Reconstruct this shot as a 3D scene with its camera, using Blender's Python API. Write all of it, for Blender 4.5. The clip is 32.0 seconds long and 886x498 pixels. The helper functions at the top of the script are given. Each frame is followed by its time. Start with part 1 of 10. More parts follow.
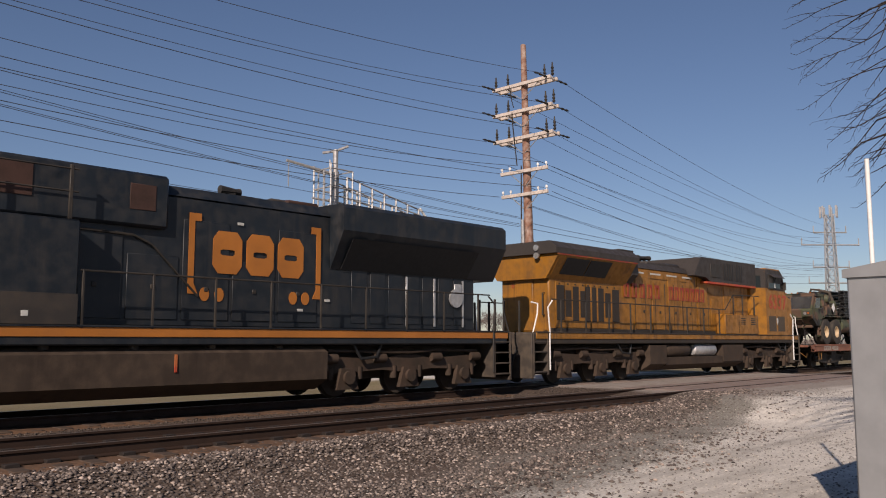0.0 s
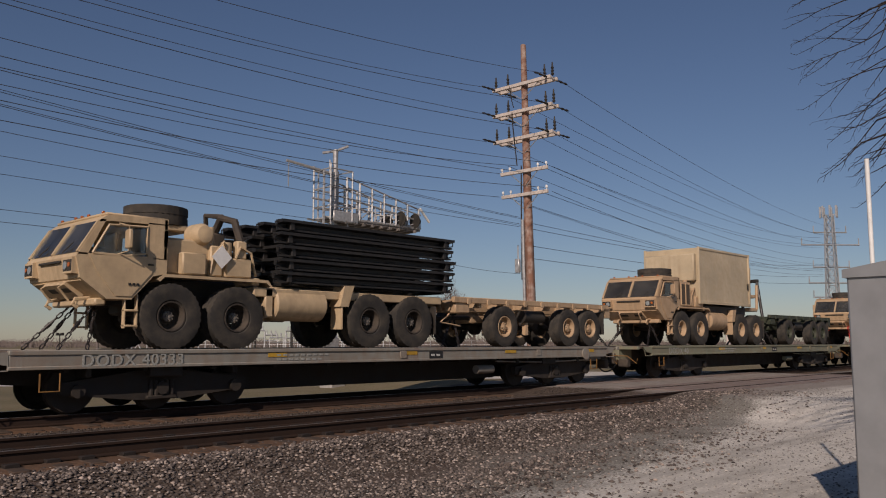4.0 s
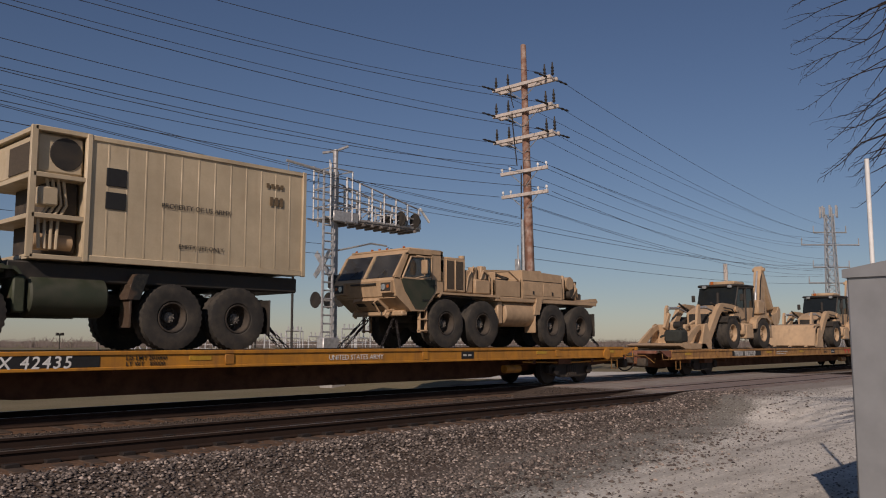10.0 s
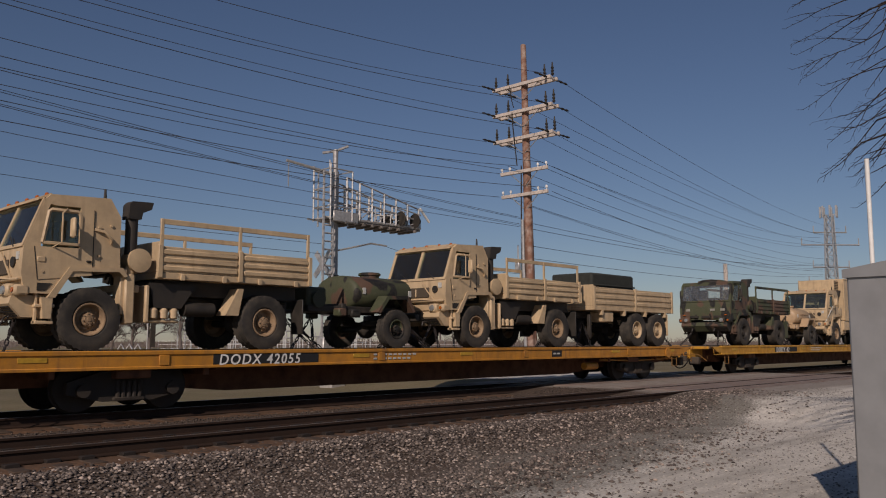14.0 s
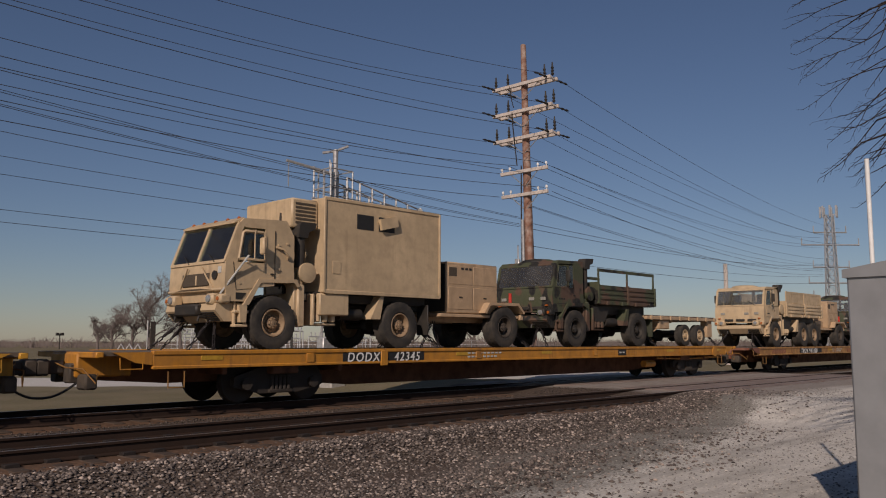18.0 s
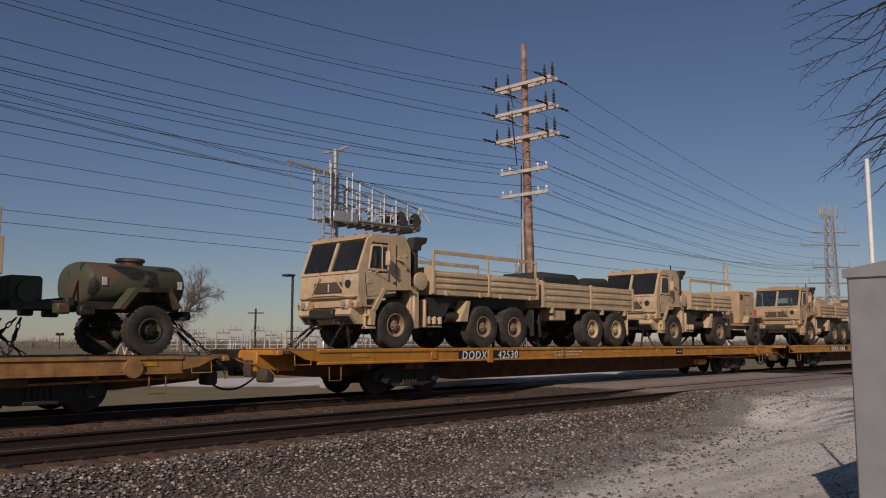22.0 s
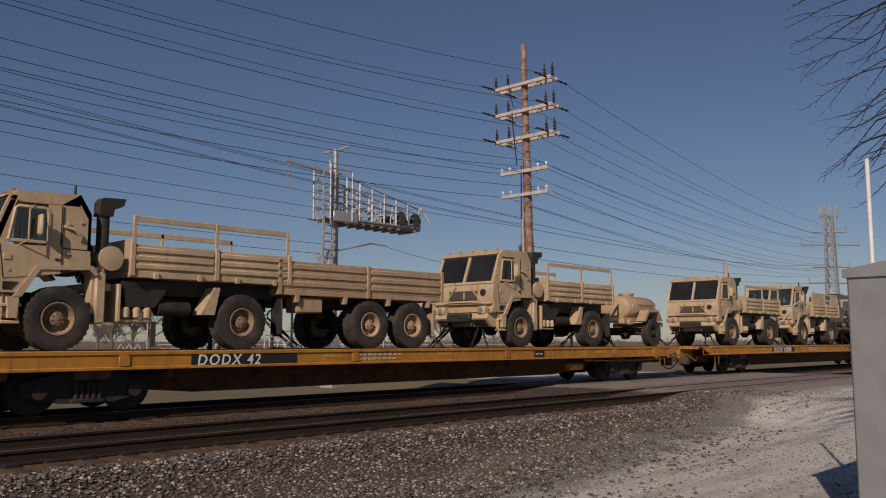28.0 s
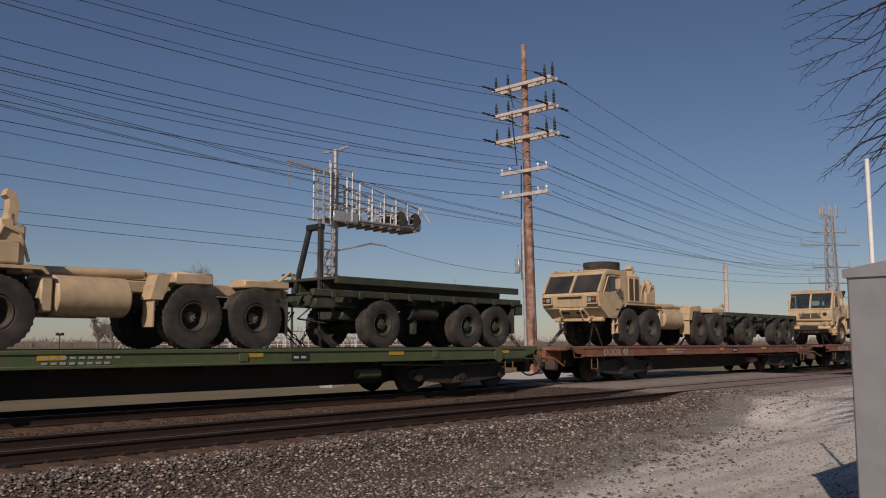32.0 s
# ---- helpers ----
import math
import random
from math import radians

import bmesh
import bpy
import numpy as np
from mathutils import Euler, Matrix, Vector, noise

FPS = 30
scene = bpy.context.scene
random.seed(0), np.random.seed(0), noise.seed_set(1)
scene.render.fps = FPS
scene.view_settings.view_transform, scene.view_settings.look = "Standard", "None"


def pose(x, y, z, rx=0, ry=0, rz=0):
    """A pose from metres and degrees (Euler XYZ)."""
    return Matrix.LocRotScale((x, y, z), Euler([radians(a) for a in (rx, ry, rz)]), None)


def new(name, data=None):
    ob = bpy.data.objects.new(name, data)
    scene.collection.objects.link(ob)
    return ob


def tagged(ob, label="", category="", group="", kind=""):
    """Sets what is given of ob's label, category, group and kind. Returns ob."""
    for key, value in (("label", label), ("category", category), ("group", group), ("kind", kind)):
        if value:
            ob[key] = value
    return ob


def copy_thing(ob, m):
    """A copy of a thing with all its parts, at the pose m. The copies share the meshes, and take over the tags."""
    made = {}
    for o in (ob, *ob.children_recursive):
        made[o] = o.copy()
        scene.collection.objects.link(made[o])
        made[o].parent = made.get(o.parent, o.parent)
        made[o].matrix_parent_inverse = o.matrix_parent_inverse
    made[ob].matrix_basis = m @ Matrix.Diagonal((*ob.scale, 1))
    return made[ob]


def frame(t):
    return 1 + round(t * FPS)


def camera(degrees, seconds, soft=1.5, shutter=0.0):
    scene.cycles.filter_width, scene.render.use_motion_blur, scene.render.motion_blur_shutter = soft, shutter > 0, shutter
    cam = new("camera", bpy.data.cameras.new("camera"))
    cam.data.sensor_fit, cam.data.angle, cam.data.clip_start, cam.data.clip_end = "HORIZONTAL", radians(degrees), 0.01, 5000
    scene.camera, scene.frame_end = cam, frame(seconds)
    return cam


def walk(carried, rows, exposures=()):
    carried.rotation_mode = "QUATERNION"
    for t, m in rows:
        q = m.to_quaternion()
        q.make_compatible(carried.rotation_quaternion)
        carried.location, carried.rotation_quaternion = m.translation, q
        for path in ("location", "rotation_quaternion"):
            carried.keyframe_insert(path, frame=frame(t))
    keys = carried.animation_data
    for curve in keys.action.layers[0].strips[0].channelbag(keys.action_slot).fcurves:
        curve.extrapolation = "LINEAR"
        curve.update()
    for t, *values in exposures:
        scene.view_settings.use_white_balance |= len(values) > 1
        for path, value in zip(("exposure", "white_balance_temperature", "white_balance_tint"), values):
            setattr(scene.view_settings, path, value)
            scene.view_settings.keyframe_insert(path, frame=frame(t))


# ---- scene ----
# World: x runs along the railway (the train comes from +x and leaves to -x), y away from the camera, z up, rail tops at z = 0.
SPEED = 20.3
TRACK_Y = 16.8
NEAR_TRACK_Y = 12.05
EYE = (0.0, 0.0, 1.36)

cam = camera(55.8, 32.0, soft=1.08, shutter=0.0)
STAND = pose(*EYE, 90 + 6.3, 0.0, 43.39 - 90)
walk(cam, [(0, STAND), (32, STAND)], exposures=[(0, 0.44, 6600, 21), (1.0, 0.3, 6600, 21), (2.0, 0.12, 6550, 21), (3.0, -0.1, 6500, 21), (4.5, -0.1, 6500, 21), (6.0, -0.1, 6500, 21), (8.0, -0.15, 6500, 21), (9.0, -0.12, 6500, 21), (10.0, -0.14, 6500, 21), (11.0, -0.31, 6500, 21), (12.0, -0.33, 6500, 21), (13.0, -0.21, 6500, 21), (14.0, -0.24, 6500, 21), (19.0, -0.2, 6500, 21), (30.0, -0.18, 6500, 21), (31.0, -0.09, 6500, 21), (32, -0.09, 6500, 21)])

# ---- light ----
SUN_AZ, SUN_EL = 25.0, 31.0   # the way the light travels, from +x; the height of the sun
world = bpy.data.worlds.new("sky")
scene.world = world
world.use_nodes = True
_wt = world.node_tree
_bg = _wt.nodes["Background"]
_sky = _wt.nodes.new("ShaderNodeTexSky")
_sky.sky_type = 'NISHITA'
_sky.sun_disc = False
_sky.sun_elevation = radians(SUN_EL)
_sky.sun_rotation = radians(90 - (SUN_AZ + 180))
_sky.altitude = 150
_sky.air_density = 1.0
_sky.dust_density = 0.25
_sky.ozone_density = 3.5
_wt.links.new(_sky.outputs[0], _bg.inputs[0])
_bg.inputs[1].default_value = 0.05
sun_data = bpy.data.lights.new("sun", 'SUN')
sun_data.energy = 3.6
sun_data.angle = radians(0.55)
sun_data.color = (1.0, 0.885, 0.735)
sun = new("sun", sun_data)
_l = Vector((math.cos(radians(SUN_AZ)) * math.cos(radians(SUN_EL)), math.sin(radians(SUN_AZ)) * math.cos(radians(SUN_EL)), -math.sin(radians(SUN_EL))))
sun.matrix_world = Matrix.Translation((-30, -30, 40)) @ _l.to_track_quat("-Z", "Y").to_matrix().to_4x4()


# ---- materials ----
def nodes_of(name):
    m = bpy.data.materials.new(name)
    m.use_nodes = True
    nt = m.node_tree
    return m, nt, nt.nodes["Principled BSDF"]


def noise_fac(nt, scale, lo, hi, coord="Object", detail=4.0, stretch=None, rough=0.55):
    tc = nt.nodes.new("ShaderNodeTexCoord")
    n = nt.nodes.new("ShaderNodeTexNoise")
    n.inputs["Scale"].default_value = scale
    n.inputs["Detail"].default_value = detail
    n.inputs["Roughness"].default_value = rough
    src = tc.outputs[coord]
    if stretch:
        mp = nt.nodes.new("ShaderNodeMapping")
        mp.inputs["Scale"].default_value = stretch
        nt.links.new(src, mp.inputs[0])
        src = mp.outputs[0]
    nt.links.new(src, n.inputs["Vector"])
    r = nt.nodes.new("ShaderNodeMapRange")
    r.inputs["From Min"].default_value = lo
    r.inputs["From Max"].default_value = hi
    nt.links.new(n.outputs["Fac"], r.inputs["Value"])
    return r.outputs["Result"], n.outputs["Fac"]


def mixed(nt, fac, a, b):
    mx = nt.nodes.new("ShaderNodeMix")
    mx.data_type = 'RGBA'
    if isinstance(fac, float):
        mx.inputs[0].default_value = fac
    else:
        nt.links.new(fac, mx.inputs[0])
    for slot, v in ((6, a), (7, b)):
        if isinstance(v, tuple):
            mx.inputs[slot].default_value = (*v, 1)
        else:
            nt.links.new(v, mx.inputs[slot])
    return mx.outputs[2]


def scaled(nt, value, k):
    mt = nt.nodes.new("ShaderNodeMath")
    mt.operation = 'MULTIPLY'
    nt.links.new(value, mt.inputs[0])
    mt.inputs[1].default_value = k
    return mt.outputs[0]


def bumped(nt, bsdf, height, strength, dist):
    b = nt.nodes.new("ShaderNodeBump")
    b.inputs["Strength"].default_value = strength
    b.inputs["Distance"].default_value = dist
    nt.links.new(height, b.inputs["Height"])
    nt.links.new(b.outputs[0], bsdf.inputs["Normal"])


def paint(name, base, rough=0.5, metal=0.0, dirt=(0.16, 0.12, 0.08), dirty=0.35, streak=0.0, streak_col=(0.1, 0.05, 0.03), spec=0.35, coord="Object", grain=38.0):
    """Weathered paint: broad fading, blotches of dust, runs of rust or grime down the sides."""
    m, nt, b = nodes_of(name)
    f1, _ = noise_fac(nt, 0.9, 0.3, 0.75, coord)
    f2, raw = noise_fac(nt, grain, 0.35, 0.7, coord)
    f3, _ = noise_fac(nt, 3.7, 0.42, 0.72, coord, 6.0)
    dark = tuple(c * 0.78 for c in base)
    lite = tuple(min(1, c * 1.12) for c in base)
    col = mixed(nt, f1, dark, lite)
    col = mixed(nt, scaled(nt, f3, dirty), col, dirt)
    col = mixed(nt, scaled(nt, f2, 0.16), col, tuple(c * 0.6 for c in base))
    if streak:
        f4, _ = noise_fac(nt, 5.0, 0.5, 0.68, coord, 5.0, (1.0, 1.0, 0.06))
        f5, _ = noise_fac(nt, 0.8, 0.4, 0.6, coord)
        ml = nt.nodes.new("ShaderNodeMath")
        ml.operation = 'MULTIPLY'
        nt.links.new(f4, ml.inputs[0])
        nt.links.new(f5, ml.inputs[1])
        col = mixed(nt, scaled(nt, ml.outputs[0], streak), col, streak_col)
    nt.links.new(col, b.inputs["Base Color"])
    rr = nt.nodes.new("ShaderNodeMapRange")
    rr.inputs["To Min"].default_value = max(0.05, rough - 0.1)
    rr.inputs["To Max"].default_value = min(1.0, rough + 0.18)
    nt.links.new(f3, rr.inputs["Value"])
    nt.links.new(rr.outputs[0], b.inputs["Roughness"])
    b.inputs["Metallic"].default_value = metal
    b.inputs["Specular IOR Level"].default_value = spec
    bumped(nt, b, raw, 0.12, 0.006)
    return m


def camouflage(name, a=(0.06, 0.068, 0.036), bcol=(0.1, 0.06, 0.04), ccol=(0.014, 0.014, 0.013)):
    m, nt, b = nodes_of(name)
    f1, _ = noise_fac(nt, 1.05, 0.5, 0.53, "Object", 1.5)
    f2, _ = noise_fac(nt, 1.3, 0.57, 0.59, "Object", 1.5, (1.0, 1.4, 0.9))
    f3, raw = noise_fac(nt, 14.0, 0.4, 0.8)
    col = mixed(nt, f1, a, bcol)
    col = mixed(nt, f2, col, ccol)
    col = mixed(nt, scaled(nt, f3, 0.3), col, (0.13, 0.11, 0.08))
    nt.links.new(col, b.inputs["Base Color"])
    b.inputs["Roughness"].default_value = 0.6
    b.inputs["Specular IOR Level"].default_value = 0.3
    bumped(nt, b, raw, 0.1, 0.005)
    return m


def plain(name, base, rough=0.6, metal=0.0, spec=0.4, var=0.25, scale=9.0, coord="Object", bump=0.15):
    m, nt, b = nodes_of(name)
    f1, raw = noise_fac(nt, scale, 0.3, 0.7, coord, 5.0)
    f2, _ = noise_fac(nt, scale * 0.13, 0.35, 0.65, coord, 3.0)
    c = mixed(nt, f1, tuple(v * (1 - var) for v in base), tuple(min(1, v * (1 + var * 0.6)) for v in base))
    c = mixed(nt, scaled(nt, f2, 0.35), c, tuple(v * 0.7 for v in base))
    nt.links.new(c, b.inputs["Base Color"])
    b.inputs["Roughness"].default_value = rough
    b.inputs["Metallic"].default_value = metal
    b.inputs["Specular IOR Level"].default_value = spec
    if bump:
        bumped(nt, b, raw, bump, 0.01)
    return m


TAN = paint("desert_tan_paint", (0.5, 0.345, 0.205), 0.55, dirt=(0.31, 0.22, 0.135), dirty=0.6, streak=0.5, streak_col=(0.22, 0.15, 0.09))
SAND = paint("pale_sand_paint", (0.57, 0.425, 0.255), 0.55, dirt=(0.33, 0.25, 0.16), dirty=0.6, streak=0.5, streak_col=(0.25, 0.17, 0.1))
CREAM = paint("cream_panel_paint", (0.53, 0.43, 0.285), 0.5, dirt=(0.38, 0.29, 0.18), dirty=0.3, streak=0.3, streak_col=(0.3, 0.2, 0.12))
GREEN = paint("forest_green_paint", (0.042, 0.05, 0.03), 0.65, dirt=(0.09, 0.08, 0.06), dirty=0.5)
CAMO = camouflage("three_colour_camouflage")
DKCAMO = camouflage("dark_camouflage", (0.045, 0.055, 0.032), (0.07, 0.045, 0.03), (0.016, 0.017, 0.016))
BRIDGE_BLACK = paint("black_coated_steel", (0.02, 0.019, 0.018), 0.5, dirt=(0.08, 0.07, 0.06), dirty=0.3)
BRIDGE_GREEN = paint("dark_green_steel", (0.038, 0.055, 0.03), 0.55, dirt=(0.1, 0.09, 0.06), dirty=0.3)
RUBBER = paint("tyre_rubber", (0.04, 0.037, 0.033), 0.85, dirt=(0.14, 0.115, 0.085), dirty=0.4, spec=0.25)
BLACK = paint("black_running_gear", (0.03, 0.027, 0.023), 0.65, dirt=(0.07, 0.055, 0.04), dirty=0.5)
# grimy steel; on heavy truck rims it also paints the dish's shade
GRIME = paint("grimy_steel_and_rim_shade", (0.05, 0.041, 0.033), 0.8, dirt=(0.13, 0.1, 0.07), dirty=0.6)
BOGIE = paint("rail_truck_steel", (0.034, 0.028, 0.023), 0.8, dirt=(0.055, 0.042, 0.03), dirty=0.6)
STEEL = plain("galvanised_steel", (0.5, 0.5, 0.49), 0.45, 0.55, var=0.3, scale=6)
RAILSTEEL = paint("rusty_rail_steel", (0.042, 0.026, 0.019), 0.8, dirt=(0.025, 0.017, 0.013), dirty=0.6, spec=0.15)
RAILTOP = plain("polished_rail_head", (0.3, 0.25, 0.21), 0.45, 0.8, var=0.3)
HOSE = plain("black_hose", (0.015, 0.015, 0.015), 0.5)
CHAIN = plain("dark_chain", (0.035, 0.03, 0.028), 0.5, 0.4)
RED = plain("red_paint", (0.5, 0.035, 0.02), 0.5)
ORANGE_LENS = plain("amber_lens", (0.42, 0.11, 0.02), 0.2, bump=0)
RED_LENS = plain("red_lens", (0.4, 0.01, 0.01), 0.2, bump=0)
WHITE = plain("white_paint", (0.78, 0.77, 0.73), 0.55, var=0.12)
DULLWHITE = plain("faded_white_stencil", (0.5, 0.5, 0.46), 0.7, var=0.2)
INK = plain("black_stencil", (0.02, 0.02, 0.02), 0.7)
FADED_INK = plain("faded_brown_stencil", (0.16, 0.11, 0.06), 0.7)
WOODDECK = plain("weathered_deck_planks", (0.13, 0.1, 0.075), 0.9, var=0.35, scale=5)
CANVAS = plain("dark_canvas", (0.03, 0.033, 0.028), 0.9)
LAMPGLASS = plain("lamp_lens", (0.5, 0.5, 0.48), 0.1, 0.6, bump=0)


def glass_mat(name, tint, dust=0.08):
    """Thin tinted glass with a film of dust: light passes straight through, and the surface mirrors by its Fresnel gloss."""
    m, nt, b = nodes_of(name)
    nt.nodes.remove(b)
    out = nt.nodes["Material Output"]
    tr = nt.nodes.new("ShaderNodeBsdfTransparent")
    tr.inputs[0].default_value = (*tint, 1)
    gl = nt.nodes.new("ShaderNodeBsdfGlossy")
    gl.inputs["Roughness"].default_value = 0.04
    fr = nt.nodes.new("ShaderNodeFresnel")
    fr.inputs[0].default_value = 1.85
    mx = nt.nodes.new("ShaderNodeMixShader")
    nt.links.new(fr.outputs[0], mx.inputs[0])
    df = nt.nodes.new("ShaderNodeBsdfDiffuse")
    df.inputs[0].default_value = (0.5, 0.47, 0.4, 1)
    ds = nt.nodes.new("ShaderNodeMixShader")
    film, _ = noise_fac(nt, 1.3, 0.1, 1.0)
    nt.links.new(scaled(nt, film, dust * 2), ds.inputs[0])
    nt.links.new(tr.outputs[0], ds.inputs[1])
    nt.links.new(df.outputs[0], ds.inputs[2])
    nt.links.new(ds.outputs[0], mx.inputs[1])
    nt.links.new(gl.outputs[0], mx.inputs[2])
    nt.links.new(mx.outputs[0], out.inputs[0])
    return m


# dust set strong on GLASS, so it also paints the panes' pale haze
GLASS = glass_mat("vehicle_glass", (0.9, 0.93, 0.91), 0.1)
ARMOURGLASS = glass_mat("thick_green_glass", (0.62, 0.72, 0.67), 0.035)
DARKGLASS = plain("unlit_dark_glass", (0.015, 0.018, 0.018), 0.06, bump=0)
SEATCLOTH = plain("dark_cab_trim", (0.11, 0.1, 0.08), 0.9)


# ---- mesh building ----
class Mesh:
    """Gathers simple solids into one mesh."""

    def __init__(self):
        self.v, self.f = [], []

    def add(self, vs, fs):
        n = len(self.v)
        self.v += [tuple(p) for p in vs]
        self.f += [tuple(i + n for i in q) for q in fs]
        return self

    def box(self, x0, x1, y0, y1, z0, z1, b=0.012):
        lo, hi = (min(x0, x1), min(y0, y1), min(z0, z1)), (max(x0, x1), max(y0, y1), max(z0, z1))
        b = min(b, *(0.4 * (hi[i] - lo[i]) for i in range(3)))
        vs, ix = [], {}
        for sx in (0, 1):
            for sy in (0, 1):
                for sz in (0, 1):
                    s = (sx, sy, sz)
                    for ax in range(3):
                        p = [(hi[i] if s[i] else lo[i]) for i in range(3)]
                        for o in range(3):
                            if o != ax:
                                p[o] += -b if s[o] else b
                        ix[(s, ax)] = len(vs)
                        vs.append(p)
        fs = []
        for ax in range(3):
            o1, o2 = [i for i in range(3) if i != ax]
            for sd in (0, 1):
                q = []
                for a, c in ((0, 0), (1, 0), (1, 1), (0, 1)):
                    s = [0, 0, 0]
                    s[ax], s[o1], s[o2] = sd, a, c
                    q.append(ix[(tuple(s), ax)])
                fs.append(q)
            for a in (0, 1):
                for c in (0, 1):
                    s0, s1 = [0, 0, 0], [0, 0, 0]
                    s0[ax], s1[ax] = 0, 1
                    s0[o1] = s1[o1] = a
                    s0[o2] = s1[o2] = c
                    s0, s1 = tuple(s0), tuple(s1)
                    fs.append((ix[(s0, o1)], ix[(s1, o1)], ix[(s1, o2)], ix[(s0, o2)]))
        for sx in (0, 1):
            for sy in (0, 1):
                for sz in (0, 1):
                    s = (sx, sy, sz)
                    fs.append((ix[(s, 0)], ix[(s, 1)], ix[(s, 2)]))
        return self.add(vs, fs)

    def prism(self, pts, a0, a1, axis="y"):
        """A polygon extruded along an axis: pts are (x, z) for y, (x, y) for z, (y, z) for x."""
        put = {"y": lambda p, a: (p[0], a, p[1]), "z": lambda p, a: (p[0], p[1], a), "x": lambda p, a: (a, p[0], p[1])}[axis]
        n = len(pts)
        vs = [put(p, a0) for p in pts] + [put(p, a1) for p in pts]
        fs = [tuple(range(n)), tuple(range(2 * n - 1, n - 1, -1))]
        fs += [(i, (i + 1) % n, n + (i + 1) % n, n + i) for i in range(n)]
        return self.add(vs, fs)

    def cyl(self, p0, p1, r, n=12, r2=None):
        p0, p1 = Vector(p0), Vector(p1)
        d = (p1 - p0).normalized()
        a = d.orthogonal().normalized()
        c = d.cross(a)
        r2 = r if r2 is None else r2
        vs = []
        for p, q in ((p0, r), (p1, r2)):
            vs += [p + q * (math.cos(2 * math.pi * (i + 0.5) / n) * a + math.sin(2 * math.pi * (i + 0.5) / n) * c) for i in range(n)]
        fs = [(i, (i + 1) % n, n + (i + 1) % n, n + i) for i in range(n)] + [tuple(range(n - 1, -1, -1)), tuple(range(n, 2 * n))]
        return self.add(vs, fs)

    def tube(self, pts, r, n=6, r2=None):
        pts = [Vector(p) for p in pts]
        rows, k = [], len(pts)
        ref = None
        for i, p in enumerate(pts):
            d = (pts[min(i + 1, k - 1)] - pts[max(i - 1, 0)]).normalized()
            a = d.orthogonal().normalized() if ref is None else (ref - ref.dot(d) * d).normalized()
            ref = a
            c = d.cross(a)
            q = r if r2 is None else r + (r2 - r) * i / max(1, k - 1)
            rows.append([p + q * (math.cos(2 * math.pi * j / n) * a + math.sin(2 * math.pi * j / n) * c) for j in range(n)])
        vs = [v for row in rows for v in row]
        fs = [(i * n + j, i * n + (j + 1) % n, (i + 1) * n + (j + 1) % n, (i + 1) * n + j) for i in range(k - 1) for j in range(n)]
        fs += [tuple(range(n - 1, -1, -1)), tuple(range((k - 1) * n, k * n))]
        return self.add(vs, fs)

    def lathe(self, prof, c, n=24, axis="y", ring=False):
        """prof: (along the axis, radius) from one end to the other."""
        vs = []
        for a, r in prof:
            for j in range(n):
                u, w = r * math.cos(2 * math.pi * j / n), r * math.sin(2 * math.pi * j / n)
                vs.append({"y": (c[0] + u, c[1] + a, c[2] + w), "x": (c[0] + a, c[1] + u, c[2] + w), "z": (c[0] + u, c[1] + w, c[2] + a)}[axis])
        k = len(prof)
        fs = [(i * n + j, i * n + (j + 1) % n, (i + 1) * n + (j + 1) % n, (i + 1) * n + j) for i in range(k - 1) for j in range(n)]
        if ring:
            fs += [((k - 1) * n + j, (k - 1) * n + (j + 1) % n, (j + 1) % n, j) for j in range(n)]
        else:
            fs += [tuple(range(n - 1, -1, -1)), tuple(range((k - 1) * n, k * n))]
        return self.add(vs, fs)

    def data(self, name, mat, smooth=40):
        me = bpy.data.meshes.new(name)
        me.from_pydata(self.v, [], self.f)
        bm = bmesh.new()
        bm.from_mesh(me)
        bmesh.ops.recalc_face_normals(bm, faces=bm.faces[:])
        bm.to_mesh(me)
        bm.free()
        if smooth:
            me.shade_smooth()
            me.set_sharp_from_angle(angle=radians(smooth))
        me.materials.append(mat)
        return me


def part(name, m, mat, parent, label="", smooth=40):
    ob = new(name, m.data(name, mat, smooth) if isinstance(m, Mesh) else m)
    ob.parent = parent
    if label:
        tagged(ob, label)
    return ob


def thing(name, label, category, group="", kind=""):
    return tagged(new(name), label, category, group, kind)


def solid(name, m, mat, label, category="", kind="structure", smooth=40, group=""):
    return tagged(new(name, m.data(name, mat, smooth)), label, category, group, kind)


def B(*a, **k):
    return Mesh().box(*a, **k)


def lettering(text, size, mat, parent, x, y, z, bold=0.0, name="lettering", label="", shear=0.0, spread=1.0):
    """Painted letters on a side that faces -y; x, z is the lower start corner."""
    cu = bpy.data.curves.new("letters", 'FONT')
    cu.body = text
    cu.size = size
    cu.extrude = 0.002
    cu.offset = bold
    cu.shear = shear
    cu.space_character = spread
    cu.resolution_u = 3
    tmp = bpy.data.objects.new("letters", cu)
    scene.collection.objects.link(tmp)
    me = bpy.data.meshes.new_from_object(tmp.evaluated_get(bpy.context.evaluated_depsgraph_get()))
    bpy.data.objects.remove(tmp)
    me.materials.clear()
    me.materials.append(mat)
    me.transform(Matrix.Translation((x, y, z)) @ Matrix.Rotation(radians(90), 4, 'X'))
    ob = part(name, me, mat, parent, label)
    return ob


def bars(n, width, height, mat, parent, x, y, z, gap=0.35, name="marking"):
    """Writing that cannot be read, as plain bars on a side that faces -y."""
    m = Mesh()
    w = width / n
    for i in range(n):
        m.box(x + i * w, x + (i + 1 - gap) * w, y - 0.004, y + 0.004, z, z + height, 0.001)
    return part(name, m, mat, parent)


MOVERS = []


def rides(ob, s, z, y=TRACK_Y):
    """Notes a thing that travels with the train: its x at the start, and its height."""
    MOVERS.append((ob, s, y, z))
    return ob


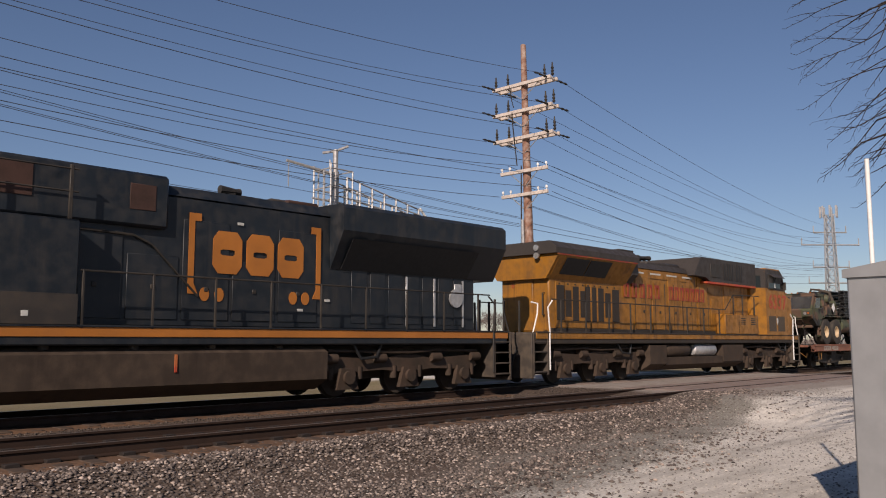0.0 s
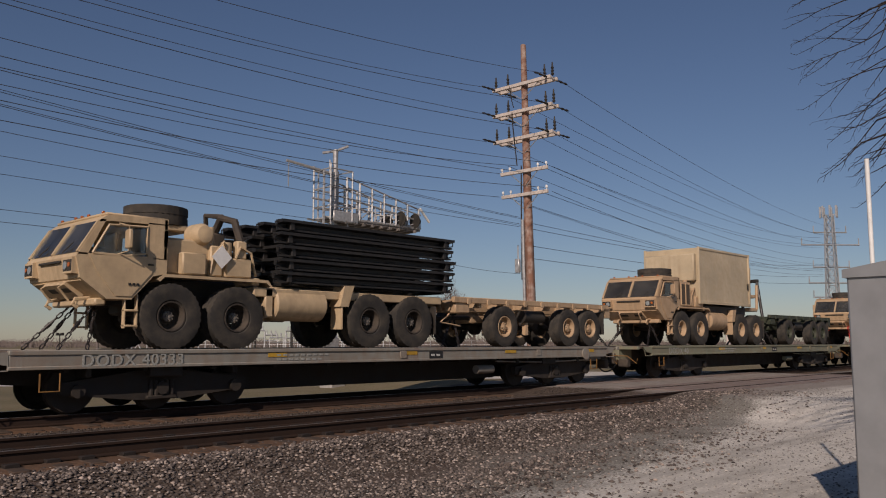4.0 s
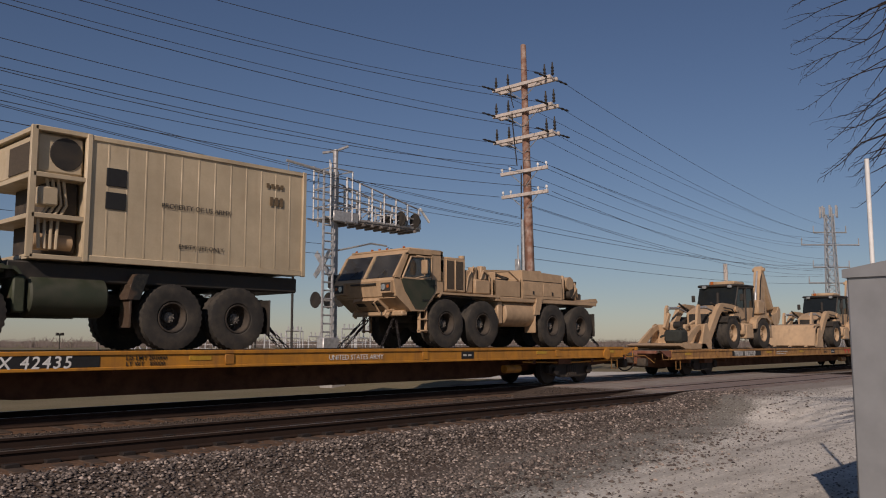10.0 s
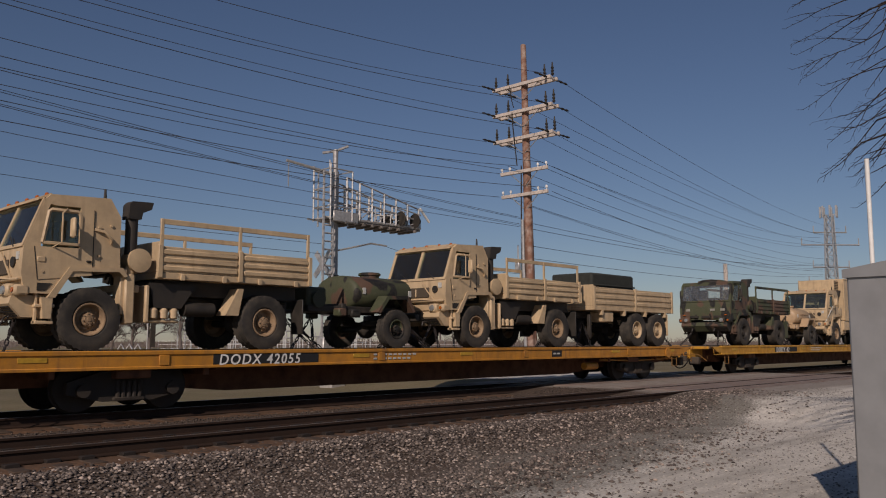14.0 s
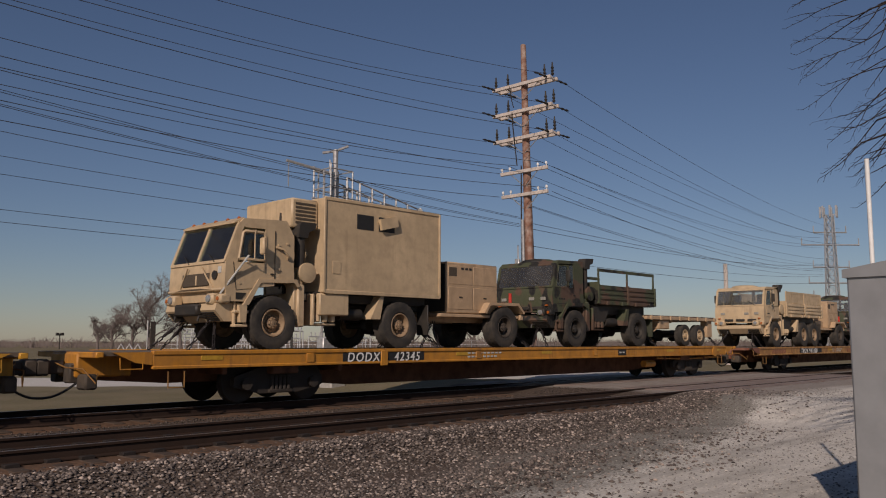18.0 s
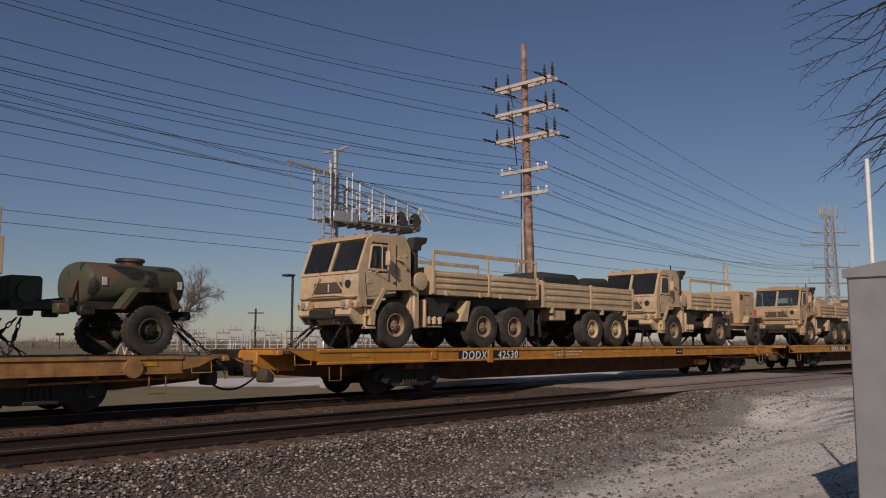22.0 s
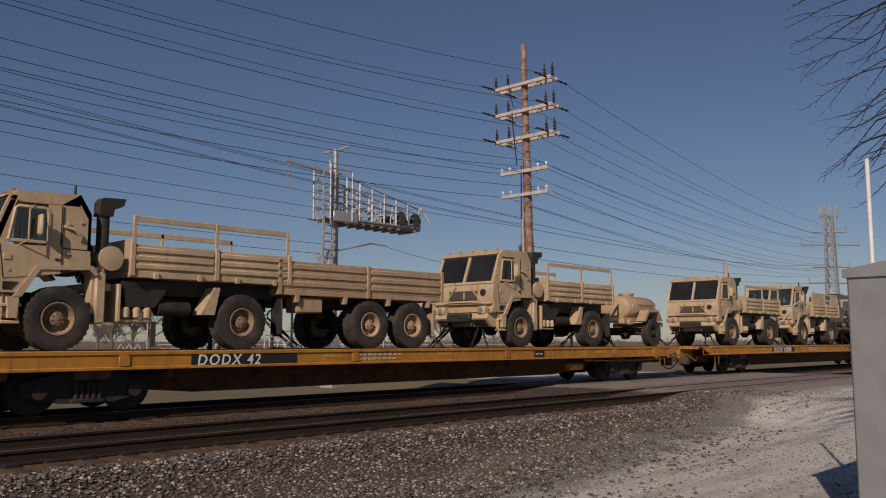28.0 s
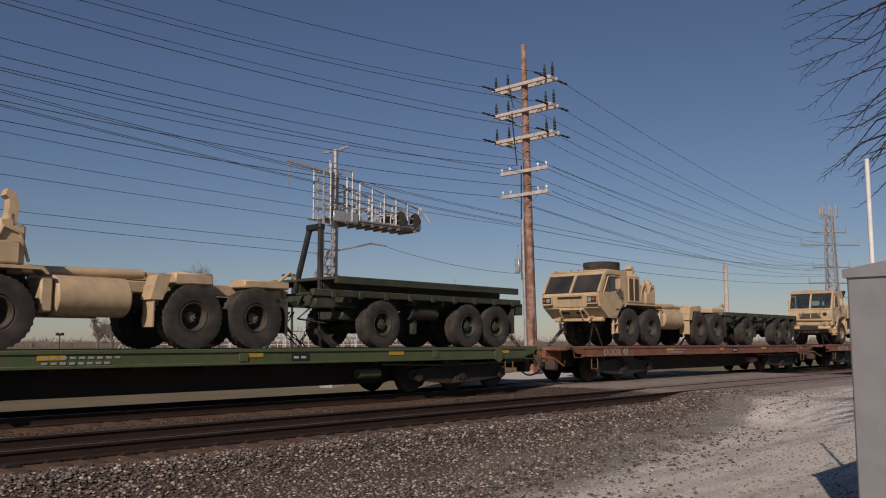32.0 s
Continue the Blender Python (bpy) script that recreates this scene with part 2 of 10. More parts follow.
# ---- wheels ----
def tyre_mesh(name, r, w, rim_r, lugs):
    h = w / 2
    n = lugs * 2
    prof = [(-0.72, rim_r, 0), (-0.92, rim_r + 0.04, 0), (-1.0, (r + rim_r) / 2, 0), (-0.97, r - 0.075, 0), (-0.9, r, 1), (-0.1, r, 1),
            (-0.08, r, 2), (0.08, r, 2), (0.1, r, 3), (0.9, r, 3), (0.97, r - 0.075, 0), (1.0, (r + rim_r) / 2, 0), (0.92, rim_r + 0.04, 0), (0.72, rim_r, 0)]
    m, vs = Mesh(), []
    for i, (a, q, row) in enumerate(prof):
        for j in range(n):
            cut = (row == 1 and (j + (1 if i == 5 else 0)) % 2 == 0) or (row == 3 and (j + (0 if i == 8 else 1)) % 2 == 0) or row == 2
            rad = q - 0.026 if cut else q
            vs.append((rad * math.cos(2 * math.pi * j / n), a * h, rad * math.sin(2 * math.pi * j / n)))
    k = len(prof)
    fs = [(i * n + j, i * n + (j + 1) % n, (i + 1) * n + (j + 1) % n, (i + 1) * n + j) for i in range(k - 1) for j in range(n)]
    fs += [((k - 1) * n + j, (k - 1) * n + (j + 1) % n, (j + 1) % n, j) for j in range(n)]
    return m.add(vs, fs).data(name, RUBBER, 30)


def rim_mesh(name, w, rim_r, mat, dish=0.0, bolts=10):
    """A dished steel wheel: lip, deep barrel, disc with a ring of studs, open back."""
    h, d = w / 2, -w / 2 * dish
    m = Mesh().lathe([(-h * 0.84, rim_r + 0.012), (-h * 0.9, rim_r + 0.005), (-h * 0.88, rim_r - 0.018), (-h * 0.72, rim_r - 0.03), (d - 0.01, rim_r - 0.055), (d + 0.012, rim_r - 0.085),
                      (d - 0.012, rim_r * 0.62), (d - 0.02, rim_r * 0.4), (d + 0.03, rim_r * 0.4), (d + 0.05, rim_r - 0.06), (h * 0.72, rim_r - 0.02), (h * 0.84, rim_r + 0.012)], (0, 0, 0), 20, ring=True)
    for j in range(bolts):
        a = 2 * math.pi * j / bolts
        x, z = rim_r * 0.56 * math.cos(a), rim_r * 0.56 * math.sin(a)
        m.cyl((x, d - 0.05, z), (x, d + 0.01, z), 0.017, 6)
    return m.data(name, mat)


def hub_mesh(name, w, r, mat, dish=0.0):
    h, d = w / 2, -w / 2 * dish
    f = d - 0.15
    m = Mesh().lathe([(f, 0.015), (f, r * 0.3), (f + 0.012, r * 0.34), (f + 0.012, r * 0.62), (f + 0.035, r * 0.68), (f + 0.05, r), (d - 0.02, r * 1.04), (d + 0.05, r), (h * 0.6, r * 0.7)], (0, 0, 0), 18)
    for j in range(8):
        a = 2 * math.pi * j / 8 + 0.2
        m.cyl((r * 0.82 * math.cos(a), f + 0.005, r * 0.82 * math.sin(a)), (r * 0.82 * math.cos(a), f + 0.06, r * 0.82 * math.sin(a)), 0.014, 6)
    return m.data(name, mat)


WHEELS = {}
DUSTRIM = paint("dusty_tan_rim", (0.34, 0.235, 0.14), 0.7, dirt=(0.15, 0.1, 0.06), dirty=0.8)
TANKTAN = paint("dull_tank_tan", (0.4, 0.265, 0.15), 0.5, dirt=(0.27, 0.18, 0.1), dirty=0.6, streak=0.6, streak_col=(0.2, 0.13, 0.07))
GRILLE = plain("dusty_grille_mesh", (0.085, 0.065, 0.045), 0.8, var=0.5, scale=60)
FADEDMARK = plain("faded_grey_marking", (0.3, 0.29, 0.25), 0.8)
HUBSTEEL = paint("dusty_hub_steel", (0.26, 0.23, 0.19), 0.6, dirt=(0.1, 0.08, 0.06), dirty=0.5)


def wheel_set(kind, mat):
    """Shared meshes for one kind of wheel: tyre, rim, hub."""
    key = (kind, mat.name)
    if key not in WHEELS:
        r, w, rr, lugs = {"big": (0.67, 0.44, 0.3, 32), "mid": (0.6, 0.43, 0.3, 32), "small": (0.42, 0.3, 0.22, 26), "loader": (0.69, 0.5, 0.36, 20), "light": (0.5, 0.3, 0.24, 28)}[kind]
        if (kind, "tyre") not in WHEELS:
            WHEELS[(kind, "tyre")] = tyre_mesh("tyre", r, w, rr, lugs)
        dish = {"big": -0.25, "mid": 0.1, "small": 0.1, "loader": 0.0, "light": 0.1}[kind]
        WHEELS[key] = (WHEELS[(kind, "tyre")], rim_mesh("rim", w, rr, mat, dish), hub_mesh("hub", w, rr * (0.36 if kind == "big" else 0.44), HUBSTEEL if kind == "big" else mat, dish), r, w)
    return WHEELS[key]


def add_wheel(parent, kind, mat, x, side, outer=1.22):
    ty, ri, hu, r, w = wheel_set(kind, mat)
    h = part("wheel", hu, mat, parent)
    h.matrix_basis = pose(x, side * (outer - w / 2), r, 0, 37 * x % 90, 0 if side < 0 else 180)
    part("tyre", ty, RUBBER, h, "black rubber tyre with deep tread lugs")
    part("rim", ri, mat, h)
    return h


def add_axles(parent, kind, mat, xs, outer=1.22, color=None):
    r = wheel_set(kind, mat)[3]
    for x in xs:
        for s in (-1, 1):
            add_wheel(parent, kind, mat, x, s, outer)
        m = Mesh().cyl((x, -outer + 0.25, r), (x, outer - 0.25, r), 0.085, 10)
        m.lathe([(-0.2, 0.1), (-0.1, 0.23), (0.1, 0.23), (0.2, 0.1)], (x, 0, r), 12)
        for s in (-0.42, 0.42):
            m.box(x - 0.5, x + 0.5, s - 0.05, s + 0.05, r + 0.08, r + 0.2, 0.02)
        part("axle", m, color or BLACK, parent)


def chain(parent, p0, p1, mat=None, red=False):
    """A tie-down chain in links from a vehicle's frame to the deck."""
    m = Mesh()
    p0, p1 = Vector(p0), Vector(p1)
    d = p1 - p0
    n = max(4, int(d.length / 0.13))
    side = d.normalized().cross(Vector((0, 1, 0))).normalized()
    for i in range(n):
        a, b = p0 + d * (i - 0.08) / n, p0 + d * (i + 1.08) / n
        o = (side if i % 2 else d.normalized().cross(side)) * 0.031
        m.tube([a, a + (b - a) * 0.2 + o, a + (b - a) * 0.8 + o, b, a + (b - a) * 0.8 - o, a + (b - a) * 0.2 - o, a], 0.0145, 4)
    c = p0 + d * 0.45
    m.cyl(c - d.normalized() * 0.14, c + d.normalized() * 0.14, 0.035, 6)
    part("tie_down_chain", m, RED if red else (mat or CHAIN), parent)


def chains(parent, x_front, x_rear, z=0.75, red=False):
    for s in (-1, 1):
        chain(parent, (x_front, s * 0.55, z), (x_front - 0.75, s * 0.85, 0.02), red=red)
        chain(parent, (x_front + 0.1, s * 0.5, z), (x_front - 0.3, s * 1.1, 0.02))
        if s > 0:
            continue
        chain(parent, (x_rear, s * 0.55, z), (x_rear + 0.75, s * 0.85, 0.02))
        chain(parent, (x_rear - 0.05, s * 0.5, z - 0.05), (x_rear + 0.35, s * 1.1, 0.02))


def slanted(p, q, y0, y1, t=0.03, out=0.0):
    """A slab along the line p-q of a side view, between y0 and y1, of thickness t outwards (to the left of p to q)."""
    (x0, z0), (x1, z1) = p, q
    l = math.hypot(x1 - x0, z1 - z0)
    nx, nz = -(z1 - z0) / l, (x1 - x0) / l
    a, b = out, out + t
    return Mesh().prism([(x0 + nx * a, z0 + nz * a), (x1 + nx * a, z1 + nz * a), (x1 + nx * b, z1 + nz * b), (x0 + nx * b, z0 + nz * b)], y0, y1)


def lerp2(p, q, t):
    return (p[0] + (q[0] - p[0]) * t, p[1] + (q[1] - p[1]) * t)


# ---- heavy eight-wheel truck ----
def iso_box(parent, x0, x1, y, z0, z1, mat, ribs=10, name="shelter_box"):
    body = part(name, B(x0, x1, -y, y, z0, z1, 0.02), mat, parent)
    fr = Mesh()
    for x in (x0, x1):
        for s in (-1, 1):
            fr.box(x - 0.05, x + 0.05, s * y - 0.05, s * y + 0.05, z0 - 0.05, z1 + 0.03, 0.012)
    for s in (-1, 1):
        fr.box(x0, x1, s * y - 0.035, s * y + 0.035, z1 - 0.07, z1 + 0.02, 0.01)
        fr.box(x0, x1, s * y - 0.035, s * y + 0.035, z0 - 0.04, z0 + 0.08, 0.01)
    part("corner_frame", fr, mat, body)
    for i in range(ribs):
        x = x0 + (x1 - x0) * (i + 1) / (ribs + 1)
        part("rib", B(x - 0.02, x + 0.02, -y - 0.006, -y + 0.01, z0 + 0.09, z1 - 0.08, 0.008), mat, body)
    return body


BEAMS = {}


def beam_stack(parent, x0, x1, z0, layers, mat, pitch=0.3):
    """Bridge beams in layers, with bearers between and a hand loop at each end."""
    key = (mat.name, round(x1 - x0, 2), round(pitch, 2))
    if key not in BEAMS:
        l = x1 - x0
        b = Mesh().prism([(-0.16, pitch - 0.02), (0.1, pitch - 0.02), (0.1, pitch - 0.08), (0.09, 0.1), (0.1, 0.08), (0.1, 0.03), (-0.06, 0.03), (-0.06, 0.07), (0.05, 0.1), (0.05, pitch - 0.11), (-0.16, pitch - 0.085)], 0, l, "x")
        for k in range(2):
            b.box(0.25 + k * (l - 0.62), 0.37 + k * (l - 0.62), -0.12, 0.08, 0.04, pitch - 0.05, 0.01)
        for x, d in ((0.0, -1), (l, 1)):
            b.tube([(x - d * 0.03, 0, pitch - 0.06), (x + d * 0.09, 0, pitch - 0.08), (x + d * 0.09, 0, pitch - 0.17), (x - d * 0.03, 0, pitch - 0.2)], 0.017, 5)
        BEAMS[key] = (b.data("bridge_beam", mat, 30), B(-0.06, 0.06, -1.15, 1.15, 0.0, 0.075, 0.01).data("cross_bearer", mat), B(0, 0.16, -0.004, 0.004, 0, 0.045, 0.001).data("stencil", DULLWHITE))
    beam, bearer, mark = BEAMS[key]
    for k in range(layers):
        z = z0 + k * pitch
        dx = 0.05 * ((k * 7) % 3 - 1)
        for i, y in enumerate((-1.12, -0.38, 0.38, 1.12) if k in (0, layers - 1) else (-1.12, 0.0, 1.12)):
            o = part("bridge_beam", beam, mat, parent)
            o.matrix_basis = pose(x0 + dx, y, z)
            if i == 0:
                for q in range(k % 2):
                    g = part("stencil", mark, DULLWHITE, o)
                    g.matrix_basis = pose((x1 - x0) * ((q * 0.31 + k * 0.13) % 0.9 + 0.05), -0.08, pitch - 0.075)
        for x in (x0 + 0.35, x1 - 0.35):
            o = part("cross_bearer", bearer, mat, parent)
            o.matrix_basis = pose(x, 0, z - 0.02)


def cab_inside(cab, x0, x1, z0, hw):
    """Seats, wheel and dashboard seen through the glass."""
    for y in (-0.62, 0.62):
        part("seat", B(x1 - 0.62, x1 - 0.12, y - 0.25, y + 0.25, z0 - 0.1, z0 + 0.1, 0.05).box(x1 - 0.24, x1 - 0.1, y - 0.24, y + 0.24, z0, z0 + 0.62, 0.05), SEATCLOTH, cab)
    part("dashboard", B(x0, x0 + 0.3, -hw + 0.06, hw - 0.06, z0 - 0.2, z0 + 0.06, 0.05), SEATCLOTH, cab)
    if hw > 1.18:
        part("steering_wheel", Mesh().lathe([(-0.02, 0.2), (0.0, 0.235), (0.02, 0.2)], (x0 + 0.42, -0.62, z0 + 0.12), 16, "z"), BLACK, cab)


def hemtt(kind, color, label, rimmat=None, spare=True, slats=False, nose=None, tank=None, red=False, beams=None, boxmat=None, short=0.0):
    t = thing("heavy_truck", label, "truck", "military vehicles on flat cars")
    R = rimmat or color
    # a GRIME rim carries the shade of the deep dish in its colour
    short = 0.46 if kind == "wrecker" else short
    add_axles(t, "big", R, (0, 1.53, 5.34 - short, 6.87 - short))
    ch = Mesh()
    for s in (-0.43, 0.43):
        ch.box(-1.2, 8.0 - short, s - 0.05, s + 0.05, 0.88, 1.14, 0.015)
    for x in (-1.1, 0.76, 2.6, 4.2, 6.1 - short, 7.9 - short):
        ch.box(x - 0.06, x + 0.06, -0.43, 0.43, 0.9, 1.1, 0.01)
    part("chassis", ch, BLACK, t)
    part("engine_block", B(-0.6, 2.3, -0.4, 0.4, 0.7, 1.5, 0.06), BLACK, t)
    # cab
    prof = [(-1.36, 0.98), (-1.88, 1.36), (-1.97, 1.76), (-1.52, 2.5), (-1.4, 2.59), (-0.14, 2.62), (-0.14, 1.52), (-0.42, 1.46), (-0.82, 0.98)]
    low = [prof[0], prof[1], prof[2], lerp2(prof[2], prof[3], 0.1), (-1.5, 1.82), (-0.14, 1.82), (-0.14, 1.52), (-0.42, 1.46), (-0.86, 0.98)]
    cab = part("cab", Mesh().prism(low, -1.19, 1.19), color, t, smooth=25)
    part("cab_rear_wall", B(-0.22, -0.14, -1.19, 1.19, 1.8, 2.05, 0.01).box(-0.22, -0.14, -1.19, 1.19, 2.4, 2.62, 0.01).box(-0.22, -0.14, -1.19, -0.8, 2.05, 2.4, 0.0).box(-0.22, -0.14, 0.8, 1.19, 2.05, 2.4, 0.0), color, cab)
    part("roof_shell", Mesh().prism([lerp2(prof[2], prof[3], 0.93), prof[3], prof[4], prof[5], (-0.14, 2.5), (-1.34, 2.48)], -1.19, 1.19), color, cab, smooth=25)
    for s in (-1, 1):
        part("cab_pillar", Mesh().prism([(-0.56, 1.8), (-0.56, 2.52), (-0.14, 2.52), (-0.14, 1.8)], s * 1.13, s * 1.19), color, cab)
        part("cab_pillar", Mesh().prism([lerp2(prof[2], prof[3], 0.05), prof[3], (prof[3][0] + 0.1, prof[3][1]), (-1.76, 1.8)], s * 1.12, s * 1.19), color, cab)
    cab_inside(cab, -1.76, -0.3, 1.86, 1.19)
    part("roof_panel", B(-1.42, -0.1, -1.16, 1.16, 2.58, 2.65, 0.03), color, cab)
    a, b = lerp2(prof[2], prof[3], 0.1), lerp2(prof[2], prof[3], 0.95)
    for y0, y1 in ((-1.1, -0.03), (0.03, 1.1)):
        part("windscreen", slanted(a, b, y0, y1, 0.012, 0.002), GLASS, cab, "dark windscreen pane")
        w = Mesh()
        w.tube([(a[0] - 0.05, (y0 + y1) / 2, a[1] + 0.02), (a[0] + 0.06, y0 + 0.3, a[1] + 0.22)], 0.012, 4)
        part("wiper", w, BLACK, cab)
    for y in (-1.145, 0.0, 1.145):
        part("windscreen_frame", slanted(a, b, y - 0.035, y + 0.035, 0.035), color, cab)
    for s in (-1, 1):
        y0, y1 = (s * 1.19, s * 1.203)
        door = part("door", Mesh().prism([(-1.58, 1.5), (-1.72, 1.8), (-0.46, 1.84), (-0.46, 1.52), (-0.88, 1.04), (-1.2, 1.04)], y0, y1 + s * 0.006), nose or color, cab)
        part("door_window_frame", Mesh().tube([(p[0], y0, p[1]) for p in ((-1.66, 1.84), (-1.36, 2.4), (-0.58, 2.43), (-0.58, 1.9), (-1.0, 1.82), (-1.66, 1.84))], 0.028, 5), color, door)
        part("door_window", Mesh().prism([(-1.64, 1.84), (-1.35, 2.4), (-0.58, 2.43), (-0.58, 1.84)], y0 - s * 0.02, y0 - s * 0.01), GLASS, door, "dark door window")
        part("door_handle", B(-0.56, -0.44, y1, y1 + s * 0.03, 1.66, 1.7), BLACK, door)
        mr = Mesh().box(-1.1, -1.02, s * 1.3, s * 1.5, 1.95, 2.32, 0.02)
        part("mirror", mr, color, cab)
        s > 0 or part("mirror_arm", Mesh().tube([(-1.17, s * 1.2, 1.85), (-1.06, s * 1.4, 1.9), (-1.06, s * 1.4, 2.4), (-1.17, s * 1.2, 2.45)], 0.014, 5), color, cab)
        hl = part("headlight_housing", Mesh().prism([(-2.02, 1.44), (-2.02, 1.74), (-1.82, 1.76), (-1.8, 1.42)], s * 0.72, s * 1.14), color, cab)
        part("lamp_bezel", B(-2.03, -2.01, s * 0.75, s * 1.12, 1.48, 1.7, 0.01), BLACK, hl)
        part("headlight", Mesh().cyl((-2.045, s * 0.86, 1.59), (-2.02, s * 0.86, 1.59), 0.08, 14), LAMPGLASS, hl, "round headlight lens")
        part("turn_signal", Mesh().cyl((-2.045, s * 1.03, 1.6), (-2.02, s * 1.03, 1.6), 0.045, 12), ORANGE_LENS, hl, "amber turn signal")
        st = Mesh()
        for z in (0.45, 0.75):
            st.box(-0.98, -0.7, s * 1.02, s * 1.18, z, z + 0.04, 0.01)
        st.box(-0.98, -0.95, s * 1.05, s * 1.15, 0.42, 1.1, 0.005).box(-0.73, -0.7, s * 1.05, s * 1.15, 0.42, 1.1, 0.005)
        part("cab_step", st, color, t)
        ex = Mesh().prism([(-0.34, 1.4), (-0.2, 1.52), (2.3, 1.52), (2.42, 1.38), (2.36, 1.38), (2.26, 1.46), (-0.18, 1.46), (-0.28, 1.36)], s * 0.76, s * 1.2)
        part("front_fender", ex, color, t)
        s > 0 or part("mud_flap", B(4.42 - short, 4.47 - short, s * 0.78, s * 1.2, 0.45, 1.3), color, t)
        part("rear_fender", Mesh().prism([(4.36 - short, 1.0), (4.5 - short, 1.5), (4.8 - short, 1.52), (4.62 - short, 1.0)], s * 0.8, s * 1.22), color, t)
        part("rear_mud_flap", B(7.66 - short, 7.7 - short, s * 0.78, s * 1.2, 0.35, 1.1), BLACK, t)
    lights = Mesh()
    for y in (-0.95, -0.3, 0, 0.3, 0.95):
        lights.box(-1.41, -1.36, y - 0.035, y + 0.035, 2.64, 2.69, 0.01)
    part("roof_light", lights, ORANGE_LENS, cab, "row of small amber roof lights")
    c0, c1 = lerp2(prof[0], prof[1], 0.15), lerp2(prof[0], prof[1], 0.9)
    if slats:
        gr = Mesh()
        for i in range(6):
            p, q = lerp2(c0, c1, i / 6), lerp2(c0, c1, i / 6 + 0.09)
            s_ = slanted(p, q, -0.62, 0.62, 0.03)
            gr.add(s_.v, s_.f)
        part("grille", slanted(c0, c1, -0.62, 0.62, 0.012), BLACK, cab, "dark slatted grille")
        part("grille_slat", gr, color, cab)
        part("unit_plate", slanted(lerp2(c0, c1, 0.35), lerp2(c0, c1, 0.75), -0.2, 0.16, 0.012, 0.04), DULLWHITE, cab)
    else:
        fl = Mesh()
        s_ = slanted(lerp2(c0, c1, 0.15), lerp2(c0, c1, 1.02), -0.5, 0.5, 0.09)
        fl.add(s_.v, s_.f)
        part("winch_cover", fl, color, cab)
        bh = Mesh()
        for y in (-0.42, 0.42):
            bh.tube([(-1.82, y, 1.3), (-1.96, y, 1.2), (-1.75, y, 0.95)], 0.025, 6)
        part("brush_guard", bh, color, cab)
        part("front_vent", B(-2.0, -1.94, -0.5, 0.5, 1.66, 1.71, 0.01), BLACK, cab)
        for y in (-0.3, 0.3):
            part("winch_slot", slanted(lerp2(c0, c1, 0.55), lerp2(c0, c1, 0.8), y - 0.16, y + 0.16, 0.012, 0.088), BLACK, cab)
        part("nose_crease", slanted(lerp2(c0, c1, 0.97), lerp2(c0, c1, 1.03), -1.1, 1.1, 0.025), color, cab)
    for y in (-0.62, 0.62):
        part("tow_hook", Mesh().tube([(-1.36, y, 1.02), (-1.72, y, 0.98), (-1.76, y, 0.88), (-1.66, y, 0.82)], 0.04, 6), RED if red else color, t)
    part("bumper_beam", B(-1.5, -1.28, -1.0, 1.0, 0.86, 1.0, 0.03), color, t)
    bars(3, 0.25, 0.05, INK, cab, -0.95, -1.222, 1.25)
    # engine deck behind the cab
    if kind != "bridge":
        ed = part("engine_cover", B(-0.1, 0.82, -1.16, 0.5, 1.54, 2.5, 0.03), color, t)
        for i in range(2):
            part("air_grille", B(0.02 + i * 0.37, 0.34 + i * 0.37, -1.172, -1.15, 1.62, 2.4, 0.008), GRILLE, ed, "dusty louvred air intake grille")
            part("grille_bar", B(0.0 + i * 0.37, 0.03 + i * 0.37, -1.19, -1.15, 1.58, 2.44, 0.005), color, ed)
    else:
        part("engine_cover", B(-0.1, 1.0, -1.0, 0.6, 1.54, 2.3, 0.05), color, t)
        part("air_cleaner", Mesh().lathe([(-0.3, 0.06), (-0.27, 0.18), (-0.15, 0.24), (0.2, 0.24), (0.3, 0.1)], (0.75, -0.85, 2.42), 18).cyl((0.75, -0.8, 1.6), (0.75, -0.8, 2.3), 0.11, 10), color, t)
        part("stowage_box", B(0.2, 0.75, -1.2, -0.75, 1.54, 2.0, 0.03), color, t)
        part("placard", Mesh().prism([(0.86, 1.95), (1.1, 2.2), (1.34, 1.95), (1.1, 1.7)], -1.225, -1.215), WHITE, t, "white diamond placard")
    if spare:
        sp = part("spare_wheel", wheel_set("big", R)[0], RUBBER, t, "spare tyre lying flat over the cab")
        sp.matrix_basis = pose(0.25, 0.1, 2.84, 90, 0, 0)
        part("spare_carrier", Mesh().box(-0.2, 0.75, -0.5, 0.7, 2.5, 2.64, 0.03), color, t)
    cl = Mesh().cyl((1.35, -0.95, 1.55), (1.35, -0.95, 2.3), 0.13, 12).box(0.9, 1.2, -1.1, -0.6, 1.54, 2.2, 0.03).cyl((1.05, -0.8, 2.2), (1.05, -0.8, 2.62), 0.09, 10).tube([(0.9, -1.1, 1.6), (0.95, -1.14, 2.0), (1.2, -1.12, 2.3), (1.4, -1.0, 2.0)], 0.025, 5).box(1.25, 1.9, -1.15, -0.7, 1.54, 1.95, 0.03).box(1.55, 1.8, -1.1, -0.9, 1.95, 2.35, 0.03)
    cl.box(1.95, 2.15, -1.1, 1.1, 1.4, 1.56, 0.02).tube([(1.5, -1.12, 1.95), (1.6, -1.14, 2.2), (1.9, -1.1, 2.1), (2.1, -1.0, 1.6)], 0.03, 6)
    part("hydraulic_unit", cl, color, t)
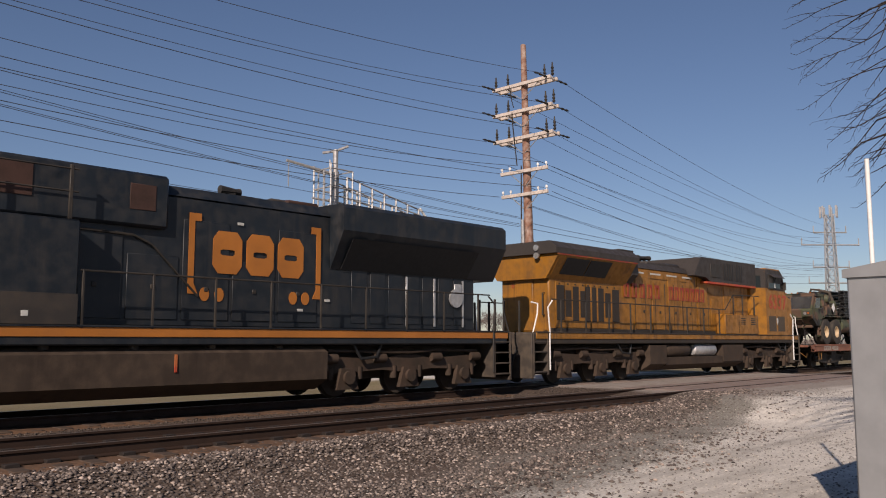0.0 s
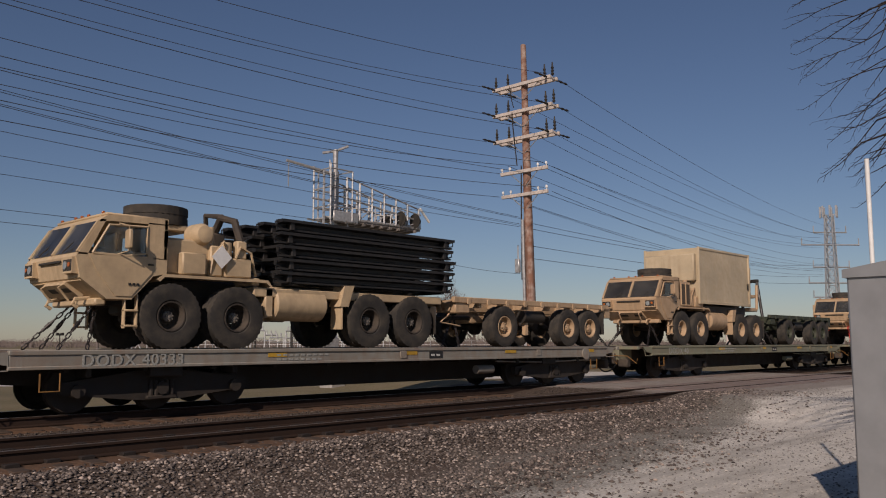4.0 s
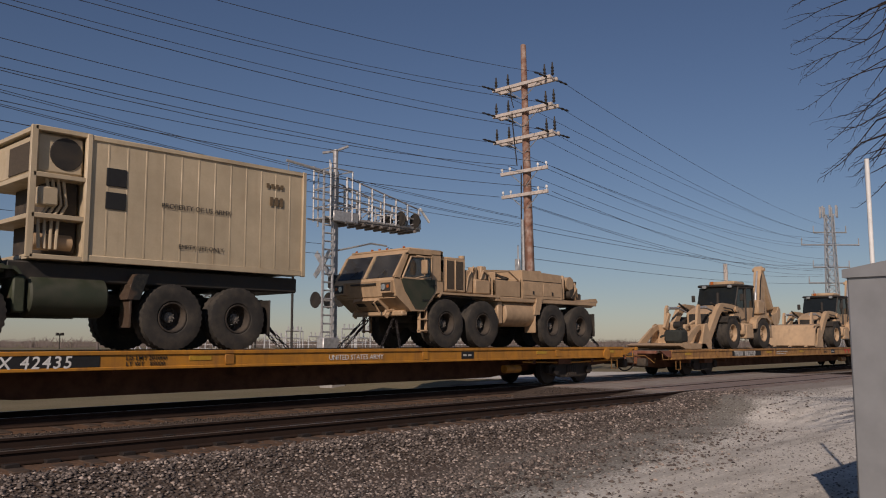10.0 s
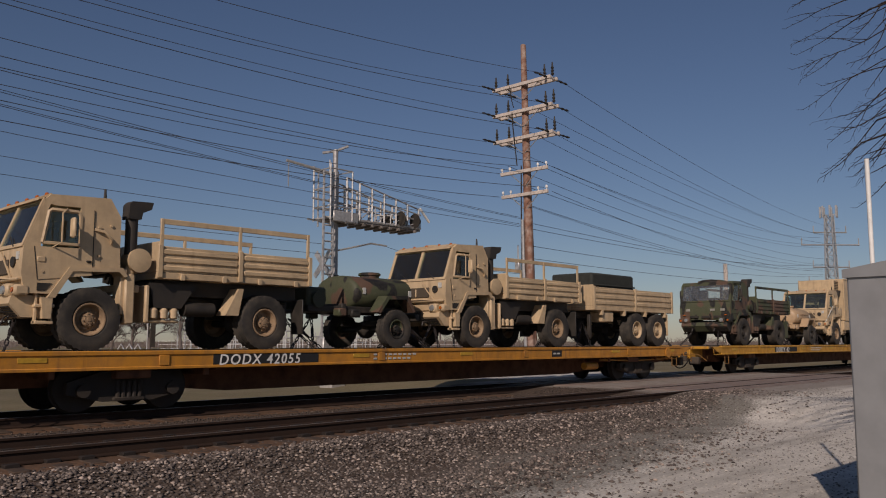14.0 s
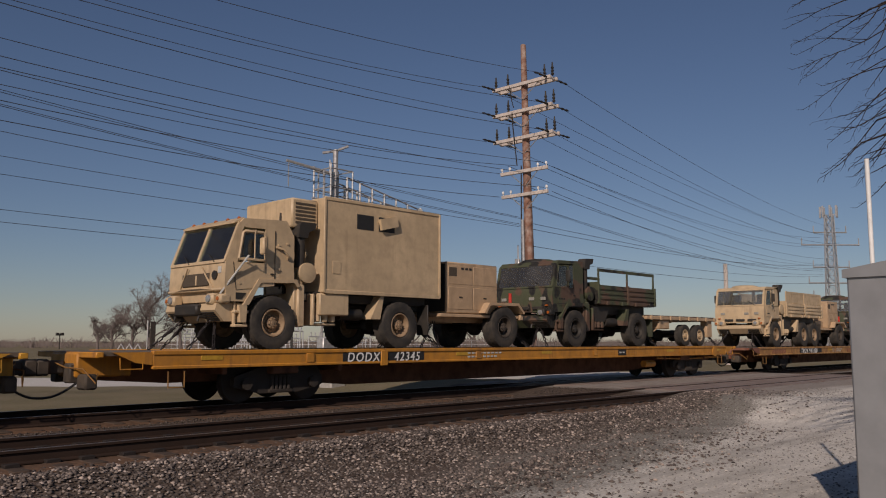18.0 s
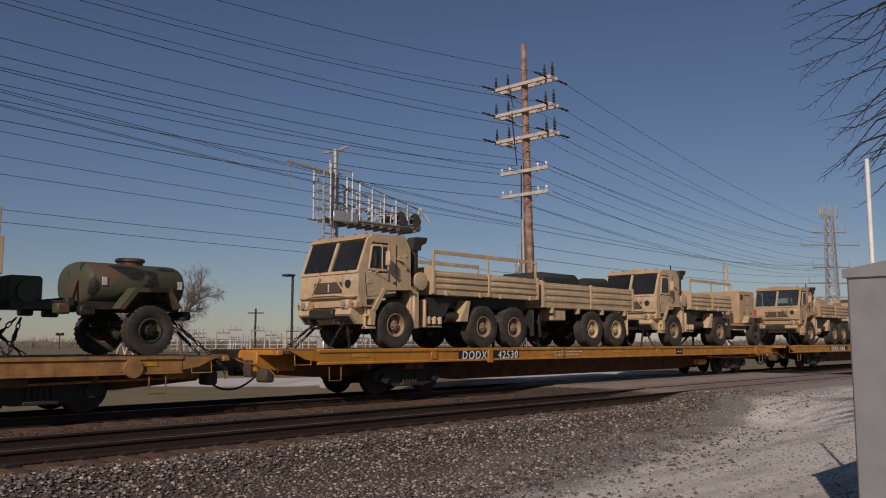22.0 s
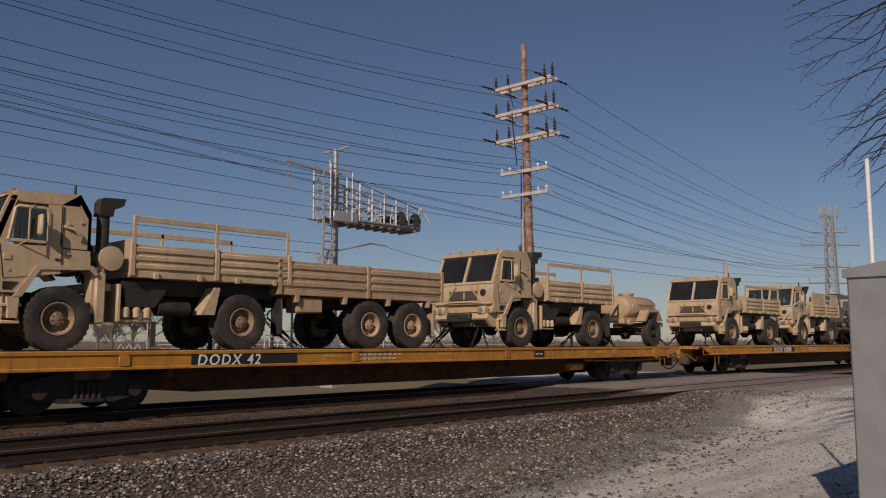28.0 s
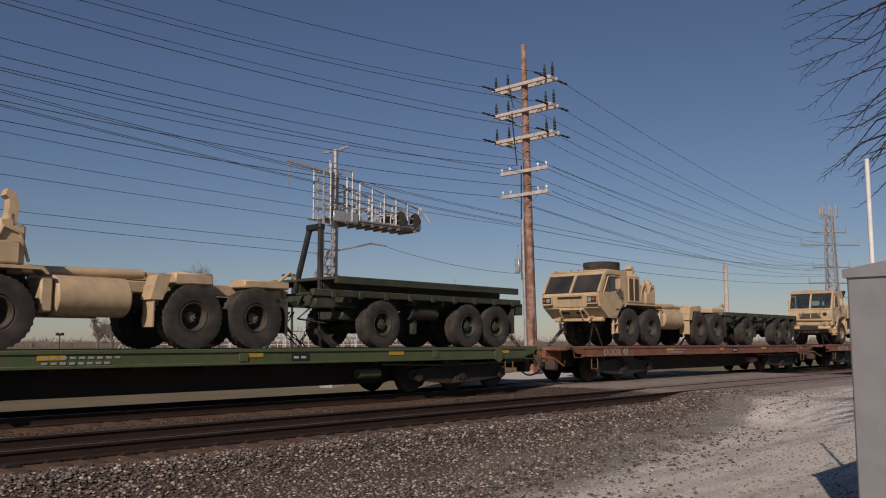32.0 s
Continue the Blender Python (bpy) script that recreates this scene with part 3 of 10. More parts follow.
    # fuel tank and side boxes
    part("fuel_tank", Mesh().lathe([(0, 0.1), (0.02, 0.35), (0.06, 0.39), (1.42, 0.39), (1.46, 0.35), (1.48, 0.1)], (2.56, -0.8, 1.02), 24, "x"), tank or color, t)
    part("battery_box", B(2.3, 2.52, -1.1, -0.5, 0.7, 1.36, 0.03), color, t)
    part("air_reservoir", Mesh().cyl((2.6, 0.9, 0.95), (4.2, 0.9, 0.95), 0.3, 14), color, t)
    # bodies
    if kind == "fuel":
        tk = Mesh()
        n, xs = 24, (2.72, 2.76, 2.94, 6.7, 6.9, 6.96)
        ks = (0.3, 0.86, 1.0, 1.0, 0.86, 0.3)
        vs = []
        for x, k in zip(xs, ks):
            for j in range(n):
                a = 2 * math.pi * j / n
                cx, sx = math.cos(a), math.sin(a)
                vs.append((x, 1.17 * k * math.copysign(abs(cx) ** 0.75, cx), 2.08 + 0.6 * k * math.copysign(abs(sx) ** 0.75, sx)))
        fs = [(i * n + j, i * n + (j + 1) % n, (i + 1) * n + (j + 1) % n, (i + 1) * n + j) for i in range(5) for j in range(n)] + [tuple(range(n - 1, -1, -1)), tuple(range(5 * n, 6 * n))]
        tk.add(vs, fs)
        tank_ob = part("cargo_tank", tk, TANKTAN if color is TAN else color, t, "smooth tan fuel tank", 50)
        lettering("FLAMMABLE", 0.24, FADED_INK, tank_ob, 3.75, -1.18, 2.1, 0.005)
        lettering("NO SMOKING WITHIN 50 FEET", 0.105, FADED_INK, tank_ob, 3.62, -1.182, 1.97, 0.001)
        part("tank_band", Mesh().lathe([(0, 0.98), (0, 1.0), (0.06, 1.0), (0.06, 0.98)], (0, 0, 0), 20, "x"), color, tank_ob).matrix_basis = Matrix.Translation((6.05, 0, 2.08)) @ Matrix.Diagonal((1, 1.182, 0.612, 1))
        part("walkway", B(3.1, 6.6, -0.35, 0.35, 2.66, 2.72), color, tank_ob)
        cabn = part("pump_cabinet", Mesh().prism([(6.62, 1.45), (6.7, 2.4), (7.2, 2.42), (8.0, 1.95), (8.05, 1.4), (7.0, 1.4)], -1.19, 1.19), color, t, smooth=25)
        dm = Mesh().prism([(7.2, 1.72), (7.4, 1.92), (7.6, 1.72), (7.4, 1.52)], -1.2, -1.192)
        part("hazard_diamond", dm, RED, cabn, "red and white flammable diamond")
        part("diamond_band", B(7.28, 7.52, -1.206, -1.198, 1.69, 1.75, 0.002), WHITE, cabn)
        part("cabinet_panel", B(6.76, 7.1, -1.2, -1.185, 1.9, 2.32, 0.01), GREEN if red is False else color, cabn)
        fm = Mesh().box(1.95, 2.5, -1.05, 0.9, 1.5, 2.25, 0.03).cyl((1.75, -0.95, 1.5), (1.75, -0.95, 2.45), 0.13, 12).cyl((2.2, -0.9, 2.2), (2.2, -0.9, 2.62), 0.1, 12).box(1.9, 2.6, -1.12, -0.9, 2.3, 2.36, 0.02)
        part("hose_cabinet", fm, color, t)
        part("antenna_mount", Mesh().tube([(1.9, -1.0, 2.62), (2.3, -1.0, 2.72), (2.5, -1.0, 2.74)], 0.035, 6), color, t)
        sb = Mesh().box(2.2, 7.6, -0.5, 0.5, 1.14, 1.5, 0.02)
        for x in (2.6, 4.0, 5.3, 6.6):
            sb.prism([(x - 0.08, 1.2), (x + 0.08, 1.2), (x + 0.05, 1.7), (x - 0.05, 1.7)], -1.0, 1.0)
        part("tank_cradle", sb, color, t)
        lad = Mesh()
        for y in (-1.1, -0.75):
            lad.tube([(7.9, y, 0.55), (8.12, y, 1.4)], 0.02, 5)
        for i in range(3):
            lad.tube([(7.95 + i * 0.07, -1.1, 0.7 + i * 0.27), (7.95 + i * 0.07, -0.75, 0.7 + i * 0.27)], 0.015, 5)
        part("rear_ladder", lad, color, t)
    elif kind == "bridge":
        part("load_bed", B(2.0, 8.0, -1.1, 1.1, 1.16, 1.36, 0.02), color, t)
        beam_stack(t, 2.6 - 0.5 * short, 8.35 - short, 1.46, 5, beams or BRIDGE_BLACK)
        cr = Mesh().box(1.35, 1.75, -0.3, 0.3, 1.5, 2.6, 0.05).tube([(1.55, -0.1, 2.55), (1.5, -0.5, 2.9), (1.62, -0.85, 2.8), (1.7, -1.0, 2.3)], 0.09, 8)
        cr.tube([(1.55, 0.2, 2.6), (1.4, 0.0, 3.0), (1.6, -0.4, 2.95)], 0.06, 6)
        part("loading_crane", cr, GRIME, t, "dark folded loading crane")
    elif kind in ("container", "cranebox"):
        x0, x1, z0, z1 = (2.5, 8.55, 1.72, 4.08) if kind == "container" else (1.5, 6.2, 1.72, 3.95)
        bx = iso_box(t, x0 + (1.0 if kind == "container" else 0), x1, 1.2, z0, z1, boxmat or CREAM, 12 if kind == "container" else 0)
        part("flatrack", B(2.2, x1, -1.0, 1.0, 1.3, 1.64, 0.03), BLACK, t)
        if kind == "container":
            fs_ = Mesh()
            for x in (x0, x0 + 1.0):
                for s in (-1, 1):
                    fs_.box(x - 0.06, x + 0.06, s * 1.14, s * 1.22, z0 - 0.03, z1 + 0.03, 0.01)
            for z in (z0, z0 + 0.75, z0 + 1.5, z1):
                fs_.box(x0, x0 + 1.0, -1.22, 1.22, z - 0.05, z + 0.04, 0.01)
            part("equipment_frame", fs_, boxmat or CREAM, t)
            part("refrigeration_unit", B(x0 + 0.08, x0 + 0.95, -1.1, 1.1, z0 + 1.55, z1 - 0.06, 0.05), boxmat or CREAM, t, "cream refrigeration unit in the front frame")
            part("unit_fan", Mesh().lathe([(-0.02, 0.05), (-0.02, 0.3), (0.04, 0.33), (0.06, 0.3)], (x0 + 0.62, -1.1, z0 + 1.95), 20), BLACK, t, "black round fan")
            part("machinery_bay", B(x0 + 0.45, x0 + 0.96, -0.9, 0.9, z0 + 0.1, z0 + 1.5, 0.04), GRIME, t, "dark machinery in the front frame")
            pp = Mesh()
            for k in range(4):
                pp.tube([(x0 + 0.2 + 0.1 * k, -1.1, z0 + 0.15), (x0 + 0.18 + 0.12 * k, -1.05, z0 + 0.7), (x0 + 0.4 + 0.1 * k, -1.0, z0 + 1.0), (x0 + 0.3 + 0.1 * k, -1.05, z0 + 1.5)], 0.03, 6)
            part("pipe_bundle", pp, boxmat or CREAM, t)
            part("control_box", B(x0 + 0.15, x0 + 0.5, -1.14, -0.8, z0 + 0.95, z0 + 1.3, 0.03), boxmat or CREAM, t)
            part("tank_cylinder", Mesh().cyl((x0 + 0.15, -0.85, z0 + 0.3), (x0 + 0.85, -0.85, z0 + 0.3), 0.16, 14), TAN, t)
            part("unit_louvre", B(x0 + 0.06, x0 + 0.09, -0.95, 0.2, z1 - 0.75, z1 - 0.2, 0.005), GRILLE, t, "dark louvred front of the unit")
            lettering("PROPERTY OF US ARMY", 0.15, INK, bx, x0 + 2.5, -1.225, z0 + 1.15)
            lettering("EMPTY LIFT ONLY", 0.13, INK, bx, x0 + 2.9, -1.225, z0 + 0.35)
            for k, (xa, za) in enumerate(((x0 + 1.35, z0 + 1.45), (x0 + 1.35, z0 + 1.0))):
                part("dark_panel", B(xa, xa + 0.4, -1.226, -1.2, za, za + (0.35 if k == 0 else 0.33), 0.006), INK, bx)
            bars(4, 0.5, 0.1, FADED_INK, bx, x0 + 5.0, -1.226, z0 + 1.9)
            bars(3, 0.4, 0.2, FADED_INK, bx, x0 + 5.1, -1.226, z0 + 1.5)
        else:
            kn = Mesh().box(6.4, 6.8, -0.5, 0.5, 1.4, 2.3, 0.05).tube([(6.6, -0.2, 2.2), (6.75, -0.75, 3.2), (6.6, -1.0, 3.4), (6.55, -1.0, 2.2)], 0.12, 8)
            kn.box(6.35, 7.3, -1.1, 1.1, 1.5, 1.66, 0.03).tube([(7.2, -1.1, 1.6), (7.25, -1.1, 2.7)], 0.06, 8).box(6.5, 7.2, -1.1, -0.6, 2.1, 2.25, 0.03)
            part("rear_crane", kn, TAN, t)
            part("door_latch", B(6.0, 6.1, -1.25, -1.2, 2.4, 2.7), BLACK, bx)
            part("front_cabinet", B(1.25, 1.5, -1.1, 1.1, 2.6, 3.7, 0.04), CREAM, bx)
    elif kind == "lhs":
        sf = Mesh()
        for s in (-0.48, 0.48):
            sf.box(2.3, 8.1, s - 0.07, s + 0.07, 1.16, 1.4, 0.02)
        for x in (2.5, 4.0, 5.6, 7.2, 8.05):
            sf.box(x - 0.08, x + 0.08, -0.6, 0.6, 1.18, 1.36, 0.02)
        part("subframe", sf, color, t)
        hk = Mesh()
        hk.box(2.3, 5.6, -0.17, 0.17, 1.42, 1.62, 0.03)
        hk.prism([(2.1, 1.4), (2.2, 2.75), (2.12, 2.98), (1.98, 3.05), (1.94, 2.92), (2.02, 2.86), (2.02, 2.7), (1.8, 1.4)], -0.14, 0.14)
        part("hook_arm", hk, color, t, "tan loading hook arm")
        for s in (-0.38, 0.38):
            part("hydraulic_cylinder", Mesh().cyl((2.6, s, 1.5), (4.6, s, 1.55), 0.1, 12).cyl((4.6, s, 1.55), (5.6, s, 1.5), 0.055, 10), color, t)
        rl = Mesh()
        for x in (5.5, 7.6):
            for s in (-0.75, 0.75):
                rl.cyl((x, s - 0.1, 1.45), (x, s + 0.1, 1.45), 0.13, 12)
        rl.box(6.6, 7.8, -1.1, -0.5, 1.34, 1.52, 0.03).box(5.0, 5.9, -1.0, -0.55, 1.34, 1.6, 0.04).tube([(7.6, -0.9, 1.5), (7.9, -0.95, 1.75), (8.05, -0.95, 1.6)], 0.04, 6)
        part("rear_roller", rl, color, t)
        part("module_rack", Mesh().box(1.55, 2.0, -1.1, -0.4, 1.54, 2.25, 0.04).cyl((1.75, -0.9, 2.25), (1.75, -0.9, 2.45), 0.1, 10), color, t)
    elif kind == "wrecker":
        part("work_deck", B(2.1, 7.4, -1.18, 1.18, 1.36, 1.5, 0.02), color, t)
        bx = part("tool_body", Mesh().prism([(3.36, 1.5), (3.36, 2.34), (5.38, 2.28), (5.42, 1.5)], -1.19, 1.19), color, t)
        for k in range(2):
            part("tool_door", B(3.42 + k * 0.98, 4.34 + k * 0.98, -1.2, -1.185, 1.58, 1.98, 0.012), color, bx)
            part("door_latch", B(3.85 + k * 0.98, 3.92 + k * 0.98, -1.22, -1.195, 1.62, 1.72, 0.006), BLACK, bx)
        part("body_seam", B(3.4, 5.36, -1.198, -1.185, 2.02, 2.04, 0.003), BLACK, bx)
        part("open_bin", B(2.05, 3.3, -1.18, -1.1, 1.5, 1.98, 0.02).box(2.05, 2.12, -1.18, 1.1, 1.5, 2.2, 0.02).box(3.24, 3.3, -1.18, 1.1, 1.5, 2.1, 0.02), color, t)
        part("bin_rail", Mesh().tube([(2.08, -1.15, 2.2), (2.75, -1.15, 2.26), (3.28, -1.15, 1.98)], 0.025, 6), color, t)
        part("stowed_hose", Mesh().tube([(2.3, -0.9, 1.95), (2.6, -0.7, 2.2), (3.0, -0.9, 2.05), (2.5, -1.0, 1.98), (2.35, -0.5, 2.1), (3.1, -0.4, 2.2)], 0.055, 6).box(2.3, 3.1, -0.9, 0.9, 1.5, 1.95, 0.06), GRIME, t)
        cr = Mesh().box(1.95, 2.45, -0.35, 0.35, 1.5, 2.3, 0.06).prism([(2.1, 2.1), (2.3, 2.35), (5.6, 2.5), (5.7, 2.35), (2.4, 2.05)], -0.2, 0.2)
        part("crane_boom", cr, color, t)
        wn = Mesh().cyl((5.85, -0.9, 1.95), (5.85, 0.9, 1.95), 0.32, 18).box(5.5, 5.62, -1.15, -0.85, 1.5, 2.3, 0.04).box(6.25, 6.35, -1.1, -0.9, 1.5, 2.1, 0.04)
        wn.cyl((5.95, -1.12, 2.05), (5.95, -0.8, 2.05), 0.22, 16).tube([(6.0, -1.1, 1.6), (6.3, -1.12, 1.9), (6.5, -1.0, 1.6)], 0.04, 6)
        part("rear_winch", wn, color, t)
        part("winch_gear", Mesh().cyl((6.05, -1.14, 1.72), (6.05, -0.9, 1.72), 0.16, 12).box(6.2, 6.7, -1.05, -0.6, 1.5, 1.75, 0.04), GRIME, t)
        part("tow_boom", Mesh().prism([(6.2, 1.36), (6.3, 1.52), (7.5, 1.62), (7.6, 1.5), (7.2, 1.3)], -1.1, -0.9).prism([(6.2, 1.36), (6.3, 1.52), (7.5, 1.62), (7.6, 1.5), (7.2, 1.3)], 0.9, 1.1).box(7.3, 7.5, -0.9, 0.9, 1.35, 1.55, 0.03), color, t)
        part("beacon_mast", Mesh().cyl((6.45, -0.95, 1.7), (6.45, -0.95, 2.05), 0.02, 6).cyl((6.45, -0.95, 2.05), (6.45, -0.95, 2.15), 0.06, 8), BLACK, t)
        part("tow_gear", Mesh().box(7.3, 7.75, -0.3, 0.3, 0.9, 1.3, 0.05).tube([(7.4, -0.5, 1.2), (7.9, -0.6, 1.0)], 0.06, 6), BLACK, t)
    chains(t, -1.35, 7.7 - short, 0.85, red)
    return t


# ---- medium cab-over truck ----
def fmtv(axles, body, color, label, old=False, racks=True, rimmat=None, bedmat=None, load=None, topbox=False, dark_nose=False, pale_nose=False, tow_bar=False):
    t = thing("cargo_truck", label, "truck", "military vehicles on flat cars")
    R = rimmat or (DUSTRIM if color in (TAN, SAND) else color)
    six = len(axles) == 3
    end = axles[-1] + (1.2 if not six else 1.12)
    add_axles(t, "mid", R, axles)
    ch = Mesh()
    for s in (-0.42, 0.42):
        ch.box(-1.0, end - 0.1, s - 0.045, s + 0.045, 0.86, 1.1, 0.012)
    for x in (-0.95, 1.2, 2.4, end - 0.2):
        ch.box(x - 0.05, x + 0.05, -0.42, 0.42, 0.88, 1.08, 0.01)
    part("chassis", ch, BLACK, t)
    G = GLASS if old else ARMOURGLASS
    # cab shell
    if old:
        prof = [(-1.22, 1.12), (-1.26, 1.66), (-1.19, 1.9), (-1.0, 2.66), (-0.86, 2.78), (0.48, 2.82), (0.52, 1.35), (0.4, 1.3), (-0.3, 1.3), (-0.62, 1.12)]
    else:
        prof = [(-1.18, 1.05), (-1.26, 1.4), (-1.24, 1.88), (-0.9, 2.78), (-0.8, 2.88), (0.32, 2.93), (0.54, 2.58), (0.56, 1.55), (0.4, 1.5), (-0.35, 1.5), (-0.62, 1.05)]
    hw = 1.17
    belt = lerp2(prof[2], prof[3], 0.03)
    xr = prof[5][0] if old else prof[6][0]
    low = prof[:3] + [belt, (xr, 1.9)] + [p for p in prof[5:] if p[1] < 1.6]
    cab = part("cab", Mesh().prism(low, -hw, hw), color, t, smooth=25)
    rear = [p for p in prof[5:] if p[1] > 1.7]
    part("roof_shell", Mesh().prism([lerp2(prof[2], prof[3], 0.93), prof[3], prof[4]] + rear[:1] + [(rear[0][0], 2.7), (prof[3][0] + 0.2, 2.68)], -hw, hw), color, cab, smooth=25)
    rw = Mesh()
    ow, oh = (1.04, 2.62) if old else (0.86, 2.42)
    for y0, y1 in ((-hw, -ow), (-0.06, 0.06), (ow, hw)):
        rw.prism(rear + [(xr, 1.88), (xr - 0.06, 1.88), (xr - 0.06, 2.48), (rear[0][0] - 0.08, rear[0][1] - 0.05)], y0, y1)
    for y0, y1 in ((-ow, -0.06), (0.06, ow)):
        rw.prism([(xr, 1.88), (xr, 2.0), (xr - 0.06, 2.0), (xr - 0.06, 1.88)], y0, y1)
        rw.prism([(p[0], max(p[1], oh)) for p in rear] + [(xr, oh), (xr - 0.06, oh), (xr - 0.06, oh + 0.06), (rear[0][0] - 0.08, rear[0][1] - 0.05)], y0, y1)
    part("cab_rear_wall", rw, color, cab, smooth=25)
    for s in (-1, 1):
        bx_ = -0.06 if old else -0.02
        part("cab_pillar", Mesh().prism([(bx_, 1.88), (bx_, 2.7)] + rear + [(xr, 1.88)], s * (hw - 0.06), s * hw), color, cab, smooth=25)
        part("cab_pillar", Mesh().prism([belt, prof[3], (prof[3][0] + 0.1, prof[3][1]), (belt[0] + 0.14, belt[1])], s * (hw - 0.07), s * hw), color, cab)
    cab_inside(cab, -1.12, 0.1, 1.86, hw)
    a, b = lerp2(prof[2], prof[3], 0.03), lerp2(prof[2], prof[3], 0.98)
    panes = ((-1.06, 1.06),) if old else ((-1.07, -0.04), (0.04, 1.07))
    for y0, y1 in panes:
        part("windscreen", slanted(a, b, y0, y1, 0.012, 0.003), G, cab, "dark windscreen")
    fr = Mesh()
    for y in ((-1.12, 1.12) if old else (-1.12, 0.0, 1.12)):
        s_ = slanted(a, b, y - 0.045, y + 0.045, 0.03)
        fr.add(s_.v, s_.f)
    for k in (0.0, 1.0):
        p, q = lerp2(a, b, k - 0.04), lerp2(a, b, k + 0.04)
        s_ = slanted(p, q, -1.14, 1.14, 0.028)
        fr.add(s_.v, s_.f)
    part("windscreen_frame", fr, color, cab)
    wp = Mesh()
    for y in (-0.75, 0.3):
        wp.tube([(a[0] - 0.04, y, a[1]), (a[0] + 0.03, y + 0.35, a[1] + 0.2)], 0.012, 4)
    part("wiper", wp, BLACK, cab)
    for s in (-1, 1):
        y0, y1 = s * hw, s * (hw + 0.014)
        if old:
            dp = [(-0.92, 1.34), (-1.0, 1.89), (-0.02, 1.89), (-0.02, 1.36)]
            wpn = [(-1.04, 1.92), (-0.86, 2.6), (-0.36, 2.64), (-0.36, 1.92)]
            w2 = [(-0.32, 1.92), (-0.32, 2.64), (-0.08, 2.64), (-0.08, 1.92)]
        else:
            dp = [(-0.98, 1.3), (-1.06, 1.9), (0.0, 1.92), (0.0, 1.42)]
            wpn = [(-0.92, 1.98), (-0.82, 2.56), (-0.78, 2.6), (-0.3, 2.6), (-0.24, 2.52), (-0.24, 1.98)]
            w2 = None
        door = part("door", Mesh().prism(dp, y0, y1), color, cab)
        part("door_window", Mesh().prism(wpn, y0 - s * 0.02, y0 - s * 0.012), G, door, "dark door window")
        if w2:
            part("quarter_window", Mesh().prism(w2, y0 - s * 0.02, y0 - s * 0.012), GLASS, door)
            part("window_bar", B(-0.37, -0.31, y0 - s * 0.05, y0, 1.9, 2.66, 0.01), color, door)
        part("window_frame", Mesh().tube([(p[0], y0 - s * 0.01, p[1]) for p in wpn + wpn[:1]], 0.04 if not old else 0.026, 5), color, door)
        if not old and s < 0:
            part("armour_frame", Mesh().prism([(-1.2, 1.9), (-0.92, 2.7), (-0.8, 2.7), (-0.86, 2.56), (-0.95, 1.9)], y0 - s * 0.03, y0), color, door)
            part("door_upper", Mesh().prism([(-0.25, 1.9), (-0.25, 2.7), (0.0, 2.7), (0.0, 1.9)], y0 - s * 0.04, y0), color, door)
        if s < 0:
            part("door_handle", B(-0.12, -0.02, y1, y1 + s * 0.03, 1.66, 1.7), BLACK, door)
        if not old and s < 0:
            bolts = Mesh()
            for x, z in ((-0.9, 1.45), (-0.1, 1.52), (0.35, 1.55), (0.35, 2.4), (0.12, 1.8), (0.12, 2.35)):
                bolts.cyl((x, y0, z), (x, y1 - 0.015, z), 0.028, 6)
            tagged(part("armour_bolt", bolts, color, cab), "", "", "", "stuff")
            part("door_latch_bar", Mesh().tube([(0.02, y0 - 0.01, 2.3), (0.2, y0 - 0.07, 2.26), (0.34, y0 - 0.07, 2.12), (0.36, y0 - 0.01, 2.05)], 0.03, 6), color, cab)
            part("hinge_plate", B(-1.0, -0.86, y0 - 0.03, y0, 1.62, 1.72, 0.01), color, cab)
            part("door_seam", Mesh().tube([(-0.98, y0 - 0.012, 1.3), (-1.06, y0 - 0.012, 1.9)], 0.009, 4).tube([(0.01, y0 - 0.012, 1.42), (0.01, y0 - 0.012, 2.66)], 0.009, 4), BLACK, cab)
            part("step_recess", Mesh().prism([(-0.98, 1.1), (-0.98, 1.24), (-0.72, 1.24), (-0.84, 1.1)], y0 - 0.012, y0), BLACK, cab)
        mr = part("mirror", B(-0.5 if not old else -0.7, -0.42 if not old else -0.62, s * 1.3, s * 1.46, 2.08, 2.46, 0.03), BLACK if old else color, cab)
        s > 0 or part("mirror_arm", Mesh().tube([(-0.74, s * hw, 1.9), (-0.66, s * 1.38, 1.98), (-0.66, s * 1.38, 2.52), (-0.5, s * hw, 2.64)], 0.015, 5), color, mr)
        pod = part("headlight_pod", B(-1.42, -1.18, s * 0.66, s * 0.96, 0.98, 1.22, 0.04).box(-1.36, -1.1, s * 0.98, s * 1.19, 1.0, 1.2, 0.04), color, t)
        part("headlight", Mesh().lathe([(-0.035, 0.02), (-0.03, 0.075), (0.0, 0.09), (0.03, 0.09)], (-1.42, s * 0.81, 1.1), 14, "x"), LAMPGLASS, pod, "round headlight")
        part("turn_signal", Mesh().cyl((-1.38, s * 1.08, 1.1), (-1.35, s * 1.08, 1.1), 0.045, 10), ORANGE_LENS, pod)
        st = Mesh().box(-0.98, -0.66, s * 0.98, s * 1.17, 0.5, 0.56, 0.01).box(-1.0, -0.64, s * 0.98, s * 1.17, 0.8, 0.86, 0.01)
        st.box(-0.98, -0.94, s * 1.04, s * 1.12, 0.5, 1.1, 0.005).box(-0.7, -0.66, s * 1.04, s * 1.12, 0.5, 1.1, 0.005)
        part("cab_step", st, color, t)
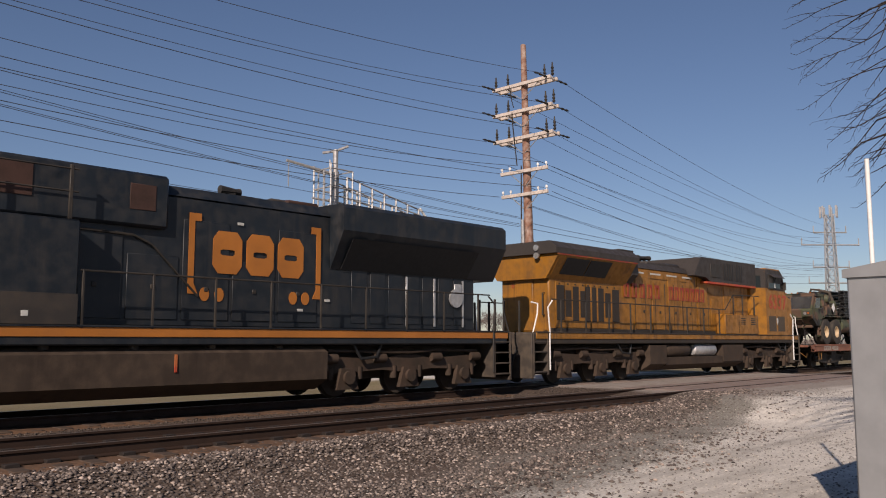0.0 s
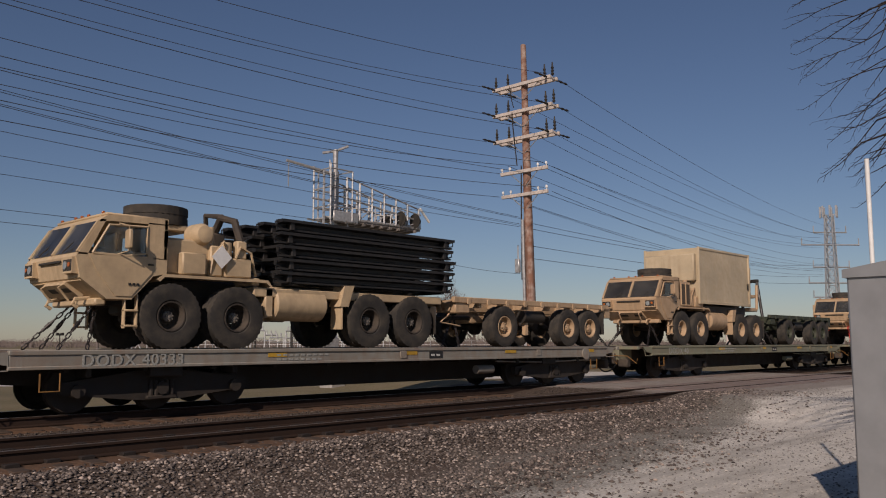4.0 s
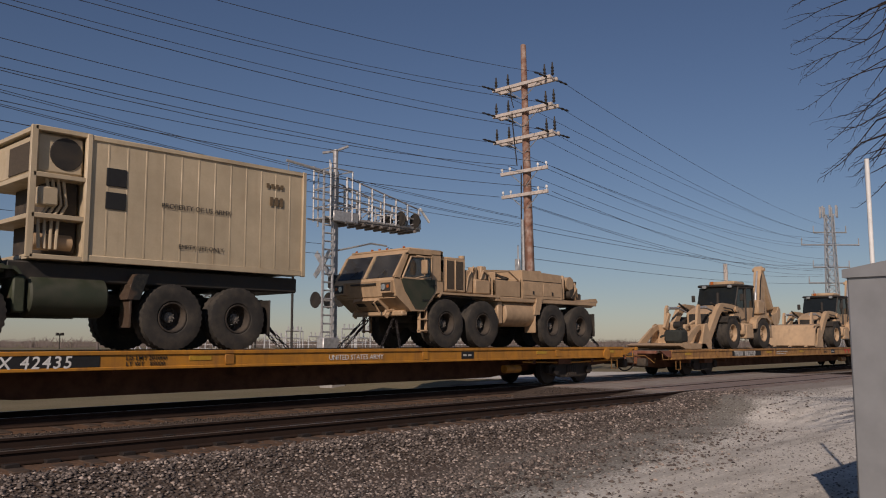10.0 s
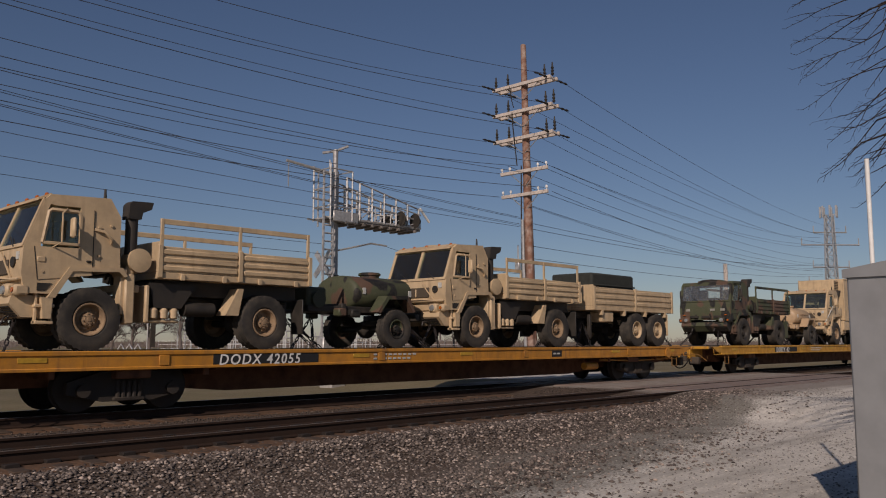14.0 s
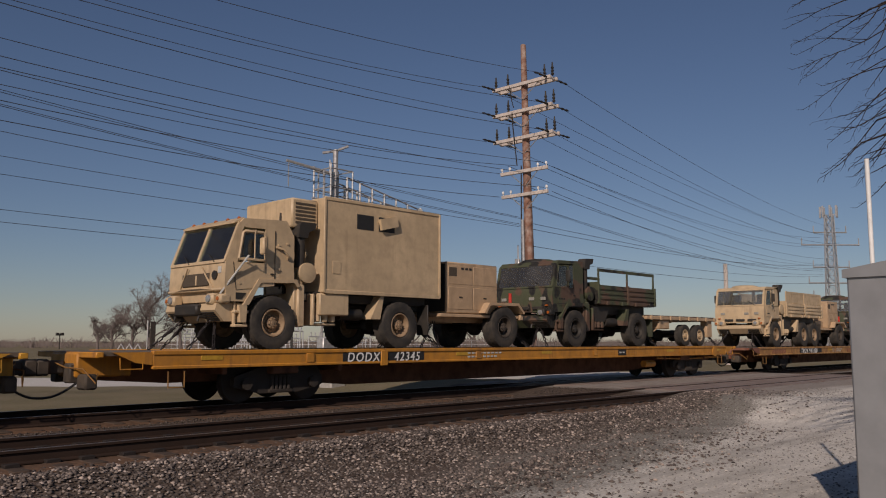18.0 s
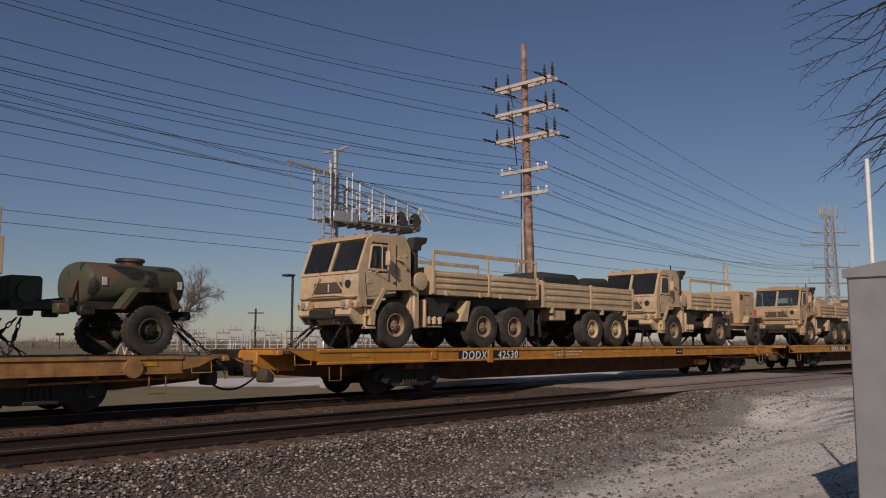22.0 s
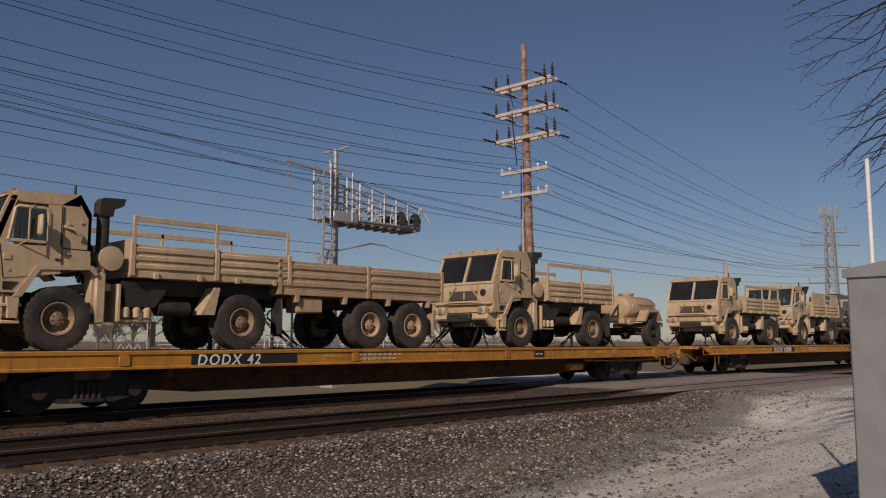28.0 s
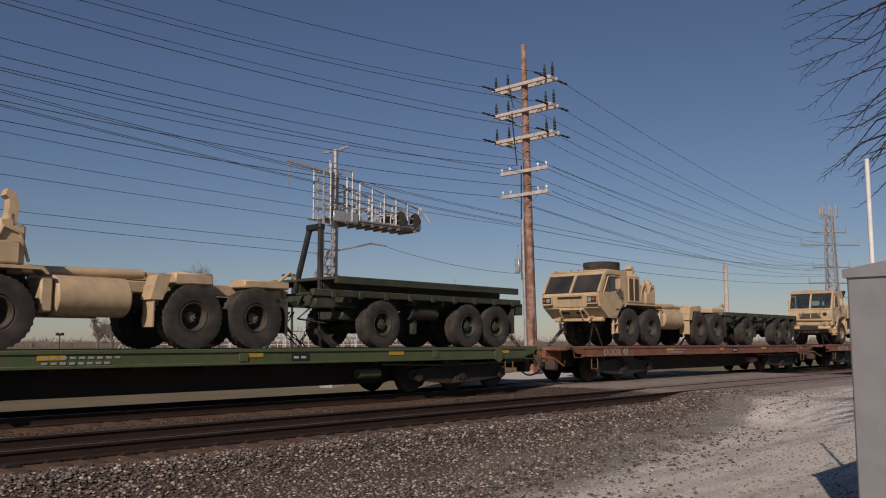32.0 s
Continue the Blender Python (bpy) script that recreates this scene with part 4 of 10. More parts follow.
        fd = Mesh().prism([(-0.8, 0.98), (-0.42, 1.56), (0.6, 1.6), (0.7, 1.44), (0.64, 1.42), (0.53, 1.52), (-0.36, 1.48), (-0.66, 0.98)] if not old else [(-0.86, 0.96), (-0.46, 1.42), (0.6, 1.46), (0.68, 1.3), (0.62, 1.28), (0.5, 1.36), (-0.42, 1.33), (-0.74, 0.96)], s * 0.76, s * 1.21)
        part("front_fender", fd, color, t)
        part("fender_skirt", Mesh().prism([(-0.86, 0.6), (-0.9, 0.98), (-0.7, 0.98), (-0.72, 0.6)], s * 0.8, s * 1.2), color, t)
        part("rear_mud_flap", B(end - 0.16, end - 0.12, s * 0.74, s * 1.16, 0.35, 1.15), GREEN if color not in (TAN, SAND) else BLACK, t)
        s > 0 or part("front_flap", Mesh().prism([(axles[1] - 0.66, 1.32), (axles[1] - 0.54, 1.32), (axles[1] - 0.66, 0.74), (axles[1] - 0.98, 0.74)], s * 0.78, s * 1.16), color, t)
    bp = Mesh().prism([(-1.2, 1.02), (-1.36, 1.0), (-1.4, 0.86), (-1.18, 0.62), (-0.8, 0.62), (-0.8, 1.02)], -1.05, 1.05)
    bump = part("bumper", bp, color, t, smooth=25)
    gs = Mesh()
    for i in range(5):
        s_ = slanted(lerp2((-1.2, 0.64), (-1.39, 0.84), i / 5), lerp2((-1.2, 0.64), (-1.39, 0.84), i / 5 + 0.1), -0.95, -0.45, 0.02)
        gs.add(s_.v, s_.f)
        s_ = slanted(lerp2((-1.2, 0.64), (-1.39, 0.84), i / 5), lerp2((-1.2, 0.64), (-1.39, 0.84), i / 5 + 0.1), 0.45, 0.95, 0.02)
        gs.add(s_.v, s_.f)
    tagged(part("bumper_slot", gs, BLACK, bump), "", "", "", "stuff")
    gz = 1.34 if not old else 1.5
    if not old:
        gw = 0.82 if dark_nose else 0.55
        part("grille", B(-1.29, -1.2, -gw, gw, 1.28 if dark_nose else 1.4, 1.76 if dark_nose else 1.68, 0.015), BLACK if dark_nose else GRILLE, cab, "dark front grille")
        for y in ((-0.55, 0.0, 0.55) if dark_nose else (-0.05,)):
            part("grille_bar", B(-1.3, -1.2, y - 0.025, y + 0.025, 1.3 if dark_nose else 1.42, 1.74 if dark_nose else 1.64, 0.01), color, cab)
        part("vent_cap", Mesh().cyl((-1.285, -0.78, 1.62), (-1.2, -0.78, 1.62), 0.1, 14), BLACK, cab, "round dark vent cap")
        part("nose_lip", B(-1.33, -1.2, -1.12, 1.12, 1.27, 1.33, 0.02), color, cab)
        part("winch_box", B(-1.5, -1.3, -0.45, 0.5, 0.74, 1.0, 0.04), BLACK, t, "dark winch between the bumper ends")
        tr = Mesh().tube([(-1.27, -0.75, 1.3), (-1.31, -0.3, 1.82)], 0.02, 4).tube([(-1.27, 0.7, 1.3), (-1.31, 0.28, 1.82)], 0.02, 4)
        tr.tube([(-1.3, -1.0, 1.28), (-1.36, -0.4, 1.34), (-1.36, 0.4, 1.34), (-1.3, 1.0, 1.28)], 0.018, 5)
        part("front_rail", tr, color, cab)
        rl = Mesh()
        for y in (-0.95, -0.5, 0.0, 0.5, 0.95):
            rl.lathe([(0, 0.045), (0.03, 0.04), (0.05, 0.02)], (-0.8, y, 2.885), 8, "z")
        part("roof_light", rl, ORANGE_LENS, cab, "small amber marker lights along the roof edge")
        part("roof_hatch", Mesh().lathe([(0, 0.42), (0.06, 0.42), (0.09, 0.38)], (-0.1, 0.25, 2.9), 18, "z"), color, cab)
        part("roof_visor", Mesh().prism([(-1.0, 2.76), (-1.0, 2.8), (-0.78, 2.91), (-0.74, 2.88)], -1.1, 1.1), color, cab)
        part("antenna_base", Mesh().cyl((0.3, -0.95, 2.9), (0.3, -0.95, 3.14), 0.035, 8, 0.02), BLACK, cab)
    else:
        sl = Mesh()
        for k in range(3):
            sl.box(-1.285, -1.22, -0.8 + k * 0.55, -0.4 + k * 0.55, 1.2, 1.3, 0.01)
        part("grille", sl, BLACK, cab, "short dark grille slots")
        sg = Mesh()
        for y in (-0.95, 0.95):
            sg.box(-1.3, -1.22, y - 0.05, y + 0.05, 1.3, 1.35, 0.01)
        part("marker_light", sg, ORANGE_LENS, cab)
        for y in (-0.82, -0.36, 0.78):
            part("unit_marking", B(-1.272, -1.24, y - 0.1, y + 0.1, 1.5, 1.6, 0.003), FADEDMARK, cab, "pale unit marking plate")
        hump = Mesh().lathe([(0, 0.62), (0.07, 0.6), (0.12, 0.45), (0.14, 0.05)], (-0.25, 0.1, 2.78), 20, "z")
        part("roof_hump", hump, color, cab, smooth=60)
        if pale_nose:
            part("nose_panel", B(-1.285, -1.2, -1.12, 1.12, 1.15, 1.4, 0.02), SAND, cab, "replacement sand-coloured nose panel")
        part("belt_groove", B(-0.98, -0.02, -hw - 0.018, -hw, 1.38, 1.4, 0.002), BLACK, cab)
    for y in (-0.5, 0.5):
        part("tow_hook", Mesh().tube([(-1.2, y, 0.72), (-1.46, y, 0.72), (-1.48, y, 0.62)], 0.03, 6), BLACK, t)
    if old:
        bars(4, 0.34, 0.05, INK, cab, -0.9, -hw - 0.016, 1.52)
    old or part("name_patch", B(-1.268, -1.22, -1.02, -0.9, 1.66, 1.8, 0.002), DULLWHITE, cab)
    if topbox:
        old or part("roof_load", Mesh().box(-0.6, 0.15, -0.6, 0.7, 2.87, 2.95, 0.03), CANVAS, cab)
    if tow_bar:
        part("tow_bar", Mesh().tube([(-1.5, 0.95, 1.75), (-1.52, -0.1, 1.36), (-1.5, -0.75, 1.16)], 0.035, 6).tube([(-1.5, -0.75, 1.16), (-1.34, -0.98, 1.5), (-1.1, -1.24, 1.98), (-0.6, -1.3, 2.12)], 0.03, 6), DULLWHITE, t, "white tow bar lashed across the nose")
    # intake stack with a black elbow, and the air filter
    part("intake_pipe", Mesh().tube([(0.86, -0.95, 1.9), (0.86, -0.95, 2.4), (0.86, -0.95, 2.66)], 0.12, 14).prism([(0.73, 2.6), (0.74, 2.88), (0.8, 2.95), (1.24, 2.97), (1.2, 2.82), (1.02, 2.74), (0.99, 2.6)], -1.1, -0.8), BLACK, t, "black elbow intake pipe")
    part("air_filter", Mesh().lathe([(-0.2, 0.1), (-0.18, 0.24), (0.18, 0.24), (0.2, 0.1)], (0.98, -0.95, 1.78), 18, "y").cyl((0.86, -0.95, 1.2), (0.86, -0.95, 1.95), 0.09, 10), color, t)
    al = Mesh()
    for k in range(4):
        al.tube([(0.5, -0.8 + k * 0.13, 1.3 + 0.1 * k), (0.66 + 0.05 * k, -0.75 + k * 0.15, 1.75 + 0.12 * k), (0.85, -0.7 + k * 0.12, 1.5 + 0.1 * k), (1.02, -0.7 + k * 0.12, 1.2)], 0.022, 5)
    al.box(0.56, 0.9, -0.5, 0.6, 1.5, 2.1, 0.04).cyl((0.7, -0.62, 1.3), (0.7, -0.62, 2.2), 0.07, 8)
    part("air_line", al, BLACK, t, "tangle of black air lines behind the cab")
    part("muffler", Mesh().cyl((1.15, 0.85, 0.95), (2.0, 0.85, 0.95), 0.16, 12), GRIME, t)
    part("side_box", B(0.68, 0.88, -1.16, -0.6, 0.52, 1.5, 0.03), color, t)
    part("filter_bracket", B(0.6, 0.74, -1.1, -0.8, 0.7, 1.6, 0.02).box(0.64, 1.05, -1.0, 0.9, 1.15, 1.3, 0.02), color, t)
    ex = Mesh().box(1.14, 1.22, -1.1, -0.5, 0.56, 1.3, 0.02).box(1.22, 1.92, -1.02, -0.5, 0.56, 0.62, 0.02)
    for i in range(3):
        ex.lathe([(-0.1, 0.05), (-0.08, 0.08), (0.08, 0.085), (0.12, 0.05)], (1.36 + i * 0.22, -1.0, 0.74), 12, "z")
    part("battery_box", ex, color, t, "open tray with three upright tan cylinders")
    # black block added for the shaded recess between tray and bed
    part("recess_shade_block", Mesh().prism([(1.24, 1.36), (2.3, 1.36), (1.95, 0.86), (1.35, 0.86)], -1.04, -0.4), BLACK, t)
    part("air_tank", Mesh().cyl((2.05, -0.9, 0.85), (2.75, -0.9, 0.85), 0.15, 12), BLACK, t)
    part("fuel_tank", B(1.1, 2.4, 0.5, 1.15, 0.62, 1.1, 0.06), color, t)
    bm_ = bedmat or color
    x0 = 1.36
    if body == "cargo":
        bed = part("cargo_bed", B(x0, end, -1.2, 1.2, 1.44, 1.58, 0.015), bm_, t)
        part("bed_sill", Mesh().box(x0 + 0.1, end - 0.1, -0.8, 0.8, 1.12, 1.44, 0.01), BLACK, bed)
        zs, ze = 1.58, 2.1
        for s in (-1, 1):
            half = (x0 + end) / 2
            for k, (xa, xb) in enumerate(((x0 + 0.03, half - 0.06), (half + 0.06, end - 0.03))):
                pn = part("side_panel", B(xa, xb, s * 1.165, s * 1.2, zs, ze, 0.008), bm_, bed)
                rb = Mesh()
                for i in range(3 if s < 0 else 0):
                    rb.box(xa + 0.02, xb - 0.02, s * 1.19, s * 1.235, zs + 0.03 + i * 0.165, zs + 0.13 + i * 0.165, 0.02)
                s > 0 or part("panel_rib", rb, bm_, pn)
            for x in (x0, half, end):
                part("side_post", B(x - 0.05, x + 0.05, s * 1.16, s * 1.245, 1.46, ze + 0.03, 0.01), bm_, bed)
            for x in (x0 + 0.5, half - 0.4, half + 0.5, end - 0.4) if s < 0 else ():
                part("panel_latch", B(x - 0.05, x + 0.05, s * 1.2, s * 1.25, 1.42, 1.55, 0.01), bm_, bed)
            if racks:
                rk = Mesh()
                for x in (x0 + 0.04, half, end - 0.04):
                    rk.box(x - 0.035, x + 0.035, s * 1.15, s * 1.2, ze, 2.66, 0.008)
                rk.box(x0, end, s * 1.15, s * 1.19, 2.55, 2.66, 0.008)
                if racks in ("boards", "gap"):
                    rk.box(x0 + 0.06, half - 0.05, s * 1.15, s * 1.18, ze + 0.01, 2.58, 0.006).box(half + (0.9 if racks == "gap" else 0.05), end - 0.06, s * 1.15, s * 1.18, ze + 0.01, 2.58, 0.006)
                part("side_rack", rk, bm_, bed)
        part("headboard", B(x0, x0 + 0.05, -1.16, 1.16, 1.58, 2.2, 0.01), bm_, bed)
        part("tailgate", B(end - 0.05, end, -1.16, 1.16, 1.58, 2.08, 0.01), bm_, bed)
        if load == "boxes":
            part("stowed_generator", B(x0 + 0.3, x0 + 1.2, -0.9, 0.6, 1.58, 2.5, 0.05).box(x0 + 1.4, x0 + 2.5, -0.8, 0.8, 1.58, 2.45, 0.05), CREAM, bed)
            kn = Mesh().box(end - 1.1, end + 0.1, -0.7, -0.3, 2.05, 2.35, 0.06).cyl((end + 0.12, -0.7, 2.35), (end + 0.12, -0.3, 2.35), 0.14, 12).tube([(end + 0.1, -0.5, 1.3), (end + 0.45, -0.6, 2.2), (end + 0.12, -0.5, 2.35)], 0.06, 6)
            part("material_crane", kn, TAN, t)
        elif load == "crate":
            part("stowed_crate", B(x0 + 0.4, x0 + 1.9, -0.8, 0.8, 1.58, 2.38, 0.04), CREAM, bed)
    elif body == "van":
        bx0, bx1, bz0, bz1 = (1.4, end + 0.25, 1.34, 3.62)
        bx = part("shelter", B(bx0, bx1, -1.2, 1.2, bz0, bz1, 0.025), SAND if bedmat is None else bedmat, t)
        for s in (-1, 1):
            fr = Mesh()
            for x in (bx0, bx1):
                fr.box(x - 0.03, x + 0.03, s * 1.17, s * 1.23, bz0, bz1, 0.01)
            fr.box(bx0, bx1, s * 1.17, s * 1.225, bz1 - 0.06, bz1 + 0.02, 0.01).box(bx0, bx1, s * 1.17, s * 1.225, bz0 - 0.02, bz0 + 0.07, 0.01)
            part("shelter_edge", fr, bedmat or SAND, bx)
        part("mirror_strut", Mesh().tube([(-1.32, -1.1, 1.2), (-0.78, -1.34, 2.05)], 0.022, 6), DULLWHITE if not old else color, cab)
        ac = part("air_conditioner", B(0.62, bx0, -0.95, 0.95, 2.85, 3.55, 0.04), bedmat or SAND, bx)
        lv = Mesh()
        for i in range(6):
            lv.box(0.72, bx0 - 0.1, -0.965, -0.945, 2.95 + i * 0.09, 3.0 + i * 0.09, 0.004)
        tagged(part("louvre", lv, GRILLE, ac), "", "", "", "stuff")
        wx = bx0 + 1.0
        for i in range(2 if not six else 3):
            w = part("window_opening", B(wx + i * 0.72, wx + 0.55 + i * 0.72, -1.212, -1.2, 2.95, 3.32, 0.006), INK, bx, "dark window opening")
            if i % 2 == 1:
                part("window_flap", slanted((wx + i * 0.72 + 0.05, 2.98), (wx + i * 0.72 + 0.62, 3.12), -1.3, -1.2, 0.28), bedmat or SAND, w)
        part("side_hatch", B(bx0 + 0.25, bx0 + 0.5, -1.213, -1.2, 1.8, 2.1, 0.006), bedmat or SAND, bx)
        if six:
            part("entry_panel", B(bx1 - 1.1, bx1 - 0.9, -1.213, -1.2, 2.5, 2.8, 0.006), INK, bx)
        part("under_box", B(1.3, 2.6 if six else 2.2, -1.18, -0.6, 0.8, 1.32, 0.03), bedmat or SAND, t)
        part("shelter_sub_frame", B(1.0, end, -0.9, 0.9, 1.12, 1.34, 0.02), BLACK, t)
    elif body == "dump":
        bed = part("dump_body", B(x0 + 0.35, end + 0.25, -1.2, 1.2, 1.36, 1.5, 0.02), bm_, t)
        for s in (-1, 1):
            sd = part("dump_side", B(x0 + 0.35, end + 0.2, s * 1.14, s * 1.2, 1.5, 2.35, 0.01), bm_, bed)
            rb = Mesh()
            for i in range(7):
                x = x0 + 0.4 + (end - x0 - 0.25) * i / 6
                rb.box(x - 0.05, x + 0.05, s * 1.2, s * 1.27, 1.4, 2.38, 0.015)
            rb.box(x0 + 0.35, end + 0.2, s * 1.18, s * 1.28, 2.3, 2.42, 0.02).box(x0 + 0.35, end + 0.2, s * 1.18, s * 1.28, 1.34, 1.46, 0.02).box(x0 + 0.35, end + 0.2, s * 1.19, s * 1.24, 1.86, 1.94, 0.015)
            part("dump_rib", rb, bm_, sd)
        part("dump_front", B(x0 + 0.3, x0 + 0.4, -1.2, 1.2, 1.4, 2.6, 0.02), bm_, bed)
        part("dump_tailgate", B(end + 0.18, end + 0.26, -1.2, 1.2, 1.45, 2.35, 0.02), bm_, bed)
        ld = Mesh()
        for x in (x0 - 0.05, x0 + 0.25):
            ld.tube([(x, -1.1, 1.2), (x, -1.1, 2.4)], 0.02, 5)
        for i in range(4):
            ld.tube([(x0 - 0.05, -1.1, 1.35 + i * 0.27), (x0 + 0.25, -1.1, 1.35 + i * 0.27)], 0.016, 5)
        part("side_ladder", ld, bm_, t)
    elif body == "wrecker":
        part("wrecker_deck", B(x0, end, -1.18, 1.18, 1.14, 1.34, 0.03), color, t)
        part("tool_box", B(x0 + 0.1, x0 + 1.8, -1.18, -0.55, 1.34, 1.85, 0.04).box(x0 + 0.1, x0 + 1.8, 0.55, 1.18, 1.34, 1.85, 0.04), color, t)
        bmn = Mesh().prism([(x0 + 0.3, 2.0), (x0 + 0.4, 2.32), (x0 + 2.6, 2.62), (x0 + 3.0, 2.45), (x0 + 2.7, 2.2)], -0.28, 0.28)
        bmn.box(end - 1.1, end - 0.1, -1.1, 1.1, 1.34, 2.4, 0.06).cyl((x0 + 0.5, -0.5, 2.0), (x0 + 2.2, -0.4, 2.3), 0.1, 10)
        part("crane_boom", bmn, color, t)
        part("cable_hose", Mesh().tube([(x0 + 0.4, -0.6, 2.0), (x0 + 1.2, -0.62, 1.95), (x0 + 1.9, -0.6, 2.25), (x0 + 2.6, -0.5, 2.4)], 0.035, 6), DULLWHITE, t)
        part("beacon_mast", Mesh().cyl((0.75, -0.5, 2.3), (0.75, -0.5, 2.85), 0.03, 6).box(0.68, 0.82, -0.57, -0.43, 2.7, 2.85, 0.02), BLACK, t)
    chains(t, -1.15, end - 0.1, 0.72)
    return t


# ---- trailers ----
def pls_trailer(color, label, beams=None, aframe=False, rimmat=None, rack=False):
    t = thing("flatbed_trailer", label, "trailer", "military trailers on flat cars")
    add_axles(t, "mid", rimmat or color, (0, 3.24, 4.46), 1.22)
    fr = Mesh()
    for s in (-0.5, 0.5):
        fr.box(-2.1, 5.6, s - 0.07, s + 0.07, 1.02, 1.34, 0.02)
    for x in (-2.0, -1.0, 0, 1.2, 2.3, 3.4, 4.5, 5.5):
        fr.box(x - 0.06, x + 0.06, -1.1, 1.1, 1.12, 1.3, 0.012)
    part("trailer_frame", fr, color, t)
    for s in (-1, 1):
        part("side_rail", B(-2.2, 5.6, s * 1.05, s * 1.2, 1.24, 1.4, 0.015), color, t)
        tp = Mesh()
        for i in range(9):
            x = -1.6 + i * 0.85
            tp.box(x - 0.07, x + 0.07, s * 1.19, s * 1.23, 1.2, 1.36, 0.01)
        part("tie_point", tp, color, t)
        part("mud_flap", B(5.25, 5.29, s * 0.78, s * 1.2, 0.4, 1.15), BLACK, t)
        part("tail_box", B(5.4, 5.75, s * 0.85, s * 1.15, 0.95, 1.3, 0.02), color, t)
        part("landing_leg", B(1.35, 1.5, s * 0.75, s * 0.9, 0.35, 1.1, 0.02), color, t)
    part("air_tank", Mesh().cyl((1.2, -0.85, 0.92), (2.2, -0.85, 0.92), 0.19, 14), BLACK, t)
    part("turntable", Mesh().lathe([(0, 0.55), (0.12, 0.55)], (0, 0, 0.95), 24, "z").box(-0.75, 0.75, -0.5, 0.5, 0.7, 0.95, 0.04), color, t)
    db = Mesh()
    if aframe:
        part("drawbar", Mesh().tube([(-1.5, -0.55, 1.2), (-1.25, -0.22, 3.05)], 0.075, 8).tube([(-1.5, 0.55, 1.2), (-1.25, 0.22, 3.05)], 0.075, 8).box(-1.34, -1.16, -0.3, 0.3, 2.96, 3.12, 0.03), BRIDGE_BLACK, t, "black A-shaped drawbar folded upright")
    else:
        part("drawbar", Mesh().tube([(-0.6, -0.45, 0.85), (-2.7, -0.1, 0.8)], 0.06, 8).tube([(-0.6, 0.45, 0.85), (-2.7, 0.1, 0.8)], 0.06, 8).cyl((-2.85, 0, 0.8), (-2.6, 0, 0.8), 0.1, 10), BLACK, t)
    bx = Mesh().box(-2.1, -1.5, -1.15, -0.7, 0.95, 1.25, 0.03).tube([(-2.2, -1.1, 1.3), (-2.5, -1.1, 1.25), (-2.55, 1.1, 1.25), (-2.2, 1.1, 1.3)], 0.03, 6).tube([(-2.0, -0.9, 1.0), (-2.35, -0.8, 0.7), (-1.5, -0.8, 0.6)], 0.025, 6)
    part("front_gear", bx, color, t)
    if rack:
        rk = Mesh().box(-1.5, 5.5, -1.2, 1.2, 1.66, 1.74, 0.015)
        for s in (-1, 1):
            rk.box(-1.5, 5.5, s * 1.08, s * 1.2, 1.56, 1.67, 0.01).box(-1.4, 5.4, s * 0.4, s * 0.55, 1.38, 1.68, 0.01)
        part("loading_rack", rk, color, t, "flat dark loading rack on the trailer")
    if beams:
        beam_stack(t, -0.75, 5.0, 1.4, 5, beams, 0.295)
        part("locking_frame", B(-1.2, -1.08, -0.42, -0.26, 1.4, 3.05, 0.02).box(-1.2, -1.08, 0.3, 0.46, 1.4, 3.05, 0.02).box(-1.19, -1.09, -0.9, 0.9, 1.5, 1.62, 0.02).box(-1.19, -1.09, -0.45, 0.45, 2.9, 3.0, 0.02), beams, t)
    chains(t, -1.6, 5.2, 0.9)
    return t


